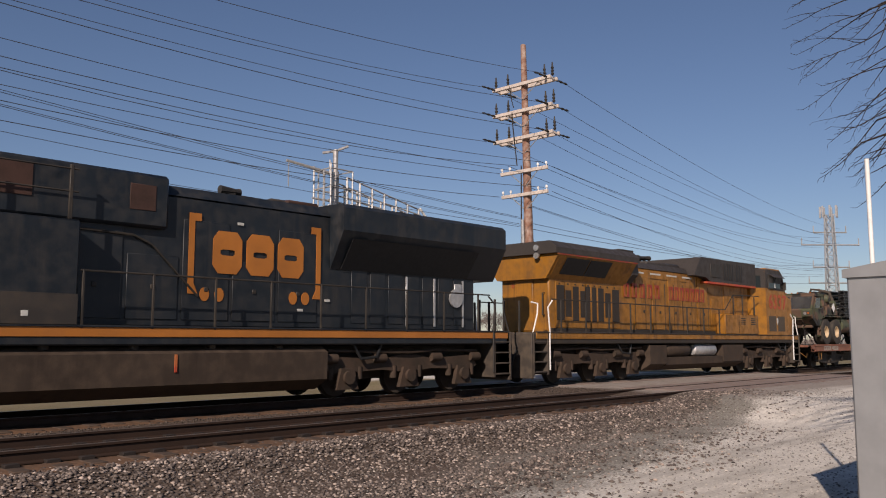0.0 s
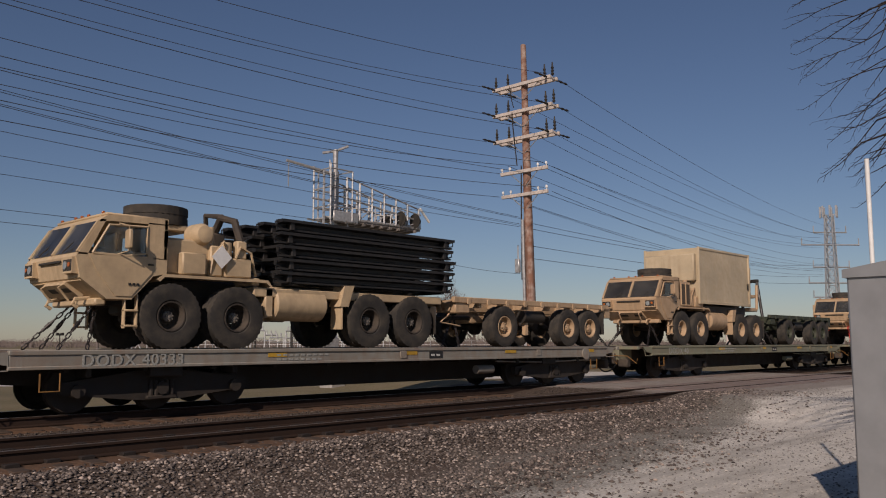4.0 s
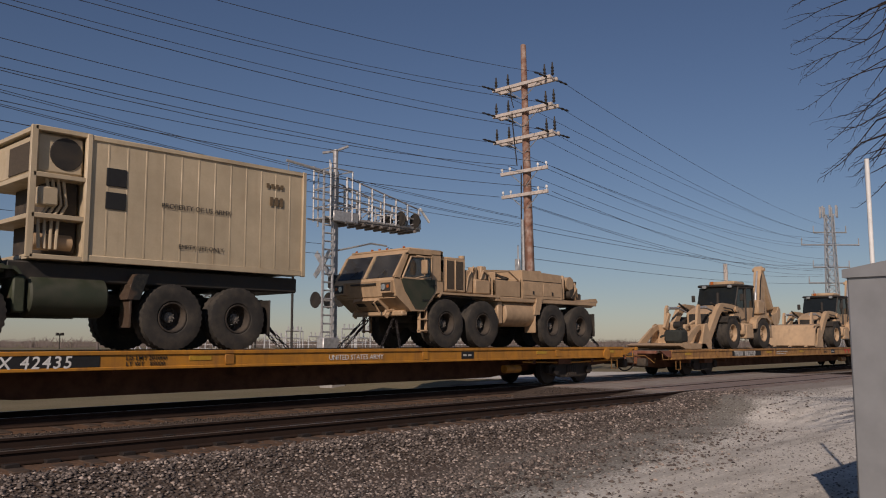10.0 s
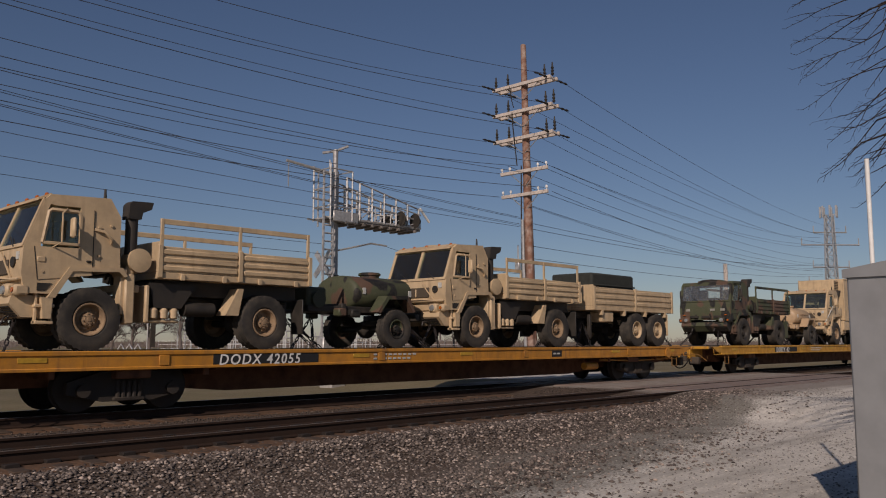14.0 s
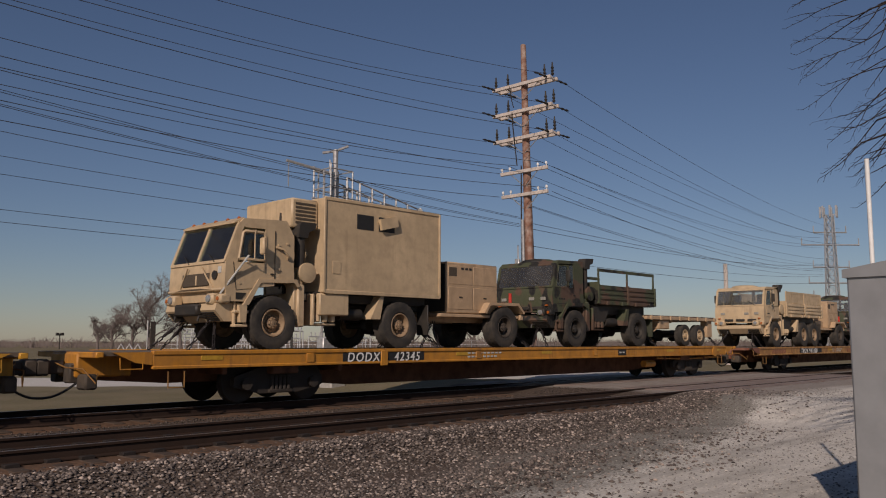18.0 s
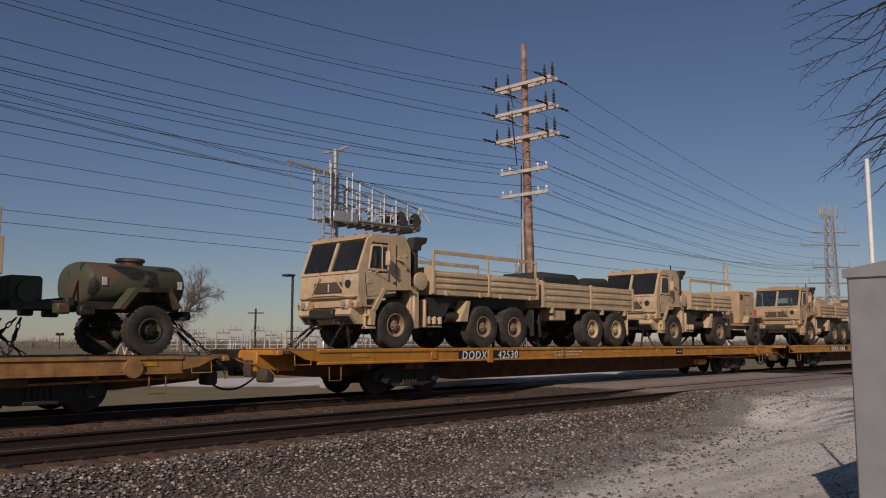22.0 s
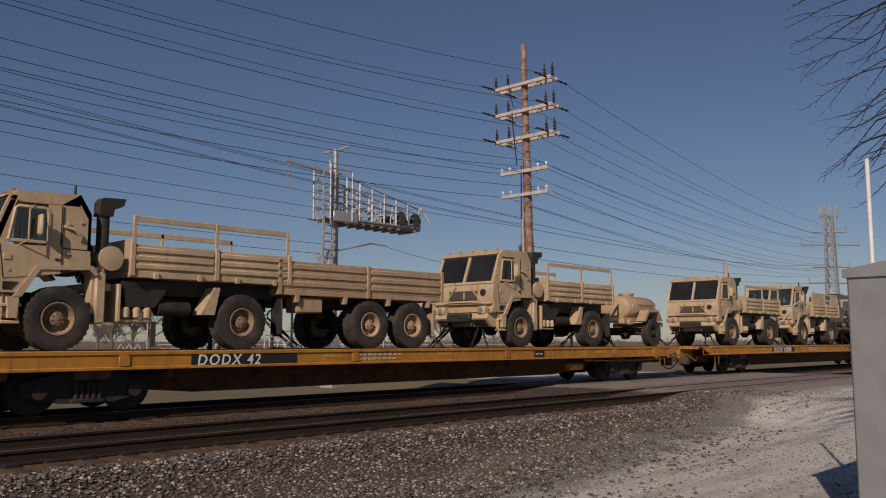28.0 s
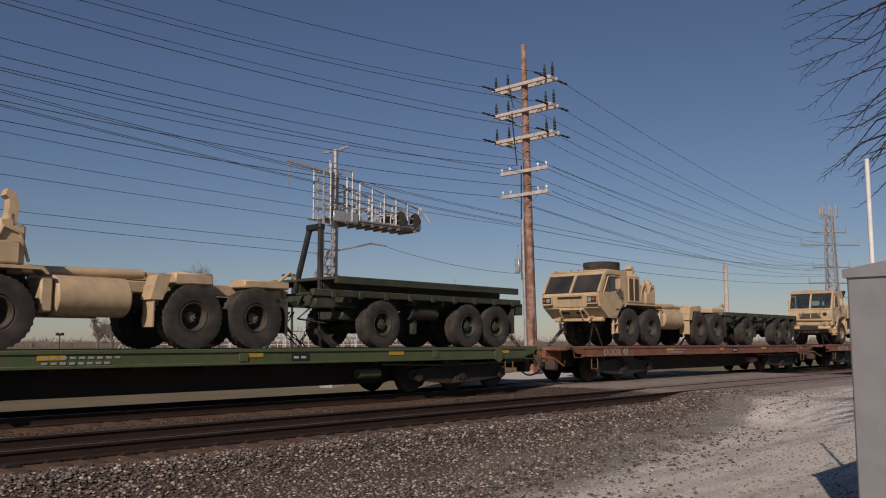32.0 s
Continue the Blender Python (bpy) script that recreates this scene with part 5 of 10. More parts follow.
def cargo_trailer(color, label, axles=(0, 1.46), x0=-2.75, x1=2.55, load=None, rimmat=None):
    t = thing("cargo_trailer", label, "trailer", "military trailers on flat cars")
    add_axles(t, "mid", rimmat or color, axles)
    fr = Mesh()
    for s in (-0.4, 0.4):
        fr.box(x0 - 0.2, x1 - 0.1, s - 0.05, s + 0.05, 1.0, 1.22, 0.015)
    fr.tube([(x0 + 0.1, -0.5, 1.05), (x0 - 1.5, 0, 0.85)], 0.06, 6).tube([(x0 + 0.1, 0.5, 1.05), (x0 - 1.5, 0, 0.85)], 0.06, 6)
    fr.cyl((x0 - 1.0, 0.0, 0.0), (x0 - 1.0, 0.0, 0.95), 0.05, 8)
    part("trailer_frame", fr, BLACK, t)
    bed = part("cargo_bed", B(x0, x1, -1.19, 1.19, 1.24, 1.38, 0.015), color, t)
    half = (x0 + x1) / 2
    for s in (-1, 1):
        for xa, xb in ((x0 + 0.03, half - 0.06), (half + 0.06, x1 - 0.03)):
            pn = part("side_panel", B(xa, xb, s * 1.155, s * 1.19, 1.38, 2.02, 0.008), color, bed)
            rb = Mesh()
            for i in range(3):
                rb.box(xa + 0.02, xb - 0.02, s * 1.18, s * 1.225, 1.44 + i * 0.2, 1.56 + i * 0.2, 0.022)
            part("panel_rib", rb, color, pn)
        ps = Mesh()
        for x in (x0, half, x1):
            ps.box(x - 0.05, x + 0.05, s * 1.15, s * 1.235, 1.24, 2.05, 0.01)
        part("side_post", ps, color, bed)
        lt = Mesh()
        for i in range(4):
            x = x0 + 0.5 + i * (x1 - x0 - 1.0) / 3
            lt.prism([(x - 0.06, 1.26), (x + 0.06, 1.26), (x + 0.03, 1.08), (x - 0.03, 1.08)], s * 1.03, s * 1.21)
        part("panel_latch", lt, color, bed)
        part("mud_flap", B(x1 - 0.3, x1 - 0.26, s * 0.74, s * 1.16, 0.4, 1.2), color, t)
    part("front_panel", B(x0, x0 + 0.05, -1.15, 1.15, 1.38, 2.1, 0.01), color, bed)
    part("tailgate", B(x1 - 0.05, x1, -1.15, 1.15, 1.38, 2.02, 0.01), color, bed)
    part("front_leg", B(x0 + 0.15, x0 + 0.27, -0.9, -0.78, 0.3, 1.1, 0.02).box(x0 + 0.1, x0 + 0.32, -1.0, -0.7, 0.02, 0.06, 0.01), BLACK, t)
    part("tool_box", B(x0 + 0.6, x0 + 1.3, -1.12, -0.6, 0.85, 1.2, 0.03), color, t)
    if load == "case":
        part("stowed_case", B(x0 + 0.4, half + 0.5, -0.85, 0.85, 1.4, 2.55, 0.06).box(x0 + 0.36, half + 0.54, -0.89, 0.89, 2.1, 2.16, 0.02), CANVAS, bed, "dark transit case")
    elif load == "nets":
        part("stowed_pack", Mesh().box(x0 + 0.3, half - 0.1, -0.9, 0.9, 1.4, 2.4, 0.16).cyl((half + 0.1, -0.8, 2.1), (half + 1.4, -0.8, 2.15), 0.22, 10), CANVAS, bed, "dark tied bundle")
    chains(t, x0 + 0.2, x1 - 0.3, 0.9)
    return t


def generator_trailer(color, label, dark_end=False, g0=-1.2, g1=0.4, axle="mid"):
    t = thing("generator_trailer", label, "trailer", "military trailers on flat cars")
    add_axles(t, axle, GRIME, (0,))
    fr = Mesh().box(-2.6, 0.95, -0.55, -0.45, 0.72, 0.9, 0.015).box(-2.6, 0.95, 0.45, 0.55, 0.72, 0.9, 0.015).box(-2.6, 0.9, -1.05, 1.05, 0.86, 0.95, 0.015)
    fr.tube([(-2.5, -0.5, 0.8), (-4.0, 0, 0.75)], 0.055, 6).tube([(-2.5, 0.5, 0.8), (-4.0, 0, 0.75)], 0.055, 6).cyl((-3.6, 0, 0), (-3.6, 0, 0.8), 0.045, 8)
    part("trailer_frame", fr, color, t)
    bx = part("generator_housing", B(g0, g1, -1.0, 1.0, 0.97, 2.4, 0.03), color, t)
    part("end_panel", B(g0 - 0.015, g0 + 0.01, -0.95, 0.95, 1.02, 2.34, 0.01), BRIDGE_BLACK if dark_end else color, bx)
    w = (g1 - g0 - 0.2) / 2
    for i in range(2):
        x = g0 + 0.08 + i * (w + 0.04)
        part("access_door", B(x, x + w, -1.012, -0.99, 1.08, 1.7, 0.012), color, bx)
        part("upper_panel", B(x, x + w, -1.009, -0.99, 1.78, 2.3, 0.012), color, bx)
        part("door_handle", B(x + w / 2 - 0.07, x + w / 2 + 0.07, -1.03, -1.0, 1.4, 1.44), BLACK, bx)
    part("vent", B(g0 + 0.1, g0 + 0.42, -1.016, -1.0, 2.0, 2.25, 0.006), GRILLE, bx, "dark louvred vent")
    bars(3, 0.5, 0.06, INK, bx, g0 + 0.6, -1.016, 2.2)
    g0 < -2 or part("tool_chest", B(-2.45, g0 - 0.15, -0.8, 0.5, 0.95, 1.35, 0.04), color, t)
    for s in (-1, 1):
        part("wheel_fender", Mesh().prism([(-0.95, 1.0), (-0.72, 1.3), (0.62, 1.32), (0.92, 1.02), (0.86, 1.0), (0.58, 1.24), (-0.68, 1.22), (-0.86, 0.98)], s * 0.8, s * 1.24), color, t)
    part("rear_bumper", B(0.85, 1.0, -1.1, 1.1, 0.82, 0.98, 0.02), color, t)
    part("fire_extinguisher", Mesh().cyl((0.5, -1.0, 1.34), (0.5, -1.0, 1.62), 0.05, 10), RED, t)
    chains(t, -2.4, 0.85, 0.75)
    return t


def water_trailer(color, label, text=True, pump=None):
    t = thing("tank_trailer", label, "trailer", "military trailers on flat cars")
    add_axles(t, "light", color if color is CAMO else BLACK, (0,))
    prof = [(0, 0.1), (0.03, 0.42), (0.07, 0.49), (0.13, 0.52), (1.98, 0.52), (2.04, 0.49), (2.08, 0.42), (2.1, 0.1)]
    tk = Mesh()
    n = 22
    vs = []
    for a, r in prof:
        for j in range(n):
            g = 2 * math.pi * j / n
            vs.append((-1.12 + a, r * 1.6 * math.copysign(abs(math.cos(g)) ** 0.85, math.cos(g)), 1.42 + r * 0.88 * math.copysign(abs(math.sin(g)) ** 0.85, math.sin(g))))
    fs = [(i * n + j, i * n + (j + 1) % n, (i + 1) * n + (j + 1) % n, (i + 1) * n + j) for i in range(len(prof) - 1) for j in range(n)] + [tuple(range(n - 1, -1, -1)), tuple(range((len(prof) - 1) * n, len(prof) * n))]
    tank = part("tank", tk.add(vs, fs), color, t, "", 50)
    part("hatch", Mesh().lathe([(0, 0.26), (0.07, 0.26), (0.09, 0.3), (0.14, 0.3), (0.16, 0.26)], (0.1, 0, 1.85), 18, "z"), color, tank)
    if text:
        lettering("POTABLE WATER ONLY", 0.1, FADED_INK, tank, -0.5, -0.842, 1.48)
    bs = Mesh()
    for x, z in ((-0.85, 1.38), (0.75, 1.36)):
        bs.box(x, x + 0.1, -0.842, -0.8, z, z + 0.16, 0.003)
    part("decal", bs, DULLWHITE, tank)
    fr = Mesh().box(-2.5, 0.85, -0.75, -0.6, 0.9, 1.06, 0.015).box(-2.5, 0.85, 0.6, 0.75, 0.9, 1.06, 0.015).box(-1.5, -1.35, -0.8, 0.8, 0.95, 1.12, 0.02).box(0.55, 0.7, -1.0, 1.0, 0.95, 1.12, 0.02)
    fr.tube([(-2.4, -0.45, 0.95), (-3.9, 0, 0.75)], 0.055, 6).tube([(-2.4, 0.45, 0.8), (-3.9, 0, 0.75)], 0.055, 6).cyl((-3.4, 0.1, 0), (-3.4, 0.1, 0.8), 0.045, 8).box(0.8, 0.95, -1.05, 1.05, 0.72, 0.9, 0.02)
    part("trailer_frame", fr, BLACK if color is CAMO else color, t)
    for s in (-1, 1):
        part("wheel_fender", Mesh().prism([(-0.66, 0.92), (-0.34, 1.34), (0.4, 1.36), (0.66, 0.96), (0.58, 0.93), (0.34, 1.27), (-0.28, 1.25), (-0.56, 0.9)], s * 0.84, s * 1.2), color, t)
        part("side_bracket", B(-1.75, -1.5, s * 0.75, s * 1.0, 0.8, 1.0, 0.03).box(-1.3, -1.0, s * 0.75, s * 0.95, 0.78, 0.98, 0.03), color, t)
    if pump:
        part("pump_unit", B(-2.5, -1.9, -0.7, 0.6, 0.9, 1.5, 0.05).cyl((-2.2, -0.8, 1.2), (-2.2, -0.6, 1.2), 0.2, 12), pump, t)
    chains(t, -2.3, 0.8, 0.72)
    return t


def flat_trailer(color, label):
    t = thing("low_flat_trailer", label, "trailer", "military trailers on flat cars")
    add_axles(t, "small", SAND, (0, 1.2), 1.2)
    part("flat_bed", B(-2.9, 2.7, -1.18, 1.18, 1.0, 1.12, 0.015), color, t)
    part("deck_boards", B(-2.85, 2.65, -1.1, 1.1, 1.12, 1.16, 0.01), WOODDECK, t)
    pk = Mesh()
    for i in range(8):
        x = -2.6 + i * 0.73
        pk.box(x - 0.06, x + 0.06, -1.22, -1.17, 0.98, 1.14, 0.01)
    part("stake_pocket", pk, color, t)
    part("drawbar", Mesh().tube([(-2.8, -0.5, 0.95), (-4.3, 0, 0.8)], 0.06, 6).tube([(-2.8, 0.5, 0.95), (-4.3, 0, 0.8)], 0.06, 6).tube([(-2.4, -0.9, 1.0), (-2.1, -0.95, 0.55), (-1.4, -0.9, 0.8), (-0.6, -0.95, 0.95)], 0.03, 6), color, t)
    part("front_box", B(-1.9, -1.1, -1.1, -0.6, 0.65, 0.98, 0.03), color, t)
    part("rear_leg", B(2.0, 2.45, -1.1, -0.8, 0.35, 1.0, 0.03), color, t)
    chains(t, -2.6, 2.5, 0.8)
    return t


def container_trailer(label):
    t = thing("container_trailer", label, "trailer", "military trailers on flat cars")
    add_axles(t, "small", BLACK, (0, 1.37), 1.15)
    bx = part("container", B(-2.55, 3.3, -1.2, 1.2, 0.98, 3.42, 0.02), CREAM, t)
    fr = Mesh()
    for x in (-2.55, 3.3):
        for s in (-1, 1):
            fr.box(x - 0.06, x + 0.06, s * 1.2 - 0.06, s * 1.2 + 0.06, 0.9, 3.45, 0.012)
    for s in (-1, 1):
        fr.box(-2.55, 3.3, s * 1.2 - 0.03, s * 1.2 + 0.04, 3.36, 3.44, 0.01).box(-2.55, 3.3, s * 1.2 - 0.03, s * 1.2 + 0.04, 0.9, 1.04, 0.01)
    part("corner_frame", fr, CREAM, bx)
    for i in range(4):
        x = -1.5 + i * 1.2
        part("door_rod", Mesh().cyl((x, -1.235, 1.05), (x, -1.235, 3.36), 0.025, 8), CREAM, bx)
        part("door_seam", B(x + 0.1, x + 0.115, -1.206, -1.195, 1.05, 3.36, 0.002), FADED_INK, bx)
        part("rod_handle", B(x, x + 0.32, -1.26, -1.225, 1.96, 2.0, 0.008), BLACK, bx)
    part("end_door", B(-2.575, -2.55, -0.9, -0.1, 1.1, 3.1, 0.01), CREAM, bx)
    part("trailer_frame", B(-2.5, 3.2, -0.6, 0.6, 0.6, 0.88, 0.02).tube([(-2.4, 0, 0.7), (-4.2, 0, 0.7)], 0.07, 6), BLACK, t)
    for s in (-1, 1):
        part("wheel_flap", B(-0.75, -0.71, s * 0.8, s * 1.15, 0.3, 0.9), BLACK, t)
        part("end_leg", B(2.3, 2.42, s * 0.9, s * 1.05, 0.1, 0.9), SAND, t)
        part("front_jack", B(-2.3, -2.18, s * 0.9, s * 1.05, 0.1, 0.9), SAND, t)
    chains(t, -2.3, 3.2, 0.85)
    return t


def backhoe(label, jaw=True):
    t = thing("backhoe_loader", label, "backhoe loader", "backhoes on a flat car")
    c = TAN
    for x in (0, 3.15):
        for s in (-1, 1):
            add_wheel(t, "loader", c, x, s, 1.2)
        part("axle", Mesh().cyl((x, -0.95, 0.64), (x, 0.95, 0.64), 0.12, 10), c, t)
    part("chassis", B(-0.7, 4.0, -0.45, 0.45, 0.6, 1.15, 0.05), c, t)
    hood = part("hood", Mesh().prism([(-0.75, 0.95), (-0.8, 1.55), (-0.2, 1.8), (1.0, 1.95), (1.0, 1.0)], -0.55, 0.55), c, t, smooth=25)
    part("exhaust", Mesh().cyl((0.35, -0.35, 1.85), (0.35, -0.35, 2.45), 0.06, 10), BLACK, hood)
    cabp = [(0.95, 1.35), (0.85, 1.9), (1.15, 2.72), (2.75, 2.78), (2.85, 1.9), (2.6, 1.2), (1.4, 1.15)]
    cab = part("cab", Mesh().prism(cabp, -0.88, 0.88), DARKGLASS, t, "dark glazed cab", 25)
    part("cab_lower", Mesh().prism([(0.95, 1.33), (0.88, 1.8), (2.82, 1.85), (2.6, 1.2), (1.4, 1.13)], -0.885, 0.885), c, cab, smooth=25)
    for s in (-1, 1):
        y0, y1 = s * 0.88, s * 0.9
        part("door_frame", Mesh().tube([(0.98, y0, 1.95), (1.22, y0, 2.64), (1.88, y0, 2.66), (1.88, y0, 1.35), (1.45, y0, 1.25), (0.98, y0, 1.95)], 0.035, 5), BLACK, cab)
        part("rear_fender", Mesh().prism([(2.2, 0.9), (2.35, 1.3), (2.8, 1.5), (3.5, 1.5), (3.95, 1.25), (3.9, 1.15), (3.45, 1.38), (2.85, 1.38), (2.5, 1.2), (2.35, 0.9)], s * 0.7, s * 1.22), c, t)
        part("front_fender", Mesh().prism([(-0.65, 1.15), (-0.4, 1.4), (0.5, 1.42), (0.75, 1.2), (0.7, 1.14), (0.45, 1.35), (-0.35, 1.33), (-0.6, 1.1)], s * 0.72, s * 1.2), BLACK, t)
        arm = Mesh().prism([(1.0, 1.6), (1.0, 1.84), (0.3, 1.93), (-0.5, 1.95), (-0.78, 1.88), (-1.02, 1.68), (-2.12, 0.42), (-1.98, 0.24), (-1.76, 0.32), (-0.85, 1.4), (-0.62, 1.58), (-0.2, 1.64)], s * 0.78, s * 0.98)
        part("loader_arm", arm, c, t)
        part("arm_pivot", Mesh().cyl((0.72, s * 0.7, 1.72), (0.72, s * 1.04, 1.72), 0.12, 12), c, t)
        part("arm_cover", Mesh().prism([(0.2, 1.1), (0.25, 1.5), (0.85, 1.55), (0.95, 1.1)], s * 0.72, s * 1.1), c, t)
        part("lift_cylinder", Mesh().cyl((0.6, s * 0.74, 1.2), (-0.5, s * 0.74, 1.75), 0.07, 10).cyl((-0.5, s * 0.74, 1.75), (-1.1, s * 0.74, 1.95), 0.04, 8), BLACK, t)
        part("bucket_side", Mesh().prism([(-3.0, 0.02), (-2.66, 1.0), (-2.42, 1.07), (-2.08, 0.3), (-2.1, 0.02)], s * 1.12, s * 1.18), c, t)
        part("tilt_lever", Mesh().prism([(-2.5, 0.9), (-2.36, 1.7), (-2.26, 1.84), (-2.14, 1.8), (-2.16, 1.5), (-2.1, 0.85)], s * 0.66, s * 0.76), c, t)
        part("side_tank", B(1.2, 2.2, s * 0.6, s * 1.1, 0.62, 1.12, 0.06), c, t)
        part("mirror", B(1.0, 1.06, s * 1.05, s * 1.22, 2.1, 2.4, 0.02), BLACK, cab)
        part("stabiliser", Mesh().prism([(3.95, 0.55), (4.0, 1.2), (4.2, 1.2), (4.3, 0.5)], s * 0.9, s * 1.1), c, t)
        part("work_light", B(0.98, 1.1, s * 0.6 - 0.1, s * 0.6 + 0.1, 2.68, 2.82, 0.03), LAMPGLASS, cab)
        part("cab_step", B(1.5, 1.8, s * 0.95, s * 1.15, 0.42, 0.48).box(1.5, 1.54, s * 1.0, s * 1.1, 0.42, 0.8), BLACK, t)
    part("windscreen", slanted((0.87, 1.96), (1.13, 2.66), -0.8, 0.8, 0.012, 0.002), DARKGLASS, cab, "dark windscreen")
    for s in (-0.7, 0.7):
        part("tilt_cylinder", Mesh().cyl((-2.25, s * 0.9, 1.72), (-1.4, s * 0.9, 1.75), 0.06, 10).cyl((-1.4, s * 0.9, 1.75), (-0.7, s * 0.9, 1.6), 0.04, 8), STEEL, t)
    part("cab_post", Mesh().tube([(0.92, -0.91, 1.45), (0.86, -0.91, 1.92), (1.17, -0.91, 2.7), (2.72, -0.91, 2.74), (2.8, -0.91, 1.9), (2.58, -0.91, 1.25)], 0.04, 6).tube([(1.9, -0.91, 1.25), (1.9, -0.91, 2.72)], 0.045, 6), BLACK, cab)
    part("hydraulic_hose", Mesh().tube([(4.02, -0.7, 1.5), (3.94, -0.72, 2.1), (4.12, -0.7, 2.9), (4.34, -0.68, 3.5)], 0.03, 5).tube([(0.7, -1.0, 1.3), (0.2, -1.06, 1.7), (-0.6, -1.06, 1.75)], 0.03, 5), HOSE, t)
    part("grille_louvre", Mesh().box(-0.82, -0.77, -0.45, 0.45, 1.05, 1.5, 0.02), BLACK, hood)
    part("roof", B(1.05, 2.85, -0.95, 0.95, 2.74, 2.86, 0.05), BLACK, cab)
    part("roof_rack", B(1.5, 2.6, -0.6, 0.6, 2.86, 3.02, 0.04), c, cab)
    bk = Mesh().prism([(-2.3, 0.98), (-2.14, 0.25), (-2.3, 0.03), (-2.9, 0.03), (-2.85, 0.1), (-2.45, 0.13), (-2.3, 0.3), (-2.42, 1.04)], -1.12, 1.12)
    part("bucket", bk, c, t)
    if jaw:
        for s in (-0.95, -0.3, 0.95):
            part("clam_jaw", Mesh().prism([(-4.3, 0.2), (-4.0, 0.4), (-3.2, 0.85), (-2.7, 1.02), (-2.6, 0.86), (-3.2, 0.55), (-3.7, 0.22)], s - 0.05, s + 0.05), c, t)
        part("bucket_floor", Mesh().prism([(-4.85, 0.17), (-4.4, 0.26), (-2.6, 0.24), (-2.4, 0.04), (-4.3, 0.04)], -1.18, 1.18), c, t)
        part("fork_tine", Mesh().prism([(-3.1, 0.9), (-2.7, 1.5), (-2.56, 1.46), (-2.9, 0.8)], 0.35, 0.47), c, t)
        part("stowed_roller", Mesh().cyl((-3.5, -0.6, 0.98), (-3.5, -0.3, 0.98), 0.15, 14), BLACK, t)
        part("stowed_jack", Mesh().box(-3.4, -2.9, -0.7, -0.5, 0.75, 1.0, 0.04).tube([(-3.3, -0.8, 1.0), (-3.0, -0.9, 1.14), (-2.8, -0.7, 1.05)], 0.05, 6), c, t)
        part("bucket_load", Mesh().box(-4.45, -3.8, -1.05, -0.3, 0.27, 0.78, 0.09).tube([(-3.9, -0.9, 0.8), (-3.6, -0.6, 0.86), (-3.5, -0.2, 0.7), (-3.8, 0.2, 0.5)], 0.05, 6), CANVAS, t)
    else:
        part("bucket_shell", Mesh().prism([(-3.3, 0.04), (-3.42, 0.12), (-3.22, 0.9), (-3.02, 1.16), (-2.7, 1.22), (-2.4, 1.1), (-2.42, 1.02), (-2.72, 1.12), (-2.96, 1.06), (-3.12, 0.86), (-3.28, 0.14), (-2.4, 0.12), (-2.3, 0.04)], -1.2, 1.2), c, t, "smooth tan loader bucket tipped down")
        part("bucket_rim", B(-3.3, -2.5, -1.22, -1.16, 1.1, 1.2, 0.02), c, t)
        for s in (-0.8, 0.0, 0.8):
            part("bucket_tooth", Mesh().prism([(-3.6, 0.05), (-3.36, 0.16), (-3.3, 0.04)], s - 0.06, s + 0.06), c, t)
    part("boom", Mesh().prism([(4.05, 1.15), (3.98, 1.9), (4.12, 2.5), (4.3, 3.5), (4.42, 3.86), (4.6, 3.8), (4.66, 3.4), (4.62, 2.4), (4.8, 1.5), (4.75, 1.1)], -0.68, -0.32), c, t)
    # no real hollow: a black block paints the dark inside the boom's cut
    part("boom_recess", Mesh().prism([(4.22, 1.6), (4.2, 2.1), (4.5, 2.1), (4.55, 1.6)], -0.69, -0.31), BLACK, t)
    part("boom_pin", Mesh().cyl((4.48, -0.78, 3.7), (4.48, -0.22, 3.7), 0.09, 12), c, t)
    part("dipper", Mesh().prism([(4.42, 3.8), (4.62, 3.86), (4.92, 3.35), (5.45, 2.45), (5.72, 1.95), (5.55, 1.85), (5.2, 2.35), (4.72, 3.05)], -0.62, -0.38), c, t)
    part("boom_cylinder", Mesh().cyl((3.86, -0.5, 1.6), (4.02, -0.5, 2.6), 0.07, 10).cyl((4.02, -0.5, 2.6), (4.28, -0.5, 3.62), 0.045, 8), STEEL, t, "bright hydraulic cylinder")
    part("dipper_cylinder", Mesh().cyl((4.9, -0.5, 3.5), (5.25, -0.5, 2.95), 0.065, 8).cyl((5.25, -0.5, 2.95), (5.6, -0.5, 2.25), 0.04, 8), STEEL, t)
    part("hoe_link", Mesh().tube([(5.6, -0.42, 2.2), (5.82, -0.42, 2.0), (5.78, -0.42, 1.75)], 0.04, 6), c, t)
    hb = [(5.66, 1.98), (5.86, 1.86), (5.84, 1.55), (5.66, 1.22), (5.42, 1.1), (5.08, 1.1), (4.88, 1.22), (4.72, 1.56), (5.0, 1.6), (5.4, 1.7)]
    part("hoe_bucket", Mesh().prism([(5.66, 1.98), (5.86, 1.86), (5.84, 1.55), (5.66, 1.22), (5.42, 1.1), (5.08, 1.1), (4.88, 1.22), (4.72, 1.56), (4.78, 1.58), (4.93, 1.27), (5.1, 1.16), (5.4, 1.16), (5.61, 1.27), (5.78, 1.58), (5.76, 1.8)], -0.86, -0.14), c, t, "toothed tan digging bucket curled up")
    for y in (-0.9, -0.14):
        part("bucket_cheek", Mesh().prism(hb, y, y + 0.04), c, t)
    for k in range(4):
        part("bucket_tooth", Mesh().prism([(4.6, 1.74), (4.7, 1.5), (4.84, 1.5)], -0.9 + k * 0.24, -0.82 + k * 0.24), BOGIE, t)
    part("swing_frame", B(3.85, 4.7, -0.7, 0.3, 0.62, 1.3, 0.06), c, t)
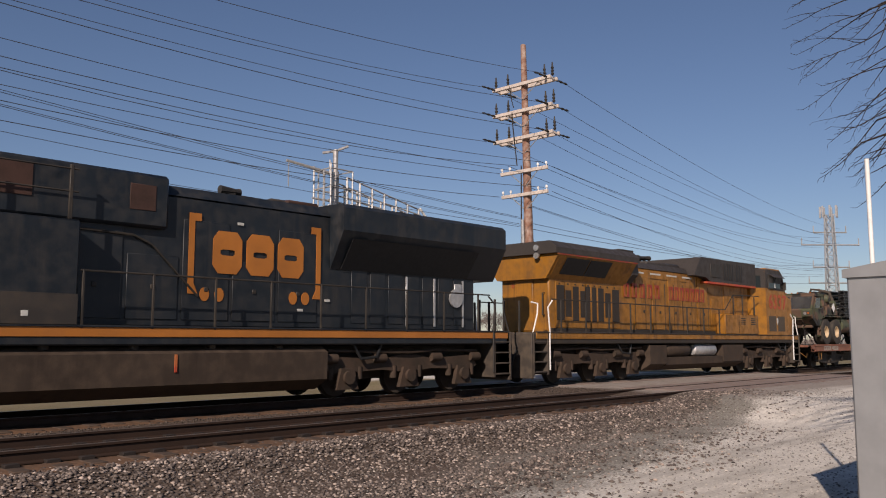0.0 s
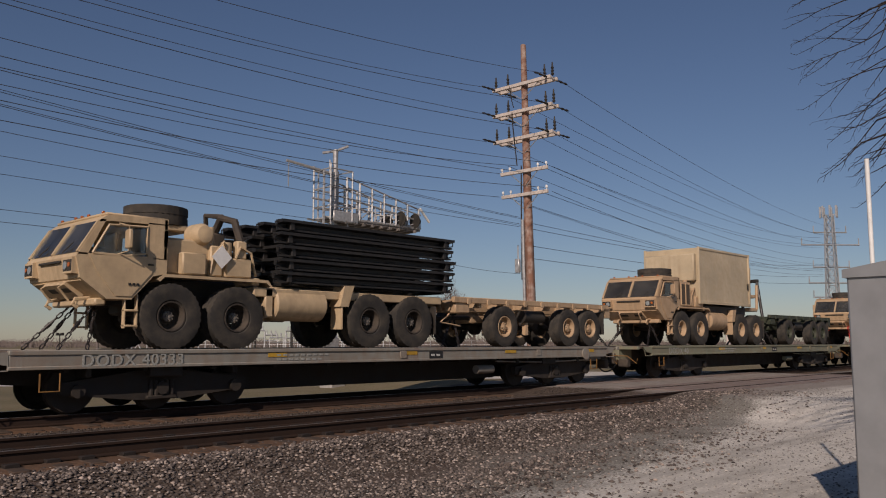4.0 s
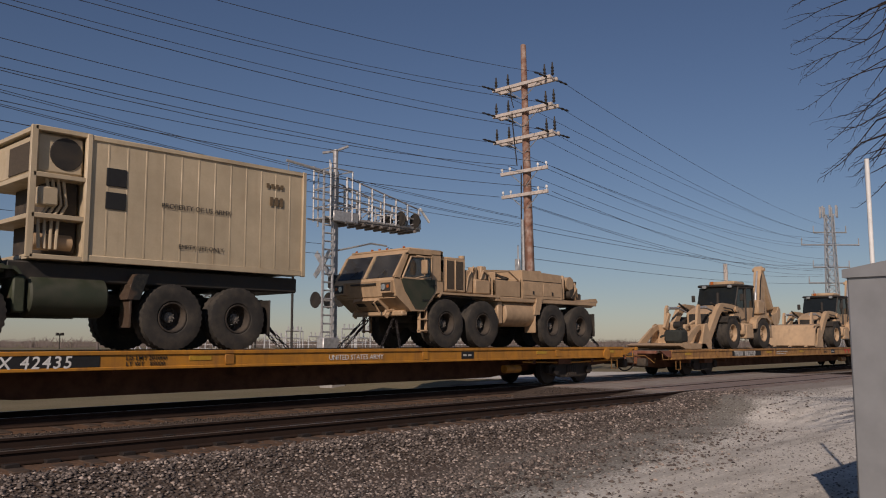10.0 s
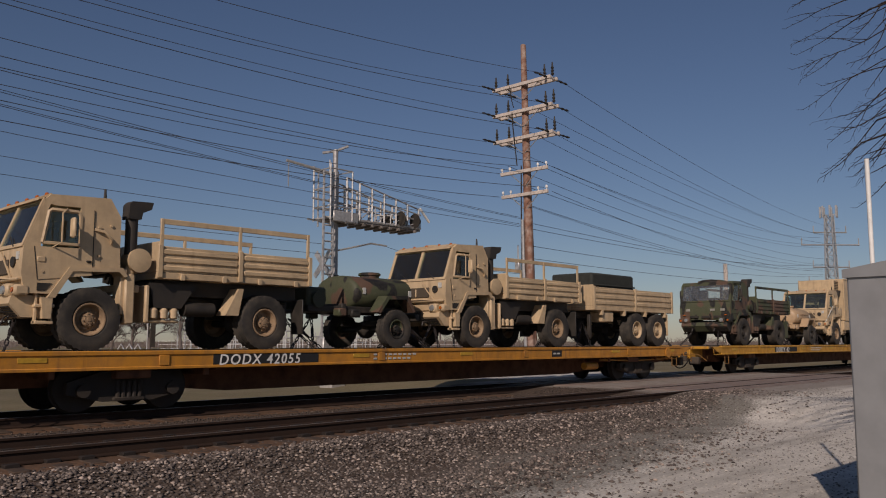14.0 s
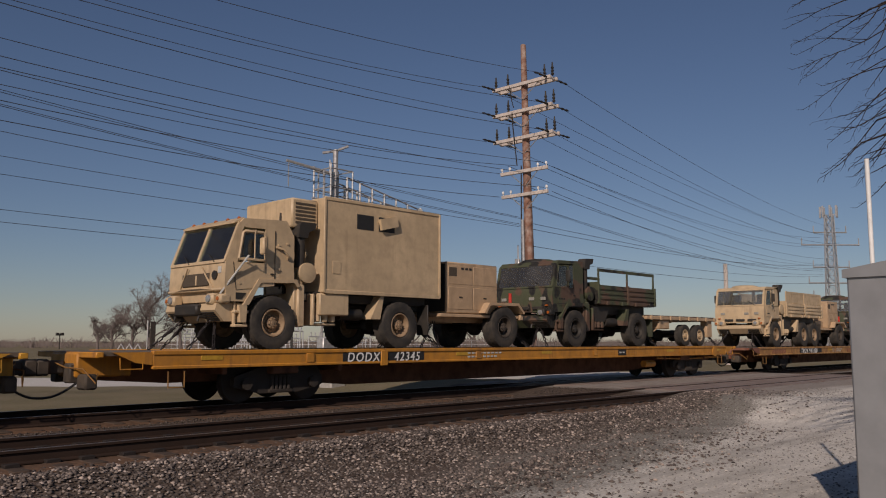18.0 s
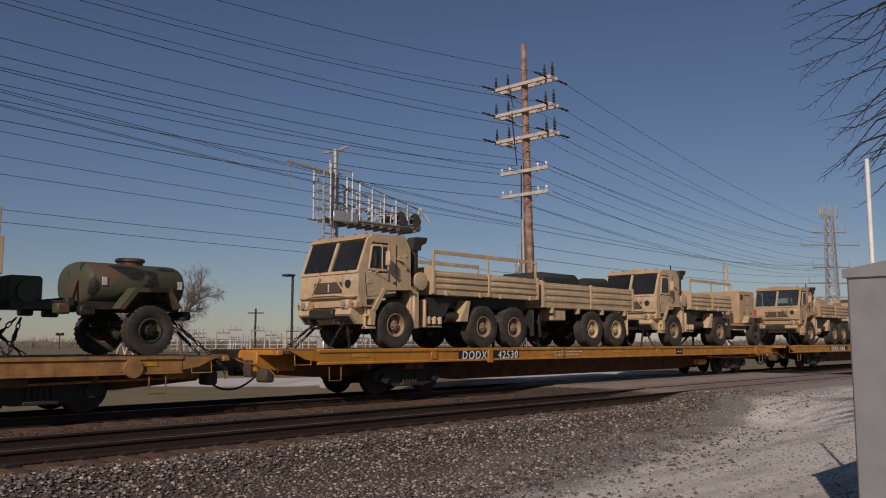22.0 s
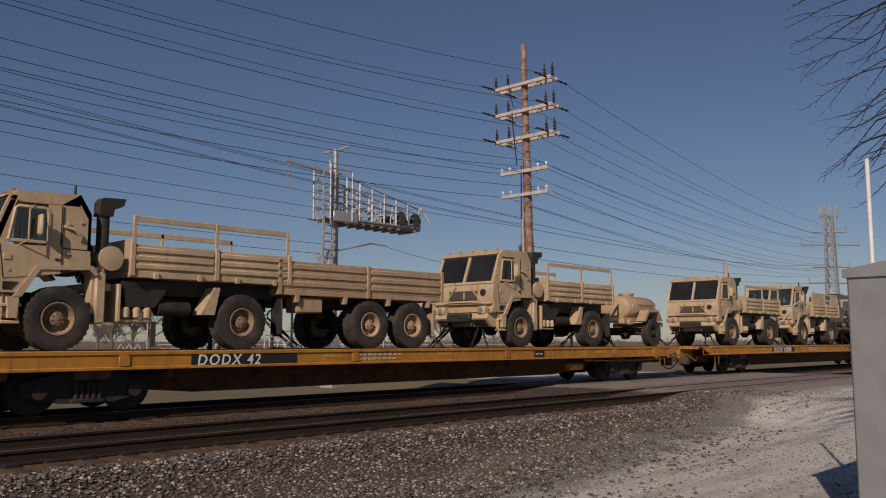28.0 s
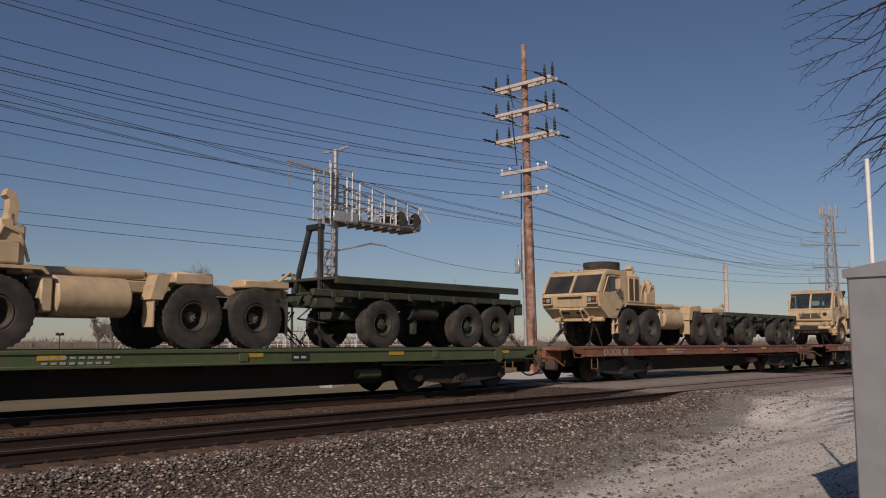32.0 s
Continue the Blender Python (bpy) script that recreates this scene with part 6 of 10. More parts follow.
    part("rear_tool_box", B(2.85, 3.55, -1.1, -0.5, 1.55, 2.2, 0.06), c, t)
    part("step_box", B(1.42, 2.2, -1.12, -0.7, 0.45, 1.05, 0.05), c, t)
    part("beacon", Mesh().cyl((1.2, 0.3, 2.86), (1.2, 0.3, 3.0), 0.07, 10), ORANGE_LENS, cab)
    chains(t, -0.6, 4.0, 0.7)
    return t


# ---- railway cars ----
def rail_wheel_data():
    m = Mesh().lathe([(-0.07, 0.1), (-0.07, 0.36), (-0.07, 0.42), (0.05, 0.425), (0.05, 0.45), (0.07, 0.45), (0.075, 0.36), (0.02, 0.3), (0.02, 0.1)], (0, 0, 0), 28)
    return m.data("wheel", BOGIE)


RAILWHEEL = rail_wheel_data()


def bogie(parent, xs, mat=None):
    mat = mat or BOGIE
    c = sum(xs) / len(xs)
    g = Mesh()
    for s in (-1, 1):
        y = s * 1.0
        g.prism([(xs[0] - 0.3, 0.38), (xs[0] - 0.28, 0.6), (c - 0.55, 0.78), (c + 0.55, 0.78), (xs[-1] + 0.28, 0.6), (xs[-1] + 0.3, 0.38), (c + 0.5, 0.22), (c - 0.5, 0.22)], y - 0.07, y + 0.07)
        for x in xs:
            g.cyl((x, y - s * 0.1, 0.44), (x, y + s * 0.16, 0.44), 0.13, 12)
        for k in range(-2, 3):
            g.cyl((c + k * 0.11, y + s * 0.08, 0.3), (c + k * 0.11, y + s * 0.08, 0.6), 0.05, 8)
        g.box(c - 0.32, c + 0.32, y, y + s * 0.14, 0.22, 0.3, 0.02)
    g.box(c - 0.25, c + 0.25, -1.05, 1.05, 0.5, 0.78, 0.03)
    b = part("rail_truck", g, mat, parent, "dark cast-steel rail truck with springs")
    for x in xs:
        for s in (-1, 1):
            w = part("rail_wheel", RAILWHEEL, BOGIE, b)
            w.matrix_basis = pose(x, s * 0.755, 0.48, 0, 0, 0 if s < 0 else 180) @ Matrix.Scale(1.065, 4)
    return b


def coupler(parent, x, d, z=0.86, reach=0.5):
    """The coupler and hose at one end; d: +1 where it points to +x."""
    m = Mesh().box(x, x + d * reach, -0.12, 0.12, z - 0.13, z + 0.13, 0.03).box(x + d * (reach - 0.2), x + d * (reach + 0.08), -0.22, 0.16, z - 0.16, z + 0.16, 0.05)
    part("coupler", m, GRIME, parent)
    pts = []
    for k in range(9):
        u = k / 8
        pts.append((x + d * (-0.3 + 0.9 * u), -0.5 + 0.06 * u, z - 0.12 - 0.42 * math.sin(math.pi * 0.5 * min(1.0, u * 1.15)) - 0.02 * u))
    part("brake_hose", Mesh().tube(pts, 0.024, 7), HOSE, parent)
    part("cut_lever", Mesh().tube([(x - d * 0.12, -1.32, z - 0.1), (x - d * 0.1, -1.3, z - 0.28), (x + d * 0.02, -1.0, z - 0.02), (x + d * 0.06, -0.3, z), (x + d * 0.2, -0.1, z + 0.1)], 0.015, 5), STEPRUST, parent)
    part("draft_gear", Mesh().box(x - d * 0.5, x + d * 0.06, -0.5, -0.2, z - 0.3, z + 0.08, 0.03).box(x - d * 0.4, x + d * 0.02, 0.2, 0.5, z - 0.3, z + 0.08, 0.03).box(x - d * 0.3, x - d * 0.05, -0.95, -0.55, z - 0.42, z - 0.12, 0.04), GRIME, parent)


def flatcar(pitch, deck, mat, label, marks, mark_mat=None, panel=None, mark_x=4.2, end_mat=None, long=True, extra=(), size=0.31, weights=(), split=False):
    """A flat car; x = 0 is the middle of the front coupling, pitch the distance to the next."""
    t = thing("flat_car", label, "railway flat car", "flat cars of the train")
    e0, e1 = 0.55, pitch - 0.55
    drop = 0.32 if long else 0.3
    under = SILLBROWN if long else BOGIE
    hw = 1.42
    inset = 1.15 if long else 0.95
    dk = part("deck", B(e0 + 0.1, e1 - 0.1, -hw + 0.1, hw - 0.1, deck - 0.09, deck - 0.004, 0.01), WOODDECK, t)
    for s in (-1, 1):
        sill = part("side_sill", B(e0 + inset, e1 - inset, s * hw, s * (hw - 0.09), deck - drop, deck, 0.02), mat, t)
        fl = B(e0 + inset, e1 - inset, s * (hw + 0.03), s * (hw - 0.09), deck - 0.07, deck + 0.012, 0.012).box(e0 + inset, e1 - inset, s * (hw + 0.015), s * (hw - 0.09), deck - drop - 0.03, deck - drop + 0.03, 0.01)
        part("sill_flange", fl, mat, sill)
        for i in range((9 if long else 7) if s < 0 else 0):
            x = e0 + inset + 0.9 + i * (e1 - e0 - 2 * inset - 1.8) / (8 if long else 6)
            if mark_x - 0.4 < x < mark_x + 2.9 or any(tx - 0.3 < x < tx + 2.0 for _, tx, _, _ in extra):
                continue
            if i % 2:
                part("stake_pocket", B(x - 0.11, x + 0.11, s * (hw + 0.005), s * (hw + 0.028), deck - drop + 0.04, deck - 0.075, 0.012), mat, sill)
    ctr = Mesh().prism([(e0 + 0.2, deck - 0.12), (e0 + 0.2, deck - 0.55), (e0 + 2.0, deck - 0.68), (e0 + 4.6, deck - 0.68), (e0 + (7.0 if long else 5.6), 0.28), (e1 - (7.0 if long else 5.6), 0.28), (e1 - 4.6, deck - 0.68), (e1 - 2.0, deck - 0.68), (e1 - 0.2, deck - 0.55), (e1 - 0.2, deck - 0.12)], -0.35, 0.35)
    part("centre_sill", ctr, under, t, "deep dark centre sill under the deck", 0)
    ctr = Mesh()
    for i in range(12):
        x = e0 + 2 + i * (e1 - e0 - 4) / 11
        ctr.box(x - 0.05, x + 0.05, -1.3, 1.3, deck - 0.4, deck - 0.12, 0.01)
    for x in (e0 + (4.4 if long else 3.98), e1 - (4.4 if long else 3.98)):
        ctr.box(x - 0.35, x + 0.35, -1.3, 1.3, deck - 0.52, deck - 0.1, 0.02).box(x + 1.5, x + 1.62, -1.3, 1.3, deck - 0.5, deck - 0.1, 0.02).box(x - 1.62, x - 1.5, -1.3, 1.3, deck - 0.5, deck - 0.1, 0.02)
    tagged(part("underframe_rib", ctr, under, t, "", 0), "", "", "", "stuff")
    for x, d in ((e0, -1), (e1, 1)):
        ep = Mesh().box(x - d * 0.02, x - d * (inset - 0.02), -0.62, 0.62, deck - 0.5, deck - 0.03, 0.03)
        ep.box(x - d * 0.05, x - d * 0.2, -1.38, 1.38, deck - 0.12, deck - 0.01, 0.015)
        ep.prism([(x - d * 0.35, deck - 0.02), (x - d * inset, deck - 0.02), (x - d * inset, deck - drop + 0.05), (x - d * (inset - 0.35), deck - drop + 0.1)], -hw, -hw + 0.08)
        ep.prism([(x - d * 0.35, deck - 0.02), (x - d * inset, deck - 0.02), (x - d * inset, deck - drop + 0.05), (x - d * (inset - 0.35), deck - drop + 0.1)], hw - 0.08, hw)
        en = part("end_sill", ep, end_mat or mat, t)
        part("grab_iron", Mesh().tube([(x - d * 0.5, -1.4, deck - 0.12), (x - d * 0.5, -1.42, deck - 0.34), (x - d * 0.95, -1.42, deck - 0.34), (x - d * 0.95, -1.4, deck - 0.12)], 0.013, 5), mat, en)
        part("sill_step", Mesh().tube([(x - d * 1.5, -1.4, deck - 0.4), (x - d * 1.5, -1.4, deck - 0.72), (x - d * 1.85, -1.4, deck - 0.72), (x - d * 1.85, -1.4, deck - 0.4)], 0.017, 5), STEPRUST, en)
        coupler(t, x, d)
    if long:
        bogie(t, (e0 + 3.5, e0 + 5.3))
        bogie(t, (e1 - 4.65, e1 - 2.85))
    else:
        bogie(t, (e0 + 2.3, e0 + 3.98, e0 + 5.66))
        bogie(t, (e1 - 5.1, e1 - 3.42, e1 - 1.74))
    bp = Mesh().tube([(e1 - 6.5, -1.25, deck - drop - 0.1), (e1 - 4.2, -1.25, deck - drop - 0.16), (e1 - 1.6, -1.25, deck - drop - 0.12), (e1 - 1.2, -1.2, deck - 0.45)], 0.025, 6)
    bp.cyl((e1 - 7.2, -1.1, deck - 0.62), (e1 - 6.5, -1.1, deck - 0.62), 0.12, 12)
    part("brake_rigging", bp, mat, t)
    part("brake_wheel", Mesh().lathe([(-0.02, 0.16), (-0.02, 0.19), (0.02, 0.19), (0.02, 0.16)], (e1 - 2.2, -hw - 0.03, deck - 0.22), 18), mat, t)
    # markings on the side towards -y
    y = -hw - 0.012
    if panel:
        part("number_panel", B(mark_x - 0.12, mark_x + panel, y + 0.002, -hw + 0.01, deck - drop + 0.035, deck - 0.06, 0.002), INK, t, "black panel behind the car number")
    if split:
        part("stake_pocket", B(mark_x + 1.08, mark_x + 1.3, y - 0.03, -hw + 0.01, deck - drop - 0.08, deck - 0.03, 0.01), mat, t)
    lettering(marks, size, mark_mat or WHITE, t, mark_x, y - 0.003, deck - drop * 0.5 - size * 0.42, 0.004, shear=0.15 if panel and long else 0.0, name="car_number", spread=1.2 if long else 1.1)
    part("stencil_plate", B(e1 - 9.4, e1 - 8.9, y, -hw + 0.01, deck - 0.28, deck - 0.09, 0.002), INK, t)
    bars(2, 0.4, 0.05, DULLWHITE, t, e1 - 9.34, y - 0.004, deck - 0.21)
    if weights:
        for k, line in enumerate(weights):
            lettering(line, 0.115, mark_mat or INK, t, mark_x + (3.1 if long else 4.0), y - 0.002, deck - 0.165 - 0.11 * k, 0.001, spread=1.1)
    else:
        bars(9, 1.5, 0.045, mark_mat or DULLWHITE, t, mark_x + 4.3, y + 0.003, deck - 0.15)
        bars(8, 1.3, 0.045, mark_mat or DULLWHITE, t, mark_x + 4.3, y + 0.003, deck - 0.25)
    for i in range(7 if long else 5):
        x = e0 + 2.2 + i * (e1 - e0 - 4.4) / (6 if long else 4)
        if mark_x - 0.6 < x < mark_x + 2.9 or e1 - 10.0 < x < e1 - 8.7 or any(tx - 0.5 < x < tx + 2.0 for _, tx, _, _ in extra):
            continue
        part("reflector_strip", B(x, x + 0.5, y, -hw + 0.01, deck - drop + 0.13, deck - drop + 0.22, 0.002), YELLOW_STRIP, t)
    for (text, tx, sz, mt) in extra:
        if text == "#logo":
            lg = Mesh()
            for i in range(3):
                lg.box(tx + i * 0.5, tx + 0.38 + i * 0.5, y, -hw + 0.01, deck - 0.15, deck - 0.09, 0.002).box(tx + 0.14 + i * 0.5, tx + 0.24 + i * 0.5, y, -hw + 0.01, deck - 0.28, deck - 0.15, 0.002)
            part("logo_mark", lg, mt, t)
        elif text == "#bars":
            bars(14 if mt is CARRED else 7, 1.7, min(sz, 0.2), mt, t, tx, y + 0.003, deck - 0.28, 0.55 if mt is CARRED else 0.4)
        else:
            lettering(text, sz * 0.85, mt, t, tx, y - 0.003, deck - 0.24)
    return t


SILLBROWN = paint("sooty_brown_sill", (0.15, 0.062, 0.03), 0.85, dirt=(0.05, 0.03, 0.02), dirty=0.7)
YELLOW_STRIP = plain("yellow_reflector", (0.5, 0.29, 0.03), 0.5, bump=0)
CARMARK = plain("worn_white_numbers", (0.36, 0.36, 0.32), 0.8, var=0.35, scale=25)
STEPRUST = paint("rusty_yellow_step", (0.24, 0.12, 0.03), 0.8, dirt=(0.07, 0.04, 0.025), dirty=0.6)
TTX = paint("worn_trailer_train_yellow", (0.42, 0.215, 0.065), 0.7, dirt=(0.17, 0.095, 0.055), dirty=0.85, streak=0.95, streak_col=(0.13, 0.06, 0.035))
DOD = paint("orange_yellow_car_paint", (0.52, 0.225, 0.025), 0.55, dirt=(0.26, 0.125, 0.04), dirty=0.55, streak=0.7, streak_col=(0.16, 0.075, 0.035))
DODY = paint("bright_yellow_car_paint", (0.54, 0.27, 0.025), 0.55, dirt=(0.28, 0.145, 0.045), dirty=0.5, streak=0.65, streak_col=(0.17, 0.085, 0.035))
CARRED = paint("rusty_red_car_paint", (0.2, 0.075, 0.045), 0.7, dirt=(0.3, 0.18, 0.12), dirty=0.5, streak=0.6, streak_col=(0.09, 0.04, 0.03))
CARGREEN = paint("green_car_paint", (0.07, 0.108, 0.042), 0.65, dirt=(0.13, 0.115, 0.07), dirty=0.55, streak=0.6, streak_col=(0.15, 0.08, 0.04))
CAROLIVE = paint("faded_olive_car_paint", (0.2, 0.205, 0.14), 0.65, dirt=(0.26, 0.2, 0.13), dirty=0.5, streak=0.5, streak_col=(0.2, 0.1, 0.05))
CARGREY = paint("faded_grey_car_paint", (0.27, 0.255, 0.215), 0.65, dirt=(0.22, 0.14, 0.09), dirty=0.5, streak=0.5, streak_col=(0.2, 0.1, 0.06))
CARPALE = paint("pale_grey_car_paint", (0.55, 0.55, 0.53), 0.55, dirt=(0.35, 0.31, 0.26), dirty=0.4, streak=0.4, streak_col=(0.25, 0.15, 0.1))


# ---- locomotives ----
LOCO_YELLOW = paint("grimy_locomotive_yellow", (0.32, 0.138, 0.016), 0.5, dirt=(0.13, 0.066, 0.02), dirty=0.7, streak=0.95, streak_col=(0.09, 0.045, 0.02))
LOCO_GREY = paint("locomotive_roof_grey", (0.046, 0.039, 0.034), 0.65, dirt=(0.04, 0.034, 0.03), dirty=0.7)
LOCO_BLUE = paint("dark_blue_locomotive_paint", (0.012, 0.0165, 0.0215), 0.5, dirt=(0.05, 0.048, 0.045), dirty=0.45, streak=0.25, streak_col=(0.06, 0.05, 0.04))
LOCO_ORANGE = paint("faded_orange_lettering", (0.42, 0.15, 0.025), 0.5, dirt=(0.3, 0.12, 0.03), dirty=0.4)
DULL_RED = paint("faded_red_lettering", (0.4, 0.045, 0.025), 0.6, dirt=(0.4, 0.2, 0.05), dirty=0.6)
LETTERRED = paint("worn_dark_red_lettering", (0.27, 0.03, 0.02), 0.65, dirt=(0.3, 0.15, 0.03), dirty=0.7)
LOCO_DUST = paint("dusty_lower_panel", (0.04, 0.035, 0.03), 0.7, dirt=(0.07, 0.055, 0.042), dirty=0.6)
LOCO_RUST = paint("rusty_screen", (0.06, 0.03, 0.022), 0.85, dirt=(0.03, 0.02, 0.016), dirty=0.6)
TRUCKDUST = paint("brown_dusty_truck_frame", (0.066, 0.045, 0.032), 0.85, dirt=(0.03, 0.026, 0.02), dirty=0.7, spec=0.2)
TANKGRIME = paint("dusty_tank_steel", (0.052, 0.038, 0.028), 0.8, dirt=(0.095, 0.068, 0.048), dirty=0.7, streak=0.5, streak_col=(0.025, 0.018, 0.014), spec=0.2)


def locomotive(scheme):
    up = scheme == "up"
    L = 22.1
    t = thing("locomotive", "grimy yellow and grey diesel locomotive, cab trailing" if up else "dark blue diesel locomotive with orange emblem", "locomotive", "locomotives of the train")
    body, roof = (LOCO_YELLOW, LOCO_GREY) if up else (LOCO_BLUE, LOCO_BLUE)

    def P(name, m, mat, parent=t, label="", smooth=40):
        if not up:
            m.v = [(L - x, y, z) for x, y, z in m.v]
        return part(name, m, mat, parent, label, smooth)

    fr = P("underframe", B(0.7, 21.4, -1.45, 1.45, 1.28, 1.62, 0.03), BOGIE if up else LOCO_BLUE)
    for s in (-1, 1):
        s > 0 or P("sill_stripe", B(0.7, 21.4, s * 1.45, s * 1.475, 1.44, 1.63, 0.01), LOCO_YELLOW if up else LOCO_ORANGE, fr)
        s > 0 or P("sill_lip", B(0.7, 21.4, s * 1.43, s * 1.5, 1.62, 1.66, 0.01), BOGIE if up else LOCO_BLUE, fr)
    P("underbody", B(1.6, 20.4, -0.62, 0.62, 0.42, 1.28, 0.04), BOGIE, t, "dark motors and gear between the wheels")
    # long hood
    hz = 4.05 if up else 4.38
    wz = 0.0 if up else 0.16
    hood = P("long_hood", B(2.05 if up else 1.6, 17.0, -0.98, 0.98, 1.64, 4.05 if up else 4.38, 0.05), body)
    P("hood_roof", Mesh().prism([(-1.0, hz - 0.01), (-0.8, hz + 0.22), (0.8, hz + 0.22), (1.0, hz - 0.01)], 6.6, 17.0, "x"), roof, hood)
    end = P("radiator_cab", Mesh().prism([(-1.0, 3.1 + 0.25 * up), (-1.5, 3.85 + wz + 0.24 * up), (-1.5, 4.3 + 1.6 * wz), (-1.25 - 0.8 * wz, 4.5 + wz), (1.25, 4.5 + wz), (1.5, 4.3 + 1.6 * wz), (1.5, 3.85 + wz + 0.24 * up), (1.0, 3.1 + 0.25 * up)], 1.85 if up else 0.8, 6.6 if up else 6.9, "x"), body, hood, "overhanging radiator housing", 25)
    if up:
        P("radiator_roof", Mesh().prism([(-1.52, 4.13), (-1.52, 4.31), (-1.26, 4.53), (1.26, 4.53), (1.52, 4.31), (1.52, 4.13)], 1.72, 6.75, "x"), roof, end, "dark grey radiator roof slab", 25)
        P("radiator_band", B(1.8, 6.66, -1.512, -1.49, 4.08, 4.135, 0.004), LETTERRED, end, "dull red band under the roof slab")
    for s in (-1, 1):
        # intake face in ink black: the shade under the wing is in its colour
        if not up:
            P("radiator_intake", Mesh().prism([(s * 1.03, 3.12), (s * 1.5, 3.82), (s * 1.51, 3.82), (s * 1.04, 3.11)], 2.0, 6.6, "x"), INK, end)
        for i in range(0 if up or s > 0 else 7):
            x = 2.0 + i * 0.62
            P("hood_door", B(x, x + 0.5, s * 0.98, s * 1.0, 1.8, 3.2, 0.012), body, hood)
        if s > 0:
            continue
        for i in range(8):
            x = 7.3 + i * 1.2
            P("hood_door", B(x, x + 1.1, s * 0.98, s * 1.005, 1.8, 3.1 if i % 2 else 3.9, 0.012), body, hood)
            P("door_latch", B(x + 0.5, x + 0.6, s * 1.0, s * 1.03, 2.4, 2.5), BLACK, hood)
    if up:
        for xa, xb in ((2.4, 3.7), (3.76, 5.05)):
            P("radiator_intake", Mesh().prism([(-1.13, 3.52), (-1.46, 4.02), (-1.475, 4.01), (-1.145, 3.51)], xa, xb, "x"), INK, end, "black intake opening")
        P("intake_panel", Mesh().prism([(-1.1, 3.47), (-1.46, 4.02), (-1.468, 4.01), (-1.11, 3.46)], 1.95, 2.3, "x"), body, end)
        for xa, xb, za, zb in ((2.42, 2.84, 2.04, 3.17), (2.9, 3.24, 2.16, 3.02), (3.32, 3.66, 2.03, 3.16), (3.76, 4.04, 2.15, 3.03), (4.07, 4.34, 2.01, 3.19), (4.45, 4.72, 2.02, 3.18), (4.83, 5.17, 2.03, 3.17), (5.26, 5.61, 2.17, 3.02), (5.71, 6.17, 2.02, 3.16)):
            P("hood_door", B(xa - 0.05, xb + 0.05, -1.0, -0.98, 1.8, 3.28, 0.012), body, hood)
            P("door_screen", B(xa, xb, -1.008, -1.0, za, zb, 0.004), BOGIE, hood, "sooty screened hood door")
            P("door_latch", B(xa + 0.1, xa + 0.17, -1.03, -1.0, 3.2, 3.25), BLACK, hood)
        # this dark wedge is added to draw the shadow of the radiator's end
        P("end_shade_box", Mesh().prism([(-1.0, 3.42), (-1.3, 3.72), (-1.3, 4.1), (-1.0, 4.1)], 6.6, 7.0, "x"), roof, hood, "dark wedge standing in for the shadow at the radiator's end")
        # one dark strip paints both the hood's dirt and the shade there
        P("walkway_dark_strip", B(2.1, 13.6, -1.02, -0.985, 1.66, 1.78, 0.004), BOGIE, hood, "dark strip of grime and shade along the walkway")
    P("end_lamp", Mesh().cyl((1.25 + 0.42 * up, -0.75, 4.2 + 0.12 * up), (1.32 + 0.42 * up, -0.75, 4.2 + 0.12 * up), 0.1, 12).cyl((1.25 + 0.42 * up, -0.75, 3.95 + 0.12 * up), (1.32 + 0.42 * up, -0.75, 3.95 + 0.12 * up), 0.1, 12), LAMPGLASS, hood)
    P("end_door", B(1.57 + 0.45 * up, 1.61 + 0.45 * up, -0.35, 0.35, 1.7, 3.6, 0.02), body, hood)
    P("end_grab", Mesh().tube([(1.55 + 0.48 * up, -0.8, 2.2), (1.48 + 0.45 * up, -0.8, 2.2), (1.48 + 0.45 * up, -0.8, 2.9), (1.55 + 0.48 * up, -0.8, 2.9)], 0.02, 5), BLACK, hood)
    P("exhaust_stack", B(7.4 - 0.33 * up, 8.3 - 0.33 * up, -0.5, 0.5, hz + 0.2, hz + (0.66 if up else 0.34), 0.05), BOGIE, hood)
    if up:
        P("stack_rim", B(7.03, 8.01, -0.54, 0.54, hz + 0.62, hz + 0.69, 0.01), BOGIE, hood)
    hn = Mesh().box(9.25, 9.55, -0.3, 0.3, hz + 0.2, hz + 0.42, 0.02)
    for k in (-1, 0, 1):
        hn.cyl((9.15 + k * 0.05, k * 0.2, hz + 0.55), (9.75, k * 0.2, hz + 0.55), 0.04, 8, 0.1).cyl((9.2, k * 0.2 - 0.05, hz + 0.52), (8.75, k * 0.2 - 0.05, hz + 0.52), 0.04, 8, 0.1)
    if up:
        P("air_horn", hn, BLACK, hood, "black multi-chime air horn")
    else:
        P("roof_dome", Mesh().lathe([(0, 0.3), (0.12, 0.28), (0.18, 0.1)], (11.0, 0, hz + 0.2), 16, "z"), BLACK, hood)
    if up:
        P("equipment_box", Mesh().prism([(11.3, 3.98), (11.9, 4.74), (17.15, 4.78), (17.15, 3.78), (12.75, 3.78), (12.3, 3.95)], -1.3, 1.3), roof, hood, "", 25)
        for k in range(3):
            P("roof_seam", B(13.0 + k * 1.35, 13.02 + k * 1.35, -1.306, -1.29, 3.7, 4.7, 0.002), BLACK, hood)
    else:
        P("equipment_box", B(11.2, 16.95, -1.12, 1.12, 3.62, 4.72, 0.06), roof, hood)
        cb = P("inverter_cabinet", B(13.15, 17.0, -1.5, -0.98, 1.66, 3.58, 0.03), LOCO_BLUE, t, "wide dark blue cabinet behind the cab")
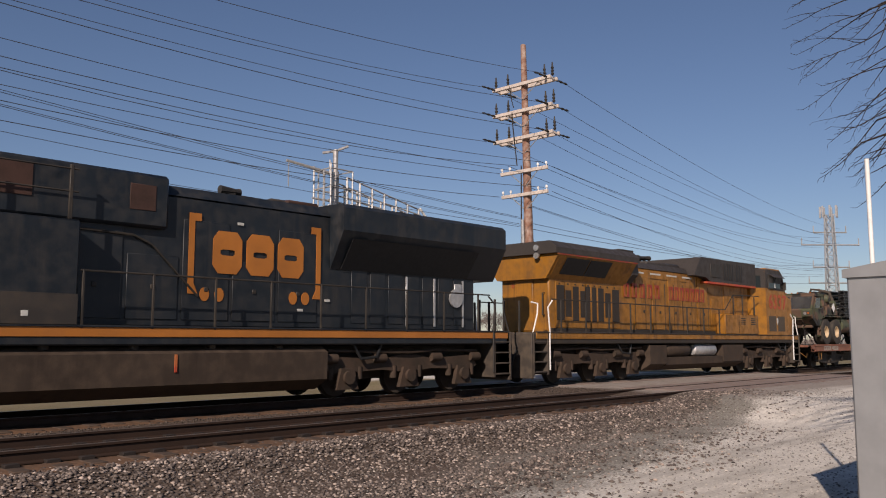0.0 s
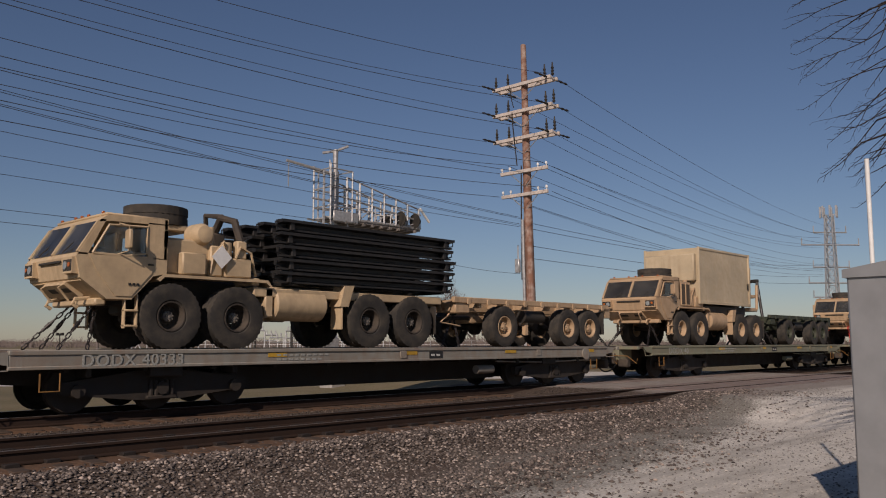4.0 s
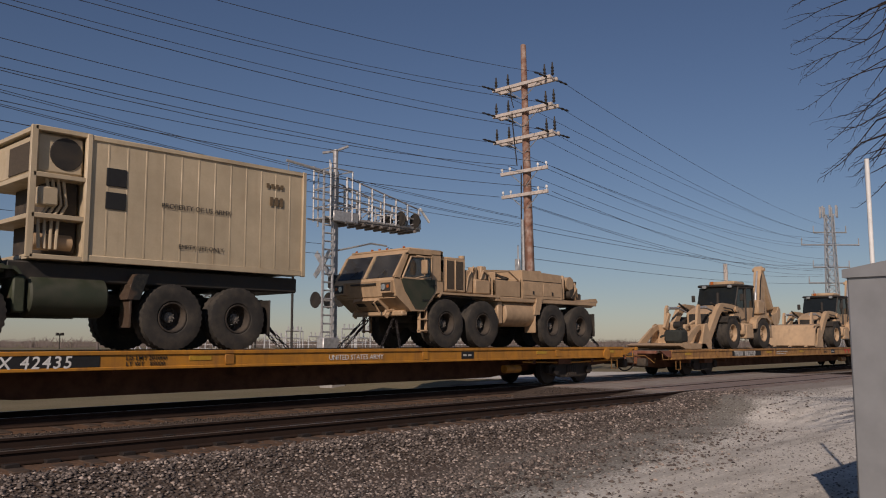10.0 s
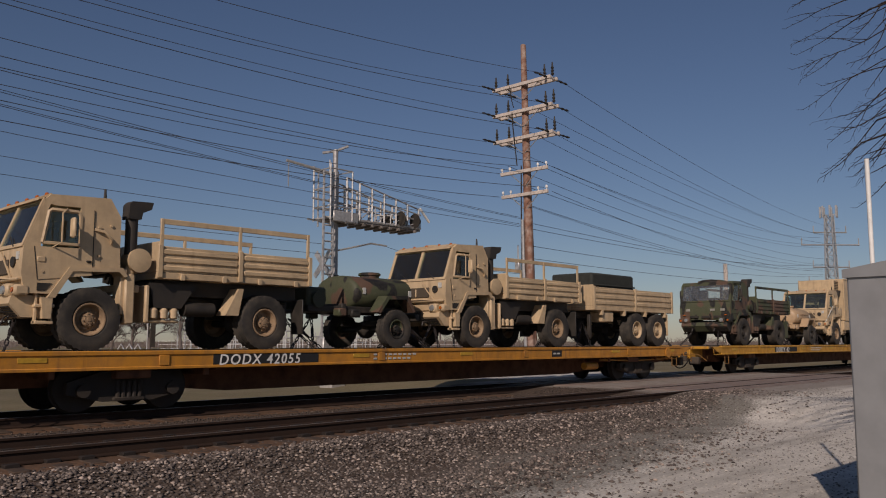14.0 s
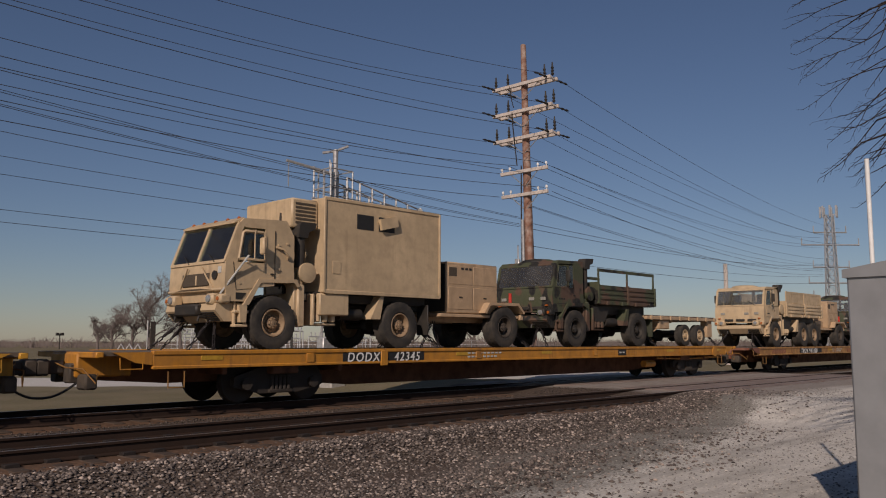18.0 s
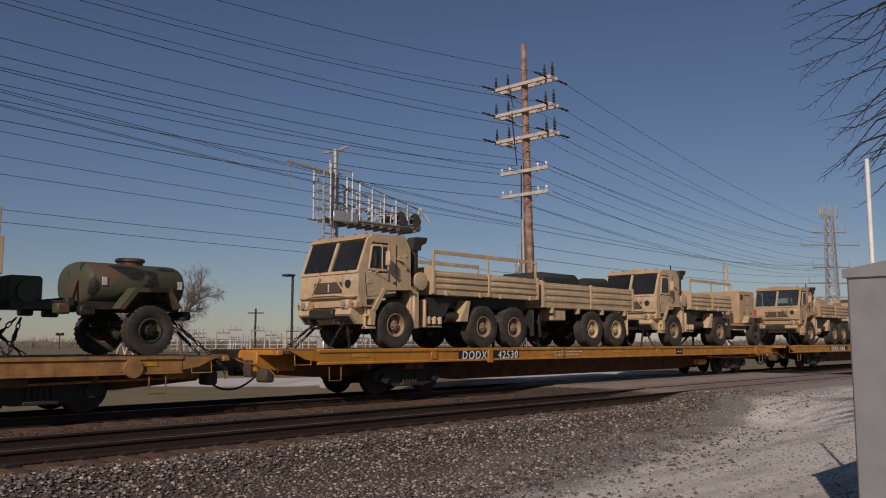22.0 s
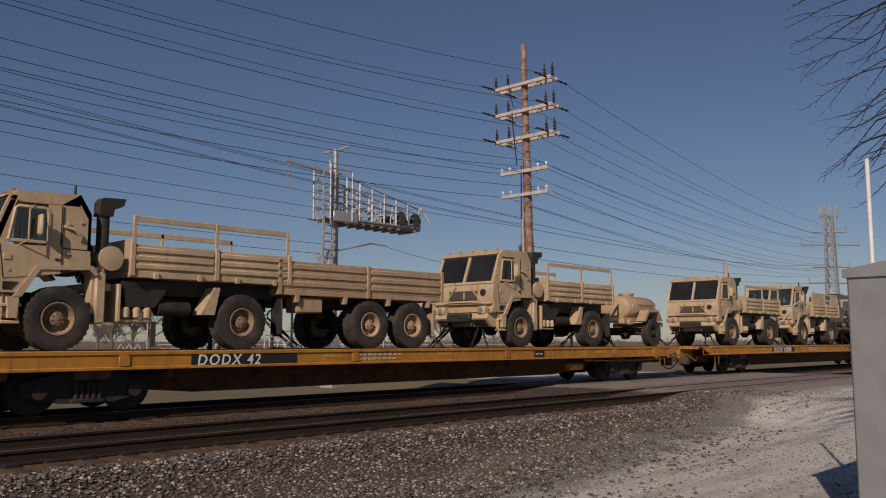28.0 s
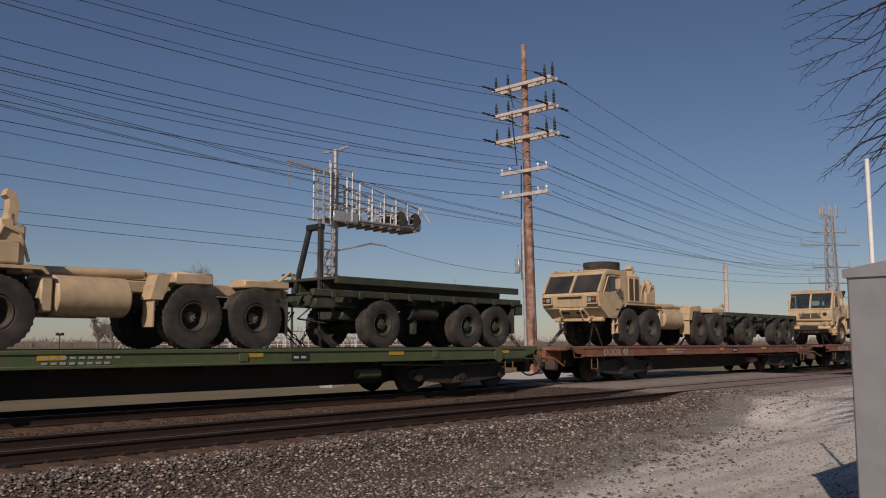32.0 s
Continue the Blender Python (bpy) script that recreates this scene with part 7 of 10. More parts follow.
        P("cabinet_base", B(13.14, 17.0, -1.508, -1.0, 1.66, 2.22, 0.006), LOCO_DUST, cb, "dusty lower cabinet panel")
        P("cabinet_plate", B(14.0, 14.12, -1.515, -1.5, 1.8, 1.9, 0.004), DULLWHITE, cb)
        up_rail = Mesh().tube([(13.2, -1.45, 4.1), (17.0, -1.45, 4.1)], 0.018, 5).tube([(13.2, -1.45, 4.52), (17.0, -1.45, 4.52)], 0.018, 5)
        P("roof_rail", up_rail, BLACK, hood)
        for xa in (13.3, 14.9, 16.4):
            P("rail_post", B(xa, xa + 0.07, -1.47, -1.42, 3.58, 4.6, 0.01), BLACK, hood)
        P("intake_screen", B(13.9, 14.7, -1.14, -1.12, 3.98, 4.6, 0.01), LOCO_RUST, hood, "rusty red-brown intake screen")
        P("intake_screen", B(15.0, 15.8, -1.14, -1.12, 3.98, 4.6, 0.01), LOCO_RUST, hood, "rusty red-brown intake screen")
        P("screen_panel", B(11.5, 12.05, -1.135, -1.115, 3.96, 4.48, 0.01), LOCO_RUST, hood, "rust-brown square screen")
        P("air_horn", Mesh().cyl((9.0, -0.3, 4.78), (9.55, -0.3, 4.78), 0.05, 8, 0.1).cyl((9.4, -0.1, 4.8), (8.9, -0.1, 4.8), 0.05, 8, 0.1).box(9.15, 9.35, -0.35, 0.0, 4.58, 4.76, 0.02), BLACK, hood, "black multi-chime air horn")
        P("exhaust_hatch", B(6.95, 7.9, -0.6, 0.5, 4.58, 4.72, 0.04), LOCO_RUST, hood, "rust-brown exhaust hatch")
        P("walk_rail", Mesh().tube([(13.1, -1.02, 3.5), (11.9, -1.03, 3.46), (11.5, -1.03, 3.3), (10.45, -1.03, 2.3)], 0.025, 6), BLACK, hood)
        for xa, za in ((9.35, 3.9), (7.75, 3.35), (7.7, 2.05), (6.9, 2.3)):
            P("warning_label", B(xa, xa + 0.16, -1.012, -1.0, za, za + 0.06, 0.002), DULLWHITE, hood)
        for xa in (2.1, 3.25, 4.3):
            P("door_strip", B(xa, xa + 0.07, -1.02, -1.0, 1.75, 3.05, 0.006), STEEL, hood, "pale vertical door strip")
        P("hand_brake", Mesh().lathe([(-0.03, 0.2), (-0.03, 0.26), (0.02, 0.26), (0.02, 0.2)], (1.55 + 0.9, -1.03, 2.55), 18).box(2.2, 2.5, -1.04, -1.0, 2.5, 2.95, 0.02), STEEL, hood, "hand brake wheel on the hood side")
    lv = Mesh()
    for i in range(7):
        for s in (-1, 1):
            lv.box(13.95 + i * 0.24 + (0.2 if i > 3 else 0), 14.08 + i * 0.24 + (0.2 if i > 3 else 0), s * 1.3, s * 1.325, 3.92, 4.62, 0.008)
    if up:
        tagged(P("louvre", lv, INK, hood), "", "", "", "stuff")
    P("blower_duct", B(8.6, 11.2, -0.75, 0.75, 4.2, 4.4, 0.06), roof, hood)
    if up:
        for s in (-1, 1):
            P("red_band", B(12.4, 17.1, s * 0.98, s * 1.31, 3.71, 3.79, 0.004), DULL_RED, hood)
            P("letter_band", B(6.9, 11.2, s * 0.985, s * 1.008, 3.7, 3.95, 0.004), LOCO_YELLOW, hood)
    # cab and nose
    cx = 17.7 if up else 17.0
    cabp = [(cx, 1.64), (cx, 4.5), (cx + 0.1, 4.66), (19.3, 4.66), (19.65, 4.45), (20.05, 3.45), (20.1, 1.64)]
    cab = P("cab", Mesh().prism(cabp, -1.5, 1.5), body, t, "", 25)
    P("cab_roof", Mesh().prism([(-1.53, 4.0), (-1.53, 4.4), (-1.2, 4.68), (1.2, 4.68), (1.53, 4.4), (1.53, 4.0), (1.2, 4.6), (-1.2, 4.6)], cx - 0.02, 19.6, "x"), roof, cab)
    if up:
        plan = [(17.1, -1.06), (17.72, -1.5), (17.72, 1.5), (17.1, 1.06)]
        P("cab_corner", Mesh().prism(plan, 1.64, 3.76, "z"), body, cab, "slanted yellow cab corner")
        P("corner_upper", Mesh().prism([(x, y * 1.005) for x, y in plan], 3.76, 4.6, "z"), roof, cab, "slanted grey upper cab corner")
        P("rear_window", Mesh().prism([(17.3, -1.215), (17.5, -1.357), (17.506, -1.37), (17.294, -1.225)], 3.78, 4.3, "z"), DARKGLASS, cab)
    P("cab_upper", Mesh().prism([(cx, 3.76), (cx, 4.5), (cx + 0.1, 4.6), (19.4, 4.6), (19.66, 4.42), (19.93, 3.76)], -1.508, 1.508), roof, cab, "", 25)
    for s in (-1, 1):
        P("cab_window", Mesh().prism([(18.02, 3.78), (18.02, 4.34), (18.68, 4.34), (18.68, 3.78)], s * 1.508, s * 1.525), DARKGLASS, cab, "dark cab side window")
        P("cab_window", Mesh().prism([(18.78, 3.78), (18.78, 4.34), (19.4, 4.34), (19.64, 3.78)], s * 1.508, s * 1.525), DARKGLASS, cab, "dark cab side window")
        P("window_bar", B(18.68, 18.78, s * 1.508, s * 1.53, 3.78, 4.34, 0.006), WHITE if up else BLACK, cab, "pale window bar")
        P("window_frame", Mesh().tube([(17.98, s * 1.52, 3.74), (17.98, s * 1.52, 4.38), (19.42, s * 1.52, 4.38), (19.7, s * 1.52, 3.74), (17.98, s * 1.52, 3.74)], 0.03, 5), BLACK, cab)
        P("sun_shade", Mesh().prism([(s * 1.52, 4.42), (s * 1.74, 4.26), (s * 1.74, 4.24), (s * 1.52, 4.39)], 18.1, 19.4, "x"), roof, cab)
        up or P("rear_window", B(17.1, 17.35, s * 1.508, s * 1.522, 3.7, 4.22, 0.02), DARKGLASS, cab)
        for i in range(2 if s < 0 else 0):
            P("cab_grille", B(17.95 + i * 1.0, 18.75 + i * 1.0, s * 1.5, s * 1.515, 1.82, 2.5, 0.015), BLACK if not up else GRILLE, cab)
        P("cab_mirror", B(19.66, 19.72, s * 1.5, s * 1.66, 3.72, 4.1, 0.02), BLACK, cab)
    nose = P("nose", Mesh().prism([(20.0, 1.64), (20.0, 3.72), (20.25, 3.7), (21.3, 3.36), (21.4, 3.24), (21.4, 1.64)], -1.2, 1.2), body, t, "", 25)
    P("nose_grab", Mesh().tube([(20.4, -1.0, 3.6), (20.4, -1.0, 3.82), (20.8, -1.0, 3.68), (20.8, -1.0, 3.48)], 0.025, 5), BLACK, nose)
    P("nose_placard", B(20.45, 20.85, -1.215, -1.2, 1.86, 2.12, 0.004), DULLWHITE, nose)
    P("front_window", Mesh().prism([(20.06, 3.46), (19.7, 4.36), (19.715, 4.365), (20.075, 3.465)], -1.3, 1.3), DARKGLASS, cab)
    # fuel tank and reservoirs
    if up:
        ft = P("fuel_tank", Mesh().prism([(-1.0, 0.3), (-1.42, 0.55), (-1.42, 1.22), (1.42, 1.22), (1.42, 0.55), (1.0, 0.3)], 7.5, 8.7, "x"), TANKGRIME, t, "", 25)
        P("tank_body", Mesh().prism([(-1.0, 0.3), (-1.38, 0.5), (-1.38, 0.78), (1.38, 0.78), (1.38, 0.5), (1.0, 0.3)], 8.7, 15.3, "x"), TANKGRIME, ft, "", 25)
        P("tank_end", Mesh().prism([(-1.0, 0.3), (-1.42, 0.55), (-1.42, 1.22), (1.42, 1.22), (1.42, 0.55), (1.0, 0.3)], 13.4, 15.3, "x"), TANKGRIME, ft, "", 25)
        for s in (-1, 1):
            for k, (xa, mt) in enumerate(((8.85, TANKGRIME), (11.1, STEEL))):
                P("air_reservoir", Mesh().lathe([(0, 0.08), (0.05, 0.2), (0.15, 0.25), (1.75, 0.25), (1.85, 0.2), (1.9, 0.08)], (xa, s * 1.15, 1.03), 18, "x"), mt, ft)
    else:
        ft = P("fuel_tank", Mesh().prism([(-1.0, 0.25), (-1.44, 0.5), (-1.46, 1.12), (-1.2, 1.25), (1.2, 1.25), (1.46, 1.12), (1.44, 0.5), (1.0, 0.25)], 7.3, 15.2, "x"), TANKGRIME, t, "long dusty grey-brown fuel tank", 25)
        P("tank_gauge", B(11.1, 11.16, -1.475, -1.455, 0.75, 1.1, 0.004), DULL_RED, ft)
        for i in range(4):
            P("tank_fitting", Mesh().cyl((8.5 + i * 1.7, -1.2, 1.2), (8.5 + i * 1.7, -1.2, 1.36), 0.1, 10), GRIME, ft)
    # trucks
    for c in (4.5, 18.3):
        g = Mesh()
        xs = (c - 2.05, c, c + 2.05)
        for s in (-1, 1):
            y = s * 1.12
            g.prism([(xs[0] - 0.65, 0.72), (xs[0] - 0.4, 1.0), (c - 0.9, 0.92), (c - 0.3, 1.02), (c + 0.3, 1.02), (c + 0.9, 0.92), (xs[2] + 0.4, 1.0), (xs[2] + 0.65, 0.72), (xs[2] + 0.4, 0.6), (c + 0.9, 0.66), (c, 0.58), (c - 0.9, 0.66), (xs[0] - 0.4, 0.6)], y - 0.1, y + 0.1)
            for x in xs:
                g.prism([(x - 0.34, 0.22), (x - 0.2, 0.72), (x + 0.2, 0.72), (x + 0.34, 0.22)], y - 0.06, y + s * 0.18)
                g.cyl((x, y, 0.5), (x, y + s * 0.26, 0.5), 0.16, 14)
                for d in (-0.45, 0.45):
                    g.cyl((x + d, y + s * 0.04, 0.45), (x + d, y + s * 0.04, 0.75), 0.09, 10)
            for x in (xs[0] - 0.5, c - 1.0, c + 1.0, xs[2] + 0.5):
                g.cyl((x - 0.18, y + s * 0.12, 0.95), (x + 0.18, y + s * 0.12, 0.95), 0.12, 10)
            g.tube([(xs[0] - 0.6, y + s * 0.14, 1.1), (c - 1.0, y + s * 0.16, 1.14), (c, y + s * 0.16, 1.08), (xs[2] + 0.6, y + s * 0.14, 1.14)], 0.035, 6)
        g.box(c - 0.5, c + 0.5, -1.0, 1.0, 0.8, 1.2, 0.05)
        tr = P("rail_truck", g, TRUCKDUST, t, "dusty three-axle locomotive truck")
        for x in xs:
            for s in (-1, 1):
                w = part("rail_wheel", RAILWHEEL, BOGIE, tr)
                w.matrix_basis = pose(x if up else L - x, s * 0.755, 0.5, 0, 0, 0 if s < 0 else 180) @ Matrix.Scale(1.1, 4)
        P("traction_hose", Mesh().tube([(c + 1.0, -1.3, 1.28), (c + 1.2, -1.36, 0.98), (c + 1.7, -1.36, 0.94), (c + 1.9, -1.3, 1.28)], 0.04, 6), HOSE, t)
    # steps, end plates, handrails
    for x, d in ((0.55, 1), (21.55, -1)):
        st = Mesh()
        for s in (-1, 1):
            for k in range(4):
                st.box(x + d * 0.05, x + d * 0.75, s * 1.0, s * 1.46, 0.42 + k * 0.3, 0.46 + k * 0.3, 0.008)
            st.box(x + d * 0.02, x + d * 0.06, s * 1.0, s * 1.48, 0.35, 1.64, 0.01).box(x + d * 0.72, x + d * 0.78, s * 1.0, s * 1.48, 0.35, 1.64, 0.01)
        P("step_well", st, GRIME)
        P("pilot_plate", B(x - d * 0.05, x + d * 0.06, -1.45, 1.45, 0.25, 1.6, 0.02), GRIME)
        P("end_platform", B(x - d * 0.02, x + d * 1.2, -1.3, 1.3, 1.55, 1.64, 0.01), GRIME)
        hr = Mesh()
        for s in (-1, 1):
            hr.tube([(x + d * 0.02, s * 1.42, 0.7), (x + d * 0.0, s * 1.42, 1.5), (x + d * 0.28, s * 1.42, 2.2), (x + d * 0.3, s * 1.42, 2.5), (x + d * 0.12, s * 1.3, 2.55)], 0.024, 6)
            hr.tube([(x + d * 0.82, s * 1.48, 0.5), (x + d * 0.82, s * 1.48, 1.7), (x + d * 0.74, s * 1.48, 2.4), (x + d * 1.0, s * 1.46, 2.62)], 0.024, 6)
        P("step_handrail", hr, WHITE if up else BLACK)
        er = Mesh()
        for y in (-0.9, -0.3, 0.3, 0.9):
            er.box(x + d * 0.02, x + d * 0.08, y - 0.03, y + 0.03, 1.6, 2.6, 0.008)
        P("end_stanchion", er, BLACK)
        er = Mesh()
        for k in range(5):
            y = -0.9 + 0.25 * k
            er.tube([(x - d * 0.05, y, 1.2), (x - d * 0.2, y + 0.05, 0.8), (x - d * 0.25, y + 0.1, 0.55), (x - d * 0.08, y + 0.15, 0.9)], 0.03, 5)
        P("air_hose", er, HOSE)
        cm = Mesh().box(x, x - d * 0.5, -0.14, 0.14, 0.72, 1.0, 0.03).box(x - d * 0.35, x - d * 0.62, -0.22, 0.2, 0.68, 1.04, 0.05)
        P("coupler", cm, GRIME)
    for s in (-1, 1):
        for i in range(9):
            x = 2.0 + i * 1.38
            s > 0 or P("handrail_post", B(x - 0.022, x + 0.022, s * 1.44, s * 1.485, 1.6, 2.68, 0.006), BLACK)
        P("handrail", Mesh().tube([(1.5, s * 1.465, 2.66), (13.6, s * 1.465, 2.66), (14.4, s * 1.465, 3.3), (17.0, s * 1.465, 3.34)] if up else [(1.5, s * 1.465, 2.66), (13.1, s * 1.465, 2.66)], 0.02, 6), BLACK)
    # emblems: plain shapes in their colours
    if up:
        for x in (14.4, 15.3, 16.5):
            part("handrail_post", B(x - 0.022, x + 0.022, -1.485, -1.44, 2.5, 3.3, 0.006), BLACK, t)
        fm = Mesh()
        for a, b, c, d in ((0, 0.34, 0, 0.1), (0, 0.34, 0.42, 0.52), (0, 0.11, 0.1, 0.42), (0.23, 0.34, 0.1, 0.42)):
            fm.box(a, b, -1.022, -1.0, c, d, 0.003)
        fm = fm.data("letter_shape", LETTERRED)
        for i in range(12):
            x = 6.48 + i * 0.55 if i < 5 else 9.75 + (i - 5) * 0.43
            part("letter_shape", fm, DULL_RED if i > 10 else LETTERRED, hood, "faded red hollow block").matrix_basis = pose(x, 0, 2.94)
        for i in range(4):
            part("peeling_strip", B(7.1 + i * 1.25, 7.9 + i * 1.25, -1.012, -1.0, 3.84, 3.9, 0.003), DULLWHITE, hood, "peeling white strip")
        cbx = part("battery_cabinet", B(13.7, 17.0, -1.42, -1.0, 1.66, 2.5, 0.03), LOCO_YELLOW, t)
        for x in (15.2, 16.2):
            for k in range(4):
                part("louvre", B(x, x + 0.45, -1.432, -1.41, 2.08 + k * 0.08, 2.12 + k * 0.08, 0.004), BLACK, cbx)
        part("cabinet_seam", B(15.0, 15.02, -1.43, -1.41, 1.7, 2.46, 0.002), BLACK, cbx)
        for i in range(9):
            part("door_seam", B(7.25 + i * 0.72, 7.265 + i * 0.72, -1.018, -1.0, 1.8, 3.55, 0.002), BLACK, hood)
        part("roof_fan", B(12.72, 13.64, -1.325, -1.28, 3.97, 4.53, 0.02), BLACK, hood, "dark intake screen")
        lettering("6337", 0.92, DULL_RED, cab, 17.98, -1.512, 2.84, 0.018, name="road_number", spread=1.12)
        ln_ = lettering("6337", 0.3, LETTERRED, hood, 0, 0, 0, 0.0, name="road_number", spread=1.2)
        ln_.matrix_basis = pose(2.04, 0.55, 3.1, 0, 0, -90) @ ln_.matrix_basis
        part("shield", Mesh().prism([(18.78, 2.25), (18.86, 2.1), (18.94, 2.25), (18.92, 2.42), (18.8, 2.42)], -1.53, -1.518), DULLWHITE, cab)
    else:
        m = Mesh()
        # a bracketed emblem with three blocky forms
        for x, d in ((8.15, 1), (12.1, -1)):
            m.prism([(x, 2.3), (x, 3.78), (x + d * 0.32, 3.78), (x + d * 0.32, 3.64), (x + d * 0.15, 3.64), (x + d * 0.15, 2.5), (x + d * 0.26, 2.3)], -1.02, -1.008)
        for x in (8.8, 9.75, 10.7):
            ring = [(0.0, 2.85), (0.0, 3.35), (0.15, 3.5), (0.67, 3.5), (0.82, 3.35), (0.82, 2.85), (0.67, 2.7), (0.15, 2.7)]
            core = [(0.41 + (a - 0.41) * 0.5, 3.1 + (c - 3.1) * 0.14) for a, c in ring]
            for q in range(8):
                m.prism([(x + a, c) for a, c in (ring[q], ring[(q + 1) % 8], core[(q + 1) % 8], core[q])], -1.02, -1.008)
        for x, z in ((8.6, 2.3), (9.0, 2.3), (11.2, 2.3), (11.6, 2.3)):
            m.cyl((x, -1.02, z), (x, -1.008, z), 0.13, 14)
        m.v = [(8.97 + 2.45 + (x - 8.15) * 0.88, y, 2.35 + (z - 2.3) * 1.15) for x, y, z in m.v]
        part("emblem", m, LOCO_ORANGE, hood, "large orange bracketed emblem")
    return t


# ---- the ground ----
TH = radians(43.39)


def W(right, ahead, z):
    """A place given by metres to the right of and ahead of the eye."""
    return (right * math.sin(TH) + ahead * math.cos(TH), -right * math.cos(TH) + ahead * math.sin(TH), z)


def smooth_step(a, b, x):
    t = min(1.0, max(0.0, (x - a) / (b - a)))
    return t * t * (3 - 2 * t)


def ground_z(x, y):
    z = -0.55 + 0.33 * smooth_step(8.4, 10.4, y) - 0.12 * smooth_step(18.6, 21.0, y)
    road = smooth_step(19.0, 22.0, x) * (1 - smooth_step(37.0, 41.0, x))
    up = smooth_step(2.0, 9.5, y) * (1 - smooth_step(22.0, 34.0, y))
    return z + (-0.03 - z) * road * up + 0.02 * noise.noise((x * 0.6, y * 0.6, 0))


def ground_material():
    m, nt, b = nodes_of("trackside_ground")
    geo = nt.nodes.new("ShaderNodeNewGeometry")
    sep = nt.nodes.new("ShaderNodeSeparateXYZ")
    nt.links.new(geo.outputs["Position"], sep.inputs[0])

    def tex(scale, lo, hi, detail=5.0):
        n = nt.nodes.new("ShaderNodeTexNoise")
        n.inputs["Scale"].default_value = scale
        n.inputs["Detail"].default_value = detail
        nt.links.new(geo.outputs["Position"], n.inputs["Vector"])
        r = nt.nodes.new("ShaderNodeMapRange")
        r.inputs["From Min"].default_value, r.inputs["From Max"].default_value = lo, hi
        nt.links.new(n.outputs["Fac"], r.inputs["Value"])
        return r.outputs[0], n.outputs["Fac"]

    def calc(op, a, c):
        mt = nt.nodes.new("ShaderNodeMath")
        mt.operation = op
        for i, v in enumerate((a, c)):
            if isinstance(v, (int, float)):
                mt.inputs[i].default_value = v
            else:
                nt.links.new(v, mt.inputs[i])
        return mt.outputs[0]

    def ramp(v, lo, hi):
        r = nt.nodes.new("ShaderNodeMapRange")
        r.inputs["From Min"].default_value, r.inputs["From Max"].default_value = lo, hi
        nt.links.new(v, r.inputs["Value"])
        return r.outputs[0]

    X, Y = sep.outputs[0], sep.outputs[1]
    fine, raw = tex(24.0, 0.3, 0.7)
    mid, _ = tex(2.3, 0.35, 0.65)
    broad, _ = tex(0.45, 0.35, 0.65)
    _, wob = tex(0.55, 0, 1, 4.0)
    ballast = mixed(nt, fine, (0.04, 0.03, 0.023), (0.14, 0.105, 0.083))
    pale = mixed(nt, fine, (0.45, 0.42, 0.37), (0.74, 0.7, 0.62))
    pale = mixed(nt, scaled(nt, mid, 0.35), pale, (0.34, 0.31, 0.27))
    lane = nt.nodes.new("ShaderNodeTexNoise")
    lane.inputs["Scale"].default_value = 1.0
    lane.inputs["Detail"].default_value = 6.0
    turn = nt.nodes.new("ShaderNodeMapping")
    turn.inputs["Rotation"].default_value = (0, 0, radians(-13))
    turn.inputs["Scale"].default_value = (0.22, 2.1, 1.0)
    nt.links.new(geo.outputs["Position"], turn.inputs[0])
    nt.links.new(turn.outputs[0], lane.inputs["Vector"])
    rut = nt.nodes.new("ShaderNodeMapRange")
    rut.inputs["From Min"].default_value, rut.inputs["From Max"].default_value = 0.46, 0.66
    nt.links.new(lane.outputs["Fac"], rut.inputs["Value"])
    pale = mixed(nt, scaled(nt, rut.outputs[0], 0.6), pale, (0.24, 0.22, 0.19))
    grey = mixed(nt, fine, (0.13, 0.12, 0.1), (0.3, 0.28, 0.24))
    grass = mixed(nt, fine, (0.1, 0.082, 0.045), (0.23, 0.19, 0.115))
    grass = mixed(nt, scaled(nt, mid, 0.45), grass, (0.13, 0.125, 0.06))
    grass = mixed(nt, scaled(nt, broad, 0.5), grass, (0.25, 0.2, 0.13))
    # edge of the pale gravel: y < 5.7 + 0.2 (x - 8), uneven
    edge = calc('SUBTRACT', calc('ADD', calc('MULTIPLY', X, 0.2), 4.75), Y)
    edge = calc('ADD', edge, calc('MULTIPLY', calc('SUBTRACT', wob, 0.5), 2.4))
    edge = calc('ADD', edge, calc('MULTIPLY', calc('SUBTRACT', raw, 0.5), 1.3))
    f_pale = ramp(edge, -0.25, 0.35)
    f_grey = calc('MULTIPLY', ramp(edge, -2.3, -0.7), ramp(X, 5.0, 9.0))
    col = mixed(nt, f_grey, ballast, grey)
    col = mixed(nt, f_pale, col, pale)
    # the road over the crossing and the pale apron beyond
    f_road = calc('MULTIPLY', ramp(calc('ADD', X, calc('MULTIPLY', wob, 1.5)), 22.0, 22.6), calc('SUBTRACT', 1.0, ramp(X, 38.0, 38.6)))
    road = mixed(nt, fine, (0.18, 0.15, 0.125), (0.29, 0.25, 0.21))
    road = mixed(nt, scaled(nt, mid, 0.6), road, (0.33, 0.3, 0.27))
    col = mixed(nt, calc('MULTIPLY', f_road, ramp(Y, 8.6, 9.4)), col, road)
    # beyond the tracks: winter grass, and the pale road leaving the crossing at a slant
    slant = calc('ADD', calc('ADD', X, calc('MULTIPLY', Y, 0.89)), calc('MULTIPLY', calc('SUBTRACT', wob, 0.5), 2.0))
    f_lane = calc('MULTIPLY', ramp(slant, 42.0, 42.9), calc('SUBTRACT', 1.0, ramp(slant, 51.8, 52.8)))
    f_far = ramp(Y, 19.0, 19.4)
    far = mixed(nt, f_lane, grass, mixed(nt, fine, (0.42, 0.4, 0.36), (0.62, 0.59, 0.54)))
    col = mixed(nt, f_far, col, far)
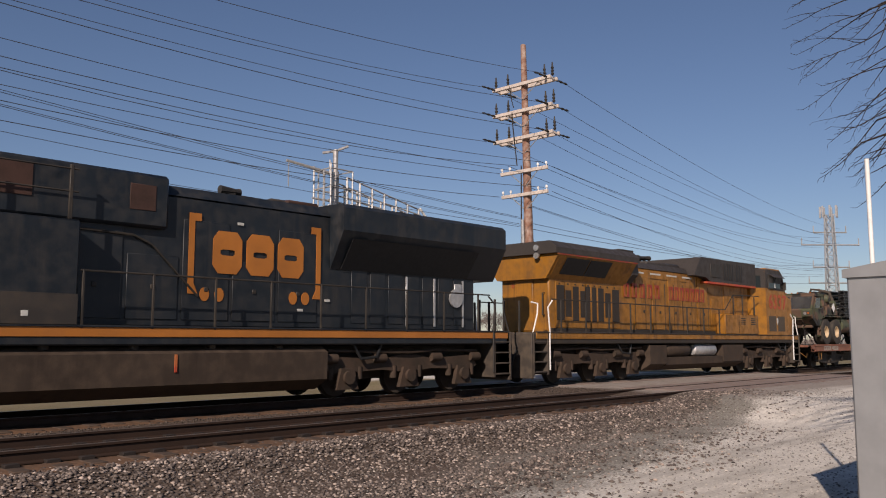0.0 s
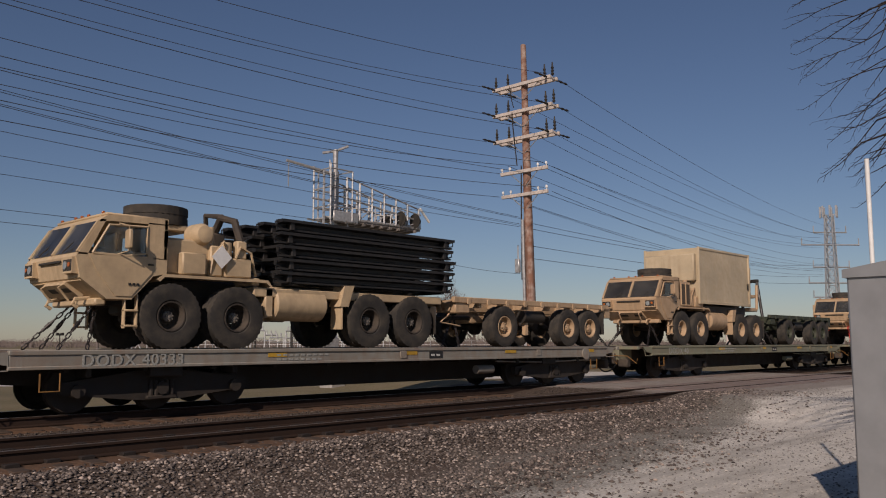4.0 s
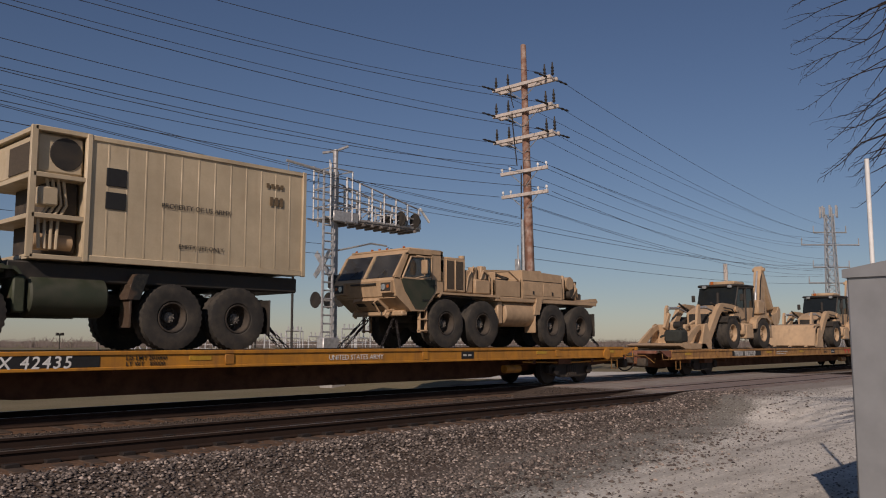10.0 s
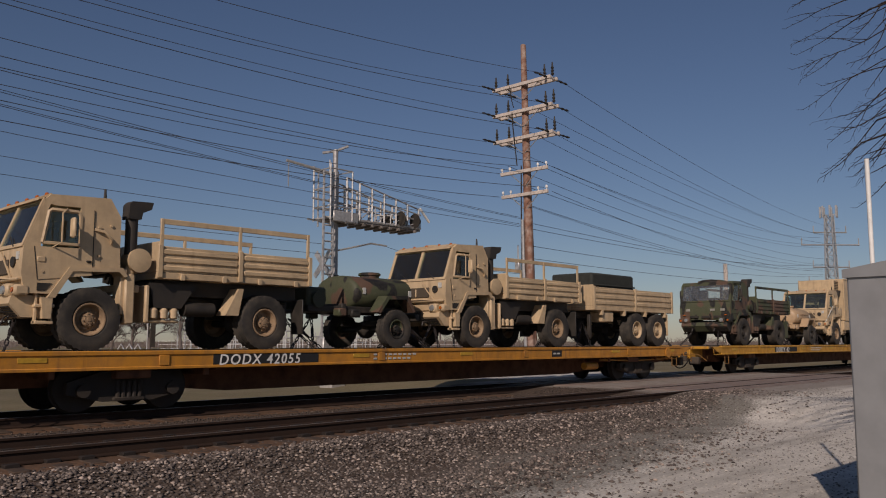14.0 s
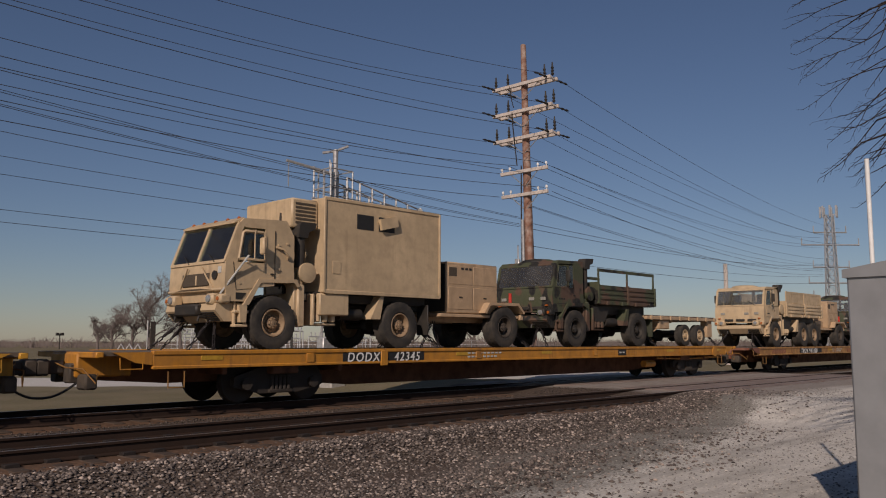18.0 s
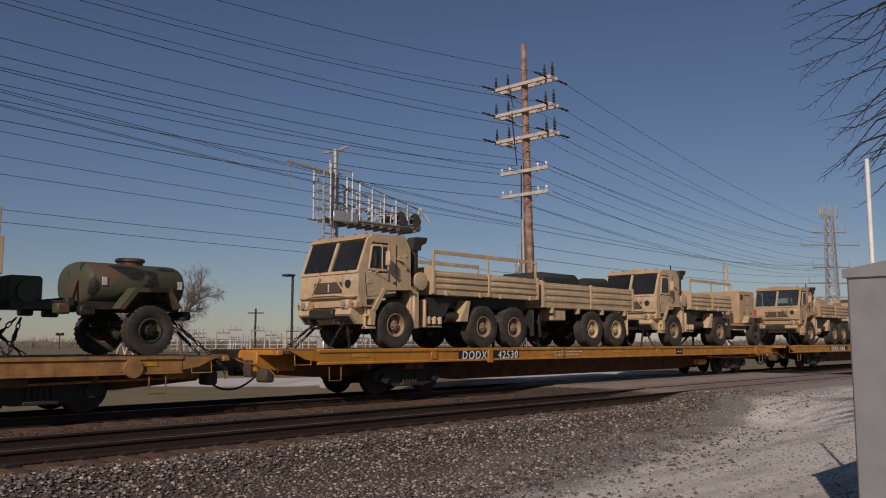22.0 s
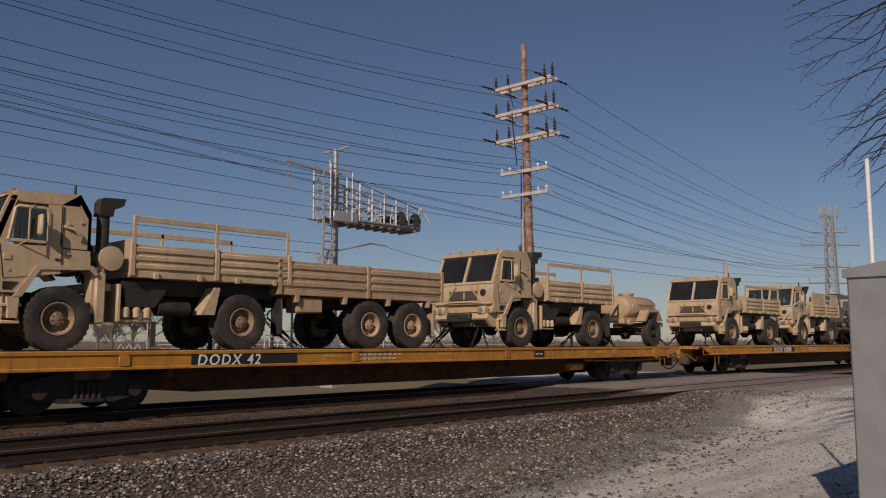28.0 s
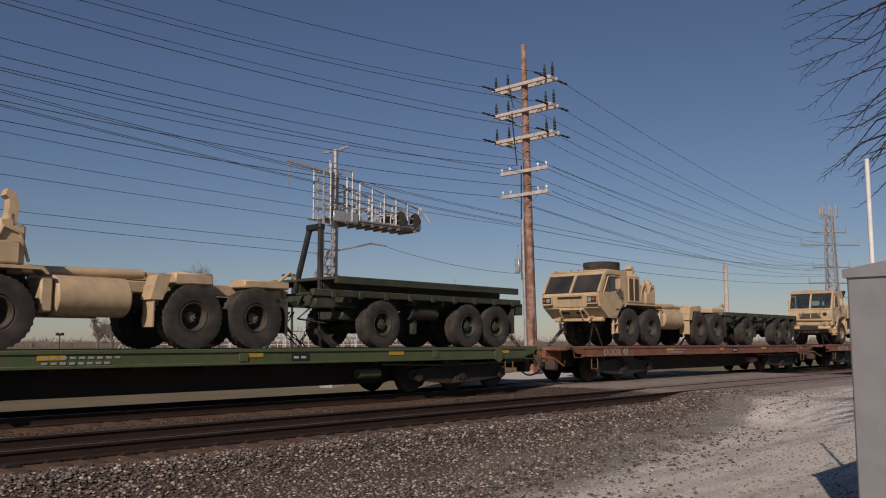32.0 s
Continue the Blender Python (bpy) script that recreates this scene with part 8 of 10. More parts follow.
    nt.links.new(col, b.inputs["Base Color"])
    b.inputs["Roughness"].default_value = 0.95
    b.inputs["Specular IOR Level"].default_value = 0.15
    bumped(nt, b, raw, 0.6, 0.03)
    return m


def ground():
    xs = [-3000, -1200, -500, -200, -80, -40, -25] + [-16 + 0.8 * i for i in range(88)] + [60, 75, 100, 150, 250, 500, 1200, 3000]
    ys = [-2000, -600, -200, -60, -20, -8, -3] + [0.6 * i for i in range(66)] + [42, 48, 56, 70, 100, 150, 250, 500, 1200, 3500]
    m = Mesh()
    vs = [(x, y, ground_z(x, y)) for y in ys for x in xs]
    n = len(xs)
    m.add(vs, [(j * n + i, j * n + i + 1, (j + 1) * n + i + 1, (j + 1) * n + i) for j in range(len(ys) - 1) for i in range(n - 1)])
    solid("ground", m, ground_material(), "gravel and brown winter grass ground beside the tracks", "ground", smooth=180)


def stone_material(name, dark, lite):
    m, nt, b = nodes_of(name)
    geo = nt.nodes.new("ShaderNodeNewGeometry")
    cr = nt.nodes.new("ShaderNodeValToRGB")
    cr.color_ramp.elements[0].color = (*dark, 1)
    cr.color_ramp.elements[1].color = (*lite, 1)
    e = cr.color_ramp.elements.new(0.78)
    e.color = (*[0.5 * d + 0.33 * l for d, l in zip(dark, lite)], 1)
    nt.links.new(geo.outputs["Random Per Island"], cr.inputs[0])
    nt.links.new(cr.outputs[0], b.inputs["Base Color"])
    b.inputs["Roughness"].default_value = 0.9
    return m


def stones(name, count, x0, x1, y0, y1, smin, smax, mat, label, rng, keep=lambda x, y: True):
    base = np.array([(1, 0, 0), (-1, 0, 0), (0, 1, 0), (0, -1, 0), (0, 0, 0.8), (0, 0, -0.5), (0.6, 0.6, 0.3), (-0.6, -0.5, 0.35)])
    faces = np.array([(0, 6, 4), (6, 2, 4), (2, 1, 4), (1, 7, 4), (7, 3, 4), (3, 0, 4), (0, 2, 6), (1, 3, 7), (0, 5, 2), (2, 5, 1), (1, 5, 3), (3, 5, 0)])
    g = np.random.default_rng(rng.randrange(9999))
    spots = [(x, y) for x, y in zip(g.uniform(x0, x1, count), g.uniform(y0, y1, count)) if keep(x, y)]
    n = len(spots)
    at = np.array([(x, y, ground_z(x, y)) for x, y in spots])
    s = g.uniform(smin, smax, n) * (0.7 + 0.6 * g.random(n))
    at[:, 2] += s * g.uniform(0.05, 0.4, n)
    shape = np.stack([np.ones(n), g.uniform(0.6, 1.2, n), g.uniform(0.5, 1.0, n)], 1)
    v = base[None] * shape[:, None] * s[:, None, None] * (0.75 + 0.5 * g.random((n, 8, 1)))
    a = g.uniform(0, 6.28, n)[:, None]
    ca, sa = np.cos(a), np.sin(a)
    v = np.stack([ca * v[..., 0] - sa * v[..., 1], sa * v[..., 0] + ca * v[..., 1], v[..., 2]], 2) + at[:, None]
    idx = (faces[None] + 8 * np.arange(n)[:, None, None]).reshape(-1)
    me = bpy.data.meshes.new(name)
    me.vertices.add(n * 8)
    me.vertices.foreach_set("co", v.reshape(-1).astype(np.float32))
    me.loops.add(len(idx))
    me.loops.foreach_set("vertex_index", idx.astype(np.int32))
    me.polygons.add(n * 12)
    me.polygons.foreach_set("loop_start", (3 * np.arange(n * 12)).astype(np.int32))
    me.update(calc_edges=True)
    me.validate()
    me.materials.append(mat)
    return tagged(new(name, me), label, "gravel", "", "stuff")


def track(yc, name, far):
    """Rails, ties and plates of one track."""
    rail_prof = [(-0.075, -0.18), (-0.075, -0.165), (-0.012, -0.145), (-0.01, -0.05), (-0.036, -0.035), (-0.036, -0.005), (0.036, -0.005), (0.036, -0.035), (0.01, -0.05), (0.012, -0.145), (0.075, -0.165), (0.075, -0.18)]
    for s in (-1, 1):
        y = yc + s * 0.755
        r = solid("rail", Mesh().prism([(y + a, z) for a, z in rail_prof], -760, 760, "x"), RAILSTEEL, "rusty brown steel rail on wooden ties", "rail", smooth=30)
        part("rail_head", B(-760, 760, y - 0.03, y + 0.03, -0.006, 0.0, 0.002), RAILTOP, r, "polished rail head")
    tie = Mesh().box(-0.115, 0.115, -1.3, 1.3, -0.36, -0.185, 0.012).data("tie", TIE)
    # plates stand tall and near black, drawing the clips' shadow dashes too
    plate = Mesh()
    for s in (-1, 1):
        plate.box(-0.09, 0.09, s * 0.755 - 0.2, s * 0.755 - 0.08, -0.186, -0.14, 0.004).box(-0.09, 0.09, s * 0.755 + 0.08, s * 0.755 + 0.2, -0.186, -0.14, 0.004)
        for d in (-0.13, 0.13):
            plate.box(-0.05, -0.02, s * 0.755 + d - 0.02, s * 0.755 + d + 0.02, -0.176, -0.145, 0.004).box(0.02, 0.05, s * 0.755 + d - 0.02, s * 0.755 + d + 0.02, -0.176, -0.145, 0.004)
    plate = plate.data("tie_plate", PLATE)
    bed = tagged(new(name), "wooden ties under the rails", "railway ties", "", "structure")
    for i in range(140):
        x = -12 + i * 0.5
        if 21.5 < x < 37.5 or x < 1.0:
            continue
        o = part("tie", tie, TIE, bed)
        o.matrix_basis = pose(x + random.uniform(-0.03, 0.03), yc + random.uniform(-0.05, 0.05), random.uniform(-0.01, 0.005), 0, 0, random.uniform(-0.8, 0.8))
        if not far:
            part("tie_plate", plate, PLATE, o)
    dirt = Mesh()
    xs, ys = [-12 + 0.25 * i for i in range(135)], [-1.55, -1.42, -1.2, -0.95, -0.6, 0.0, 0.6, 0.95, 1.2, 1.42, 1.55]
    vs = [(x, yc + y, -0.192 + 0.022 * noise.noise((x * 2.1, y * 2.3, yc)) - (0.09 if abs(y) > 1.5 else 0.03 if abs(y) > 1.3 else 0)) for y in ys for x in xs]
    n = len(xs)
    dirt.add(vs, [(j * n + i, j * n + i + 1, (j + 1) * n + i + 1, (j + 1) * n + i) for j in range(len(ys) - 1) for i in range(n - 1)])
    part("dirt_fill", dirt, DIRT, bed, "brown dirt packed between the ties", 180)
    rest = Mesh()
    for i in range(300):
        x = 58 + i * 1.0
        rest.box(x - 0.11, x + 0.11, yc - 1.3, yc + 1.3, -0.36, -0.19, 0.01)
    part("far_ties", rest, TIE, bed)


DIRT = plain("packed_brown_dirt", (0.125, 0.068, 0.036), 0.95, var=0.5, scale=11)
# near black, with the shadows of the rail clips in the colour
PLATE = plain("tie_plate_and_clip_shadow", (0.022, 0.016, 0.013), 0.8)
TIE = plain("weathered_tie_wood", (0.075, 0.05, 0.034), 0.9, var=0.4, scale=7)


def crossing():
    panel = paint("crossing_panel", (0.24, 0.19, 0.16), 0.85, dirt=(0.14, 0.08, 0.06), dirty=0.6)
    for yc in (NEAR_TRACK_Y, TRACK_Y):
        t = tagged(new("crossing_panels"), "worn brown panels of the level crossing", "level crossing", "", "structure")
        for k in range(6):
            x0 = 22.0 + k * 2.5
            for y0, y1 in ((-1.45, -0.83), (-0.66, 0.66), (0.83, 1.45)):
                part("panel", B(x0 + 0.01, x0 + 2.48, yc + y0, yc + y1, -0.2, -0.012, 0.012), panel, t)


# ---- trackside things ----
def tree(name, label, base, height, spread, rng, lean=(0, 0), levels=5, trunk_r=0.2, mat=None, bare_to=0.25, first=None, kids=(3, 5), droop=0.0):
    t = thing(name, label, "tree", "bare trees")
    wood = Mesh()
    twigs = Mesh()

    def grow(p, d, length, r, level):
        pts = [p]
        q = Vector(p)
        dd = Vector(d).normalized()
        n = 4 if level > 2 else 5
        for i in range(n):
            dd = (dd + Vector((rng.uniform(-1, 1), rng.uniform(-1, 1), rng.uniform(-0.7, 0.9) - droop)) * 0.16).normalized()
            q = q + dd * (length / n)
            pts.append(q.copy())
        (wood if level < 2 else twigs).tube(pts, r, 6 if level < 2 else (4 if level < 4 else 3), r * 0.55)
        if level >= levels:
            return
        k = rng.randint(*kids)
        for j in range(k):
            f = rng.uniform(0.35, 1.0) if level else rng.uniform(bare_to, 1.0)
            i = min(n - 1, int(f * n))
            o = pts[i].lerp(pts[i + 1], f * n - i)
            ax = dd.orthogonal().normalized()
            ax.rotate(Matrix.Rotation(rng.uniform(0, 6.28), 3, dd))
            nd = (dd * rng.uniform(0.7, 1.1) + ax * rng.uniform(0.5, 0.95) * spread + Vector((lean[0], lean[1], 0.15 - droop)) * 0.35).normalized()
            grow(o, nd, length * rng.uniform(0.5, 0.72), r * rng.uniform(0.45, 0.6), level + 1)

    if first:
        for p, d, l, r in first:
            grow(Vector(p), Vector(d), l, r, 1)
        wood.tube([Vector(base), Vector(base) + Vector((0.05, 0, height * 0.5)), Vector(base) + Vector((0.1, 0.05, height))], trunk_r, 10, trunk_r * 0.5)
    else:
        grow(Vector(base), Vector((lean[0] * 0.2, lean[1] * 0.2, 1)), height * 0.52, trunk_r, 0)
    part("trunk", wood, mat or BARK, t, "bare trunk and limbs")
    part("crown", twigs, mat or BARK, t, "fine leafless twigs")
    return t


TWIG = plain("dark_twig_bark", (0.022, 0.016, 0.014), 0.9)
BARK = plain("grey_brown_bark", (0.1, 0.075, 0.06), 0.9, var=0.35, scale=12)
FARBARK = plain("far_bare_wood", (0.16, 0.13, 0.115), 0.95, var=0.3)
POLEWOOD = paint("creosoted_pole_wood", (0.23, 0.115, 0.075), 0.85, dirt=(0.5, 0.42, 0.36), dirty=0.7, streak=0.9, streak_col=(0.06, 0.032, 0.024))
ARMWOOD = plain("weathered_crossarm_wood", (0.55, 0.48, 0.42), 0.85, var=0.25)
WIRE = plain("line_wire", (0.045, 0.043, 0.045), 0.6, bump=0)
MASTGREY = plain("weathered_mast_metal", (0.42, 0.41, 0.4), 0.5, 0.5, var=0.3)
WALKWAY = plain("weathered_walkway_metal", (0.26, 0.23, 0.2), 0.7, 0.3, var=0.35)
ALU = plain("dull_aluminium", (0.52, 0.51, 0.49), 0.45, 0.5, var=0.35)
CONCRETE = plain("concrete", (0.36, 0.34, 0.31), 0.9, var=0.25)

POLE = W(3.6, 36.0, 0)
ARM_Z = (12.62, 11.42, 10.22, 8.73, 7.7)
ARM_L = (3.2, 3.25, 3.25, 2.55, 2.5)


def power_pole():
    t = thing("utility_pole", "tall brown wooden utility pole with five crossarms", "utility pole")
    x, y, _ = POLE
    part("pole", Mesh().lathe([(0, 0.245), (4, 0.22), (10, 0.17), (14.95, 0.12), (15.0, 0.05)], (x, y, -0.5), 16, "z"), POLEWOOD, t, "weathered brown wooden pole")
    for z, l in zip(ARM_Z, ARM_L):
        double = l > 3
        a = Mesh()
        for dx in ((-0.24, 0.24) if double else (-0.22,)):
            a.box(x + dx - 0.06, x + dx + 0.06, y - l / 2, y + l / 2, z - 0.075, z + 0.075, 0.012)
        for k in (-0.95, -0.5, 0.55, 0.95) if double else ():
            a.box(x - 0.26, x + 0.26, y + k * l / 2 - 0.03, y + k * l / 2 + 0.03, z - 0.05, z + 0.05, 0.01)
        arm = part("crossarm", a, ARMWOOD, t, "pale weathered wooden crossarm")
        part("arm_brace", Mesh().tube([(x - 0.2, y - l * 0.28, z - 0.08), (x - 0.15, y, z - 0.7)], 0.02, 5).tube([(x - 0.2, y + l * 0.28, z - 0.08), (x - 0.15, y, z - 0.7)], 0.02, 5), STEEL, t)
        if double:
            for k in (-0.98, -0.72, 0.55, 0.98):
                part("insulator", Mesh().lathe([(0, 0.03), (0.08, 0.075), (0.14, 0.04), (0.22, 0.075), (0.28, 0.04), (0.36, 0.07), (0.42, 0.04), (0.6, 0.03)], (x - 0.05, y + k * l / 2, z + 0.08), 10, "z"), BLACK, arm)
            for k in (-0.9, 0.9):
                for d in (-1, 1):
                    part("strain_insulator", Mesh().lathe([(0, 0.02), (0.15, 0.05), (0.3, 0.025), (0.45, 0.055), (0.6, 0.025), (0.75, 0.055), (0.9, 0.03)], (x + (0.3 if d > 0 else -1.2), y + k * l / 2, z), 8, "x"), BLACK, arm)
        else:
            for k in (-0.95, -0.6, 0.6, 0.95):
                part("pin_insulator", Mesh().lathe([(0, 0.02), (0.06, 0.02), (0.08, 0.05), (0.16, 0.055), (0.2, 0.02)], (x - 0.22, y + k * l / 2, z + 0.07), 8, "z"), WHITE, arm)
    part("jumper", Mesh().tube([(x - 0.3, y + 0.6, ARM_Z[0]), (x - 0.35, y + 0.45, 11.9), (x - 0.3, y + 0.4, ARM_Z[1] + 0.2)], 0.02, 4).tube([(x - 0.3, y + 0.5, ARM_Z[1]), (x - 0.4, y + 0.4, 10.8), (x - 0.3, y + 0.3, 9.0)], 0.025, 4).tube([(x - 0.2, y + 0.15, 9.0), (x - 0.22, y + 0.2, 7.0), (x - 0.24, y + 0.25, 4.0)], 0.03, 5), BLACK, t)
    part("riser_conduit", Mesh().cyl((x - 0.28, y + 0.12, -0.4), (x - 0.26, y + 0.12, 6.6), 0.07, 8), STEEL, t)
    part("meter_box", B(x - 0.42, x - 0.28, y + 0.25, y + 0.5, 4.3, 4.9, 0.03).cyl((x - 0.3, y + 0.38, 4.9), (x - 0.3, y + 0.38, 5.5), 0.03, 6), STEEL, t)
    lean(t, POLE, -0.018 * math.sin(TH), 0.018 * math.cos(TH), 12.6)


def lean(t, foot, dx, dy, z0):
    """Leans a thing that was built upright: metres of shift for each metre of height."""
    for o in t.children_recursive:
        o.data.transform(Matrix(((1, 0, dx, -dx * z0), (0, 1, dy, -dy * z0), (0, 0, 1, 0), (0, 0, 0, 1))))


def wire(p0, p1, sag, r=0.0105, name="power_line"):
    p0, p1 = Vector(p0), Vector(p1)
    pts = []
    for i in range(25):
        u = i / 24
        p = p0.lerp(p1, u)
        p.z -= 4 * sag * u * (1 - u)
        pts.append(p)
    return solid(name, Mesh().tube(pts, r, 5), WIRE, "thin dark overhead power line", "power line", "", 60, "overhead wires")


# overhead lines towards -x: offset across the pole, height at the pole, height 62 m on, sag, radius
LINES_BACK = ((-1.45, 12.75, 13.8, 2.45, 0.0105), (1.45, 12.7, 16.2, 2.84, 0.0105), (-1.45, 11.47, 13.75, 2.59, 0.0105), (1.45, 11.44, 13.07, 1.56, 0.0105),
              (-1.45, 10.28, 14.34, 2.62, 0.0115), (1.45, 10.21, 14.6, 2.48, 0.0105), (-1.2, 8.93, 12.73, 2.36, 0.0105), (0.3, 9.0, 15.6, 3.36, 0.0105),
              (-0.3, 8.6, 11.25, 1.55, 0.0105), (1.2, 8.77, 12.29, 2.05, 0.0105), (-1.2, 7.85, 12.54, 2.69, 0.0105), (1.2, 7.72, 11.94, 2.21, 0.0115))
CABLES_BACK = ((6.71, 12.09, 0.96), (6.66, 12.16, 1.02), (6.42, 12.46, 1.3), (6.36, 12.34, 1.26), (6.3, 10.12, 1.09))
# from the crossing signal: start x, height there, height 10 m on
MAST_BACK = ((19.4, 6.24, 6.49), (19.3, 5.8, 6.01), (19.3, 4.93, 5.07), (19.3, 4.56, 4.72))
# towards the lattice tower
LINES_ON = ((-1.45, 12.72, 14.7, 1.06), (-1.45, 11.5, 13.78, 1.25), (1.45, 12.58, 14.24, 0.8), (-1.45, 10.2, 12.93, 1.22), (1.45, 11.45, 13.9, 1.5), (1.45, 10.2, 12.7, 1.25),
            (-1.2, 8.85, 13.1, 1.33), (-0.5, 9.0, 11.15, 1.05), (1.2, 9.2, 10.6, 0.94), (-1.2, 7.75, 10.34, 1.45), (0.3, 8.2, 10.46, 1.05), (1.2, 7.75, 10.0, 1.1))
CABLES_ON = ((7.25, 9.42, 1.09), (6.5, 9.7, 0.5), (6.25, 10.6, 0.74), (5.5, 9.2, 0.6), (4.95, 8.4, 0.53))


def wires():
    x, y, _ = POLE
    far = W(46.6, 100.0, 0)
    for k, z0, z1, sag, r in LINES_BACK:
        wire((x - 0.3, y + k, z0), (x - 62.0, y + k, z1), sag, r)
    for z0, z1, sag in CABLES_BACK:
        wire((x - 0.2, y + 0.15, z0), (x - 62.0, y + 0.15, z1), sag, 0.0085, "cable")
    for x0, z0, z1 in MAST_BACK:
        wire((x0, 24.24, z0), (x0 - 40.0, 24.24, z0 + (z1 - z0) * 5.2), 0.25, 0.008, "cable")
    wire((21.75, 23.5, 4.95), (x, y, 4.25), 0.2, 0.008, "cable")
    for k, z0, z1, sag in LINES_ON:
        wire((x + 0.3, y + k, z0), (far[0], far[1] + k * 0.8, z1), sag)
    for z0, z1, sag in CABLES_ON:
        wire((x + 0.2, y, z0), (far[0], far[1], z1), sag, 0.011, "cable")


def lattice(m, p, h, w0, w1, bays, r=0.04):
    x, y, z = p
    def cor(k, i):
        w = (w0 + (w1 - w0) * i / bays) / 2
        return Vector((x + (w if k in (0, 1) else -w), y + (w if k in (1, 2) else -w), z + h * i / bays))
    for k in range(4):
        m.tube([cor(k, i) for i in range(bays + 1)], r * 1.5, 5)
        for i in range(bays):
            m.tube([cor(k, i), cor((k + 1) % 4, i + 1)], r, 4)
            m.tube([cor((k + 1) % 4, i), cor(k, i + 1)], r, 4)
            m.tube([cor(k, i), cor((k + 1) % 4, i)], r, 4)
    return m


def far_tower():
    t = thing("lattice_tower", "far steel lattice tower with crossarms and antennas", "tower")
    x, y, _ = W(46.6, 100.0, 0)
    part("lattice_mast", lattice(Mesh(), (x, y, -0.5), 17.0, 1.5, 0.8, 14, 0.05), STEEL, t)
    for z, l in ((14.4, 4.0), (12.9, 7.0), (10.2, 4.4), (8.3, 5.6), (6.6, 4.6)):
        a = Mesh().box(x - l * 0.36, x + l * 0.36, y - l * 0.36, y + l * 0.36, z - 0.01, z, 0.001)
        a = Mesh().tube([(x + l * 0.36, y - l * 0.36, z), (x - l * 0.36, y + l * 0.36, z)], 0.09, 5)
        for s in (-1, 1):
            a.cyl((x + s * l * 0.35, y - s * l * 0.35, z), (x + s * l * 0.35, y - s * l * 0.35, z + 0.8), 0.07, 6)
        part("tower_arm", a, STEEL, t)
    an = Mesh()
    for k in range(7):
        g = 2 * math.pi * k / 7
        an.box(x + math.cos(g) * 0.95 - 0.1, x + math.cos(g) * 0.95 + 0.1, y + math.sin(g) * 0.95 - 0.1, y + math.sin(g) * 0.95 + 0.1, 16.2, 17.6, 0.02)
        an.tube([(x, y, 16.5), (x + math.cos(g) * 0.9, y + math.sin(g) * 0.9, 16.6)], 0.03, 4)
    part("antenna_panel", an, ALU, t, "ring of pale antenna panels")


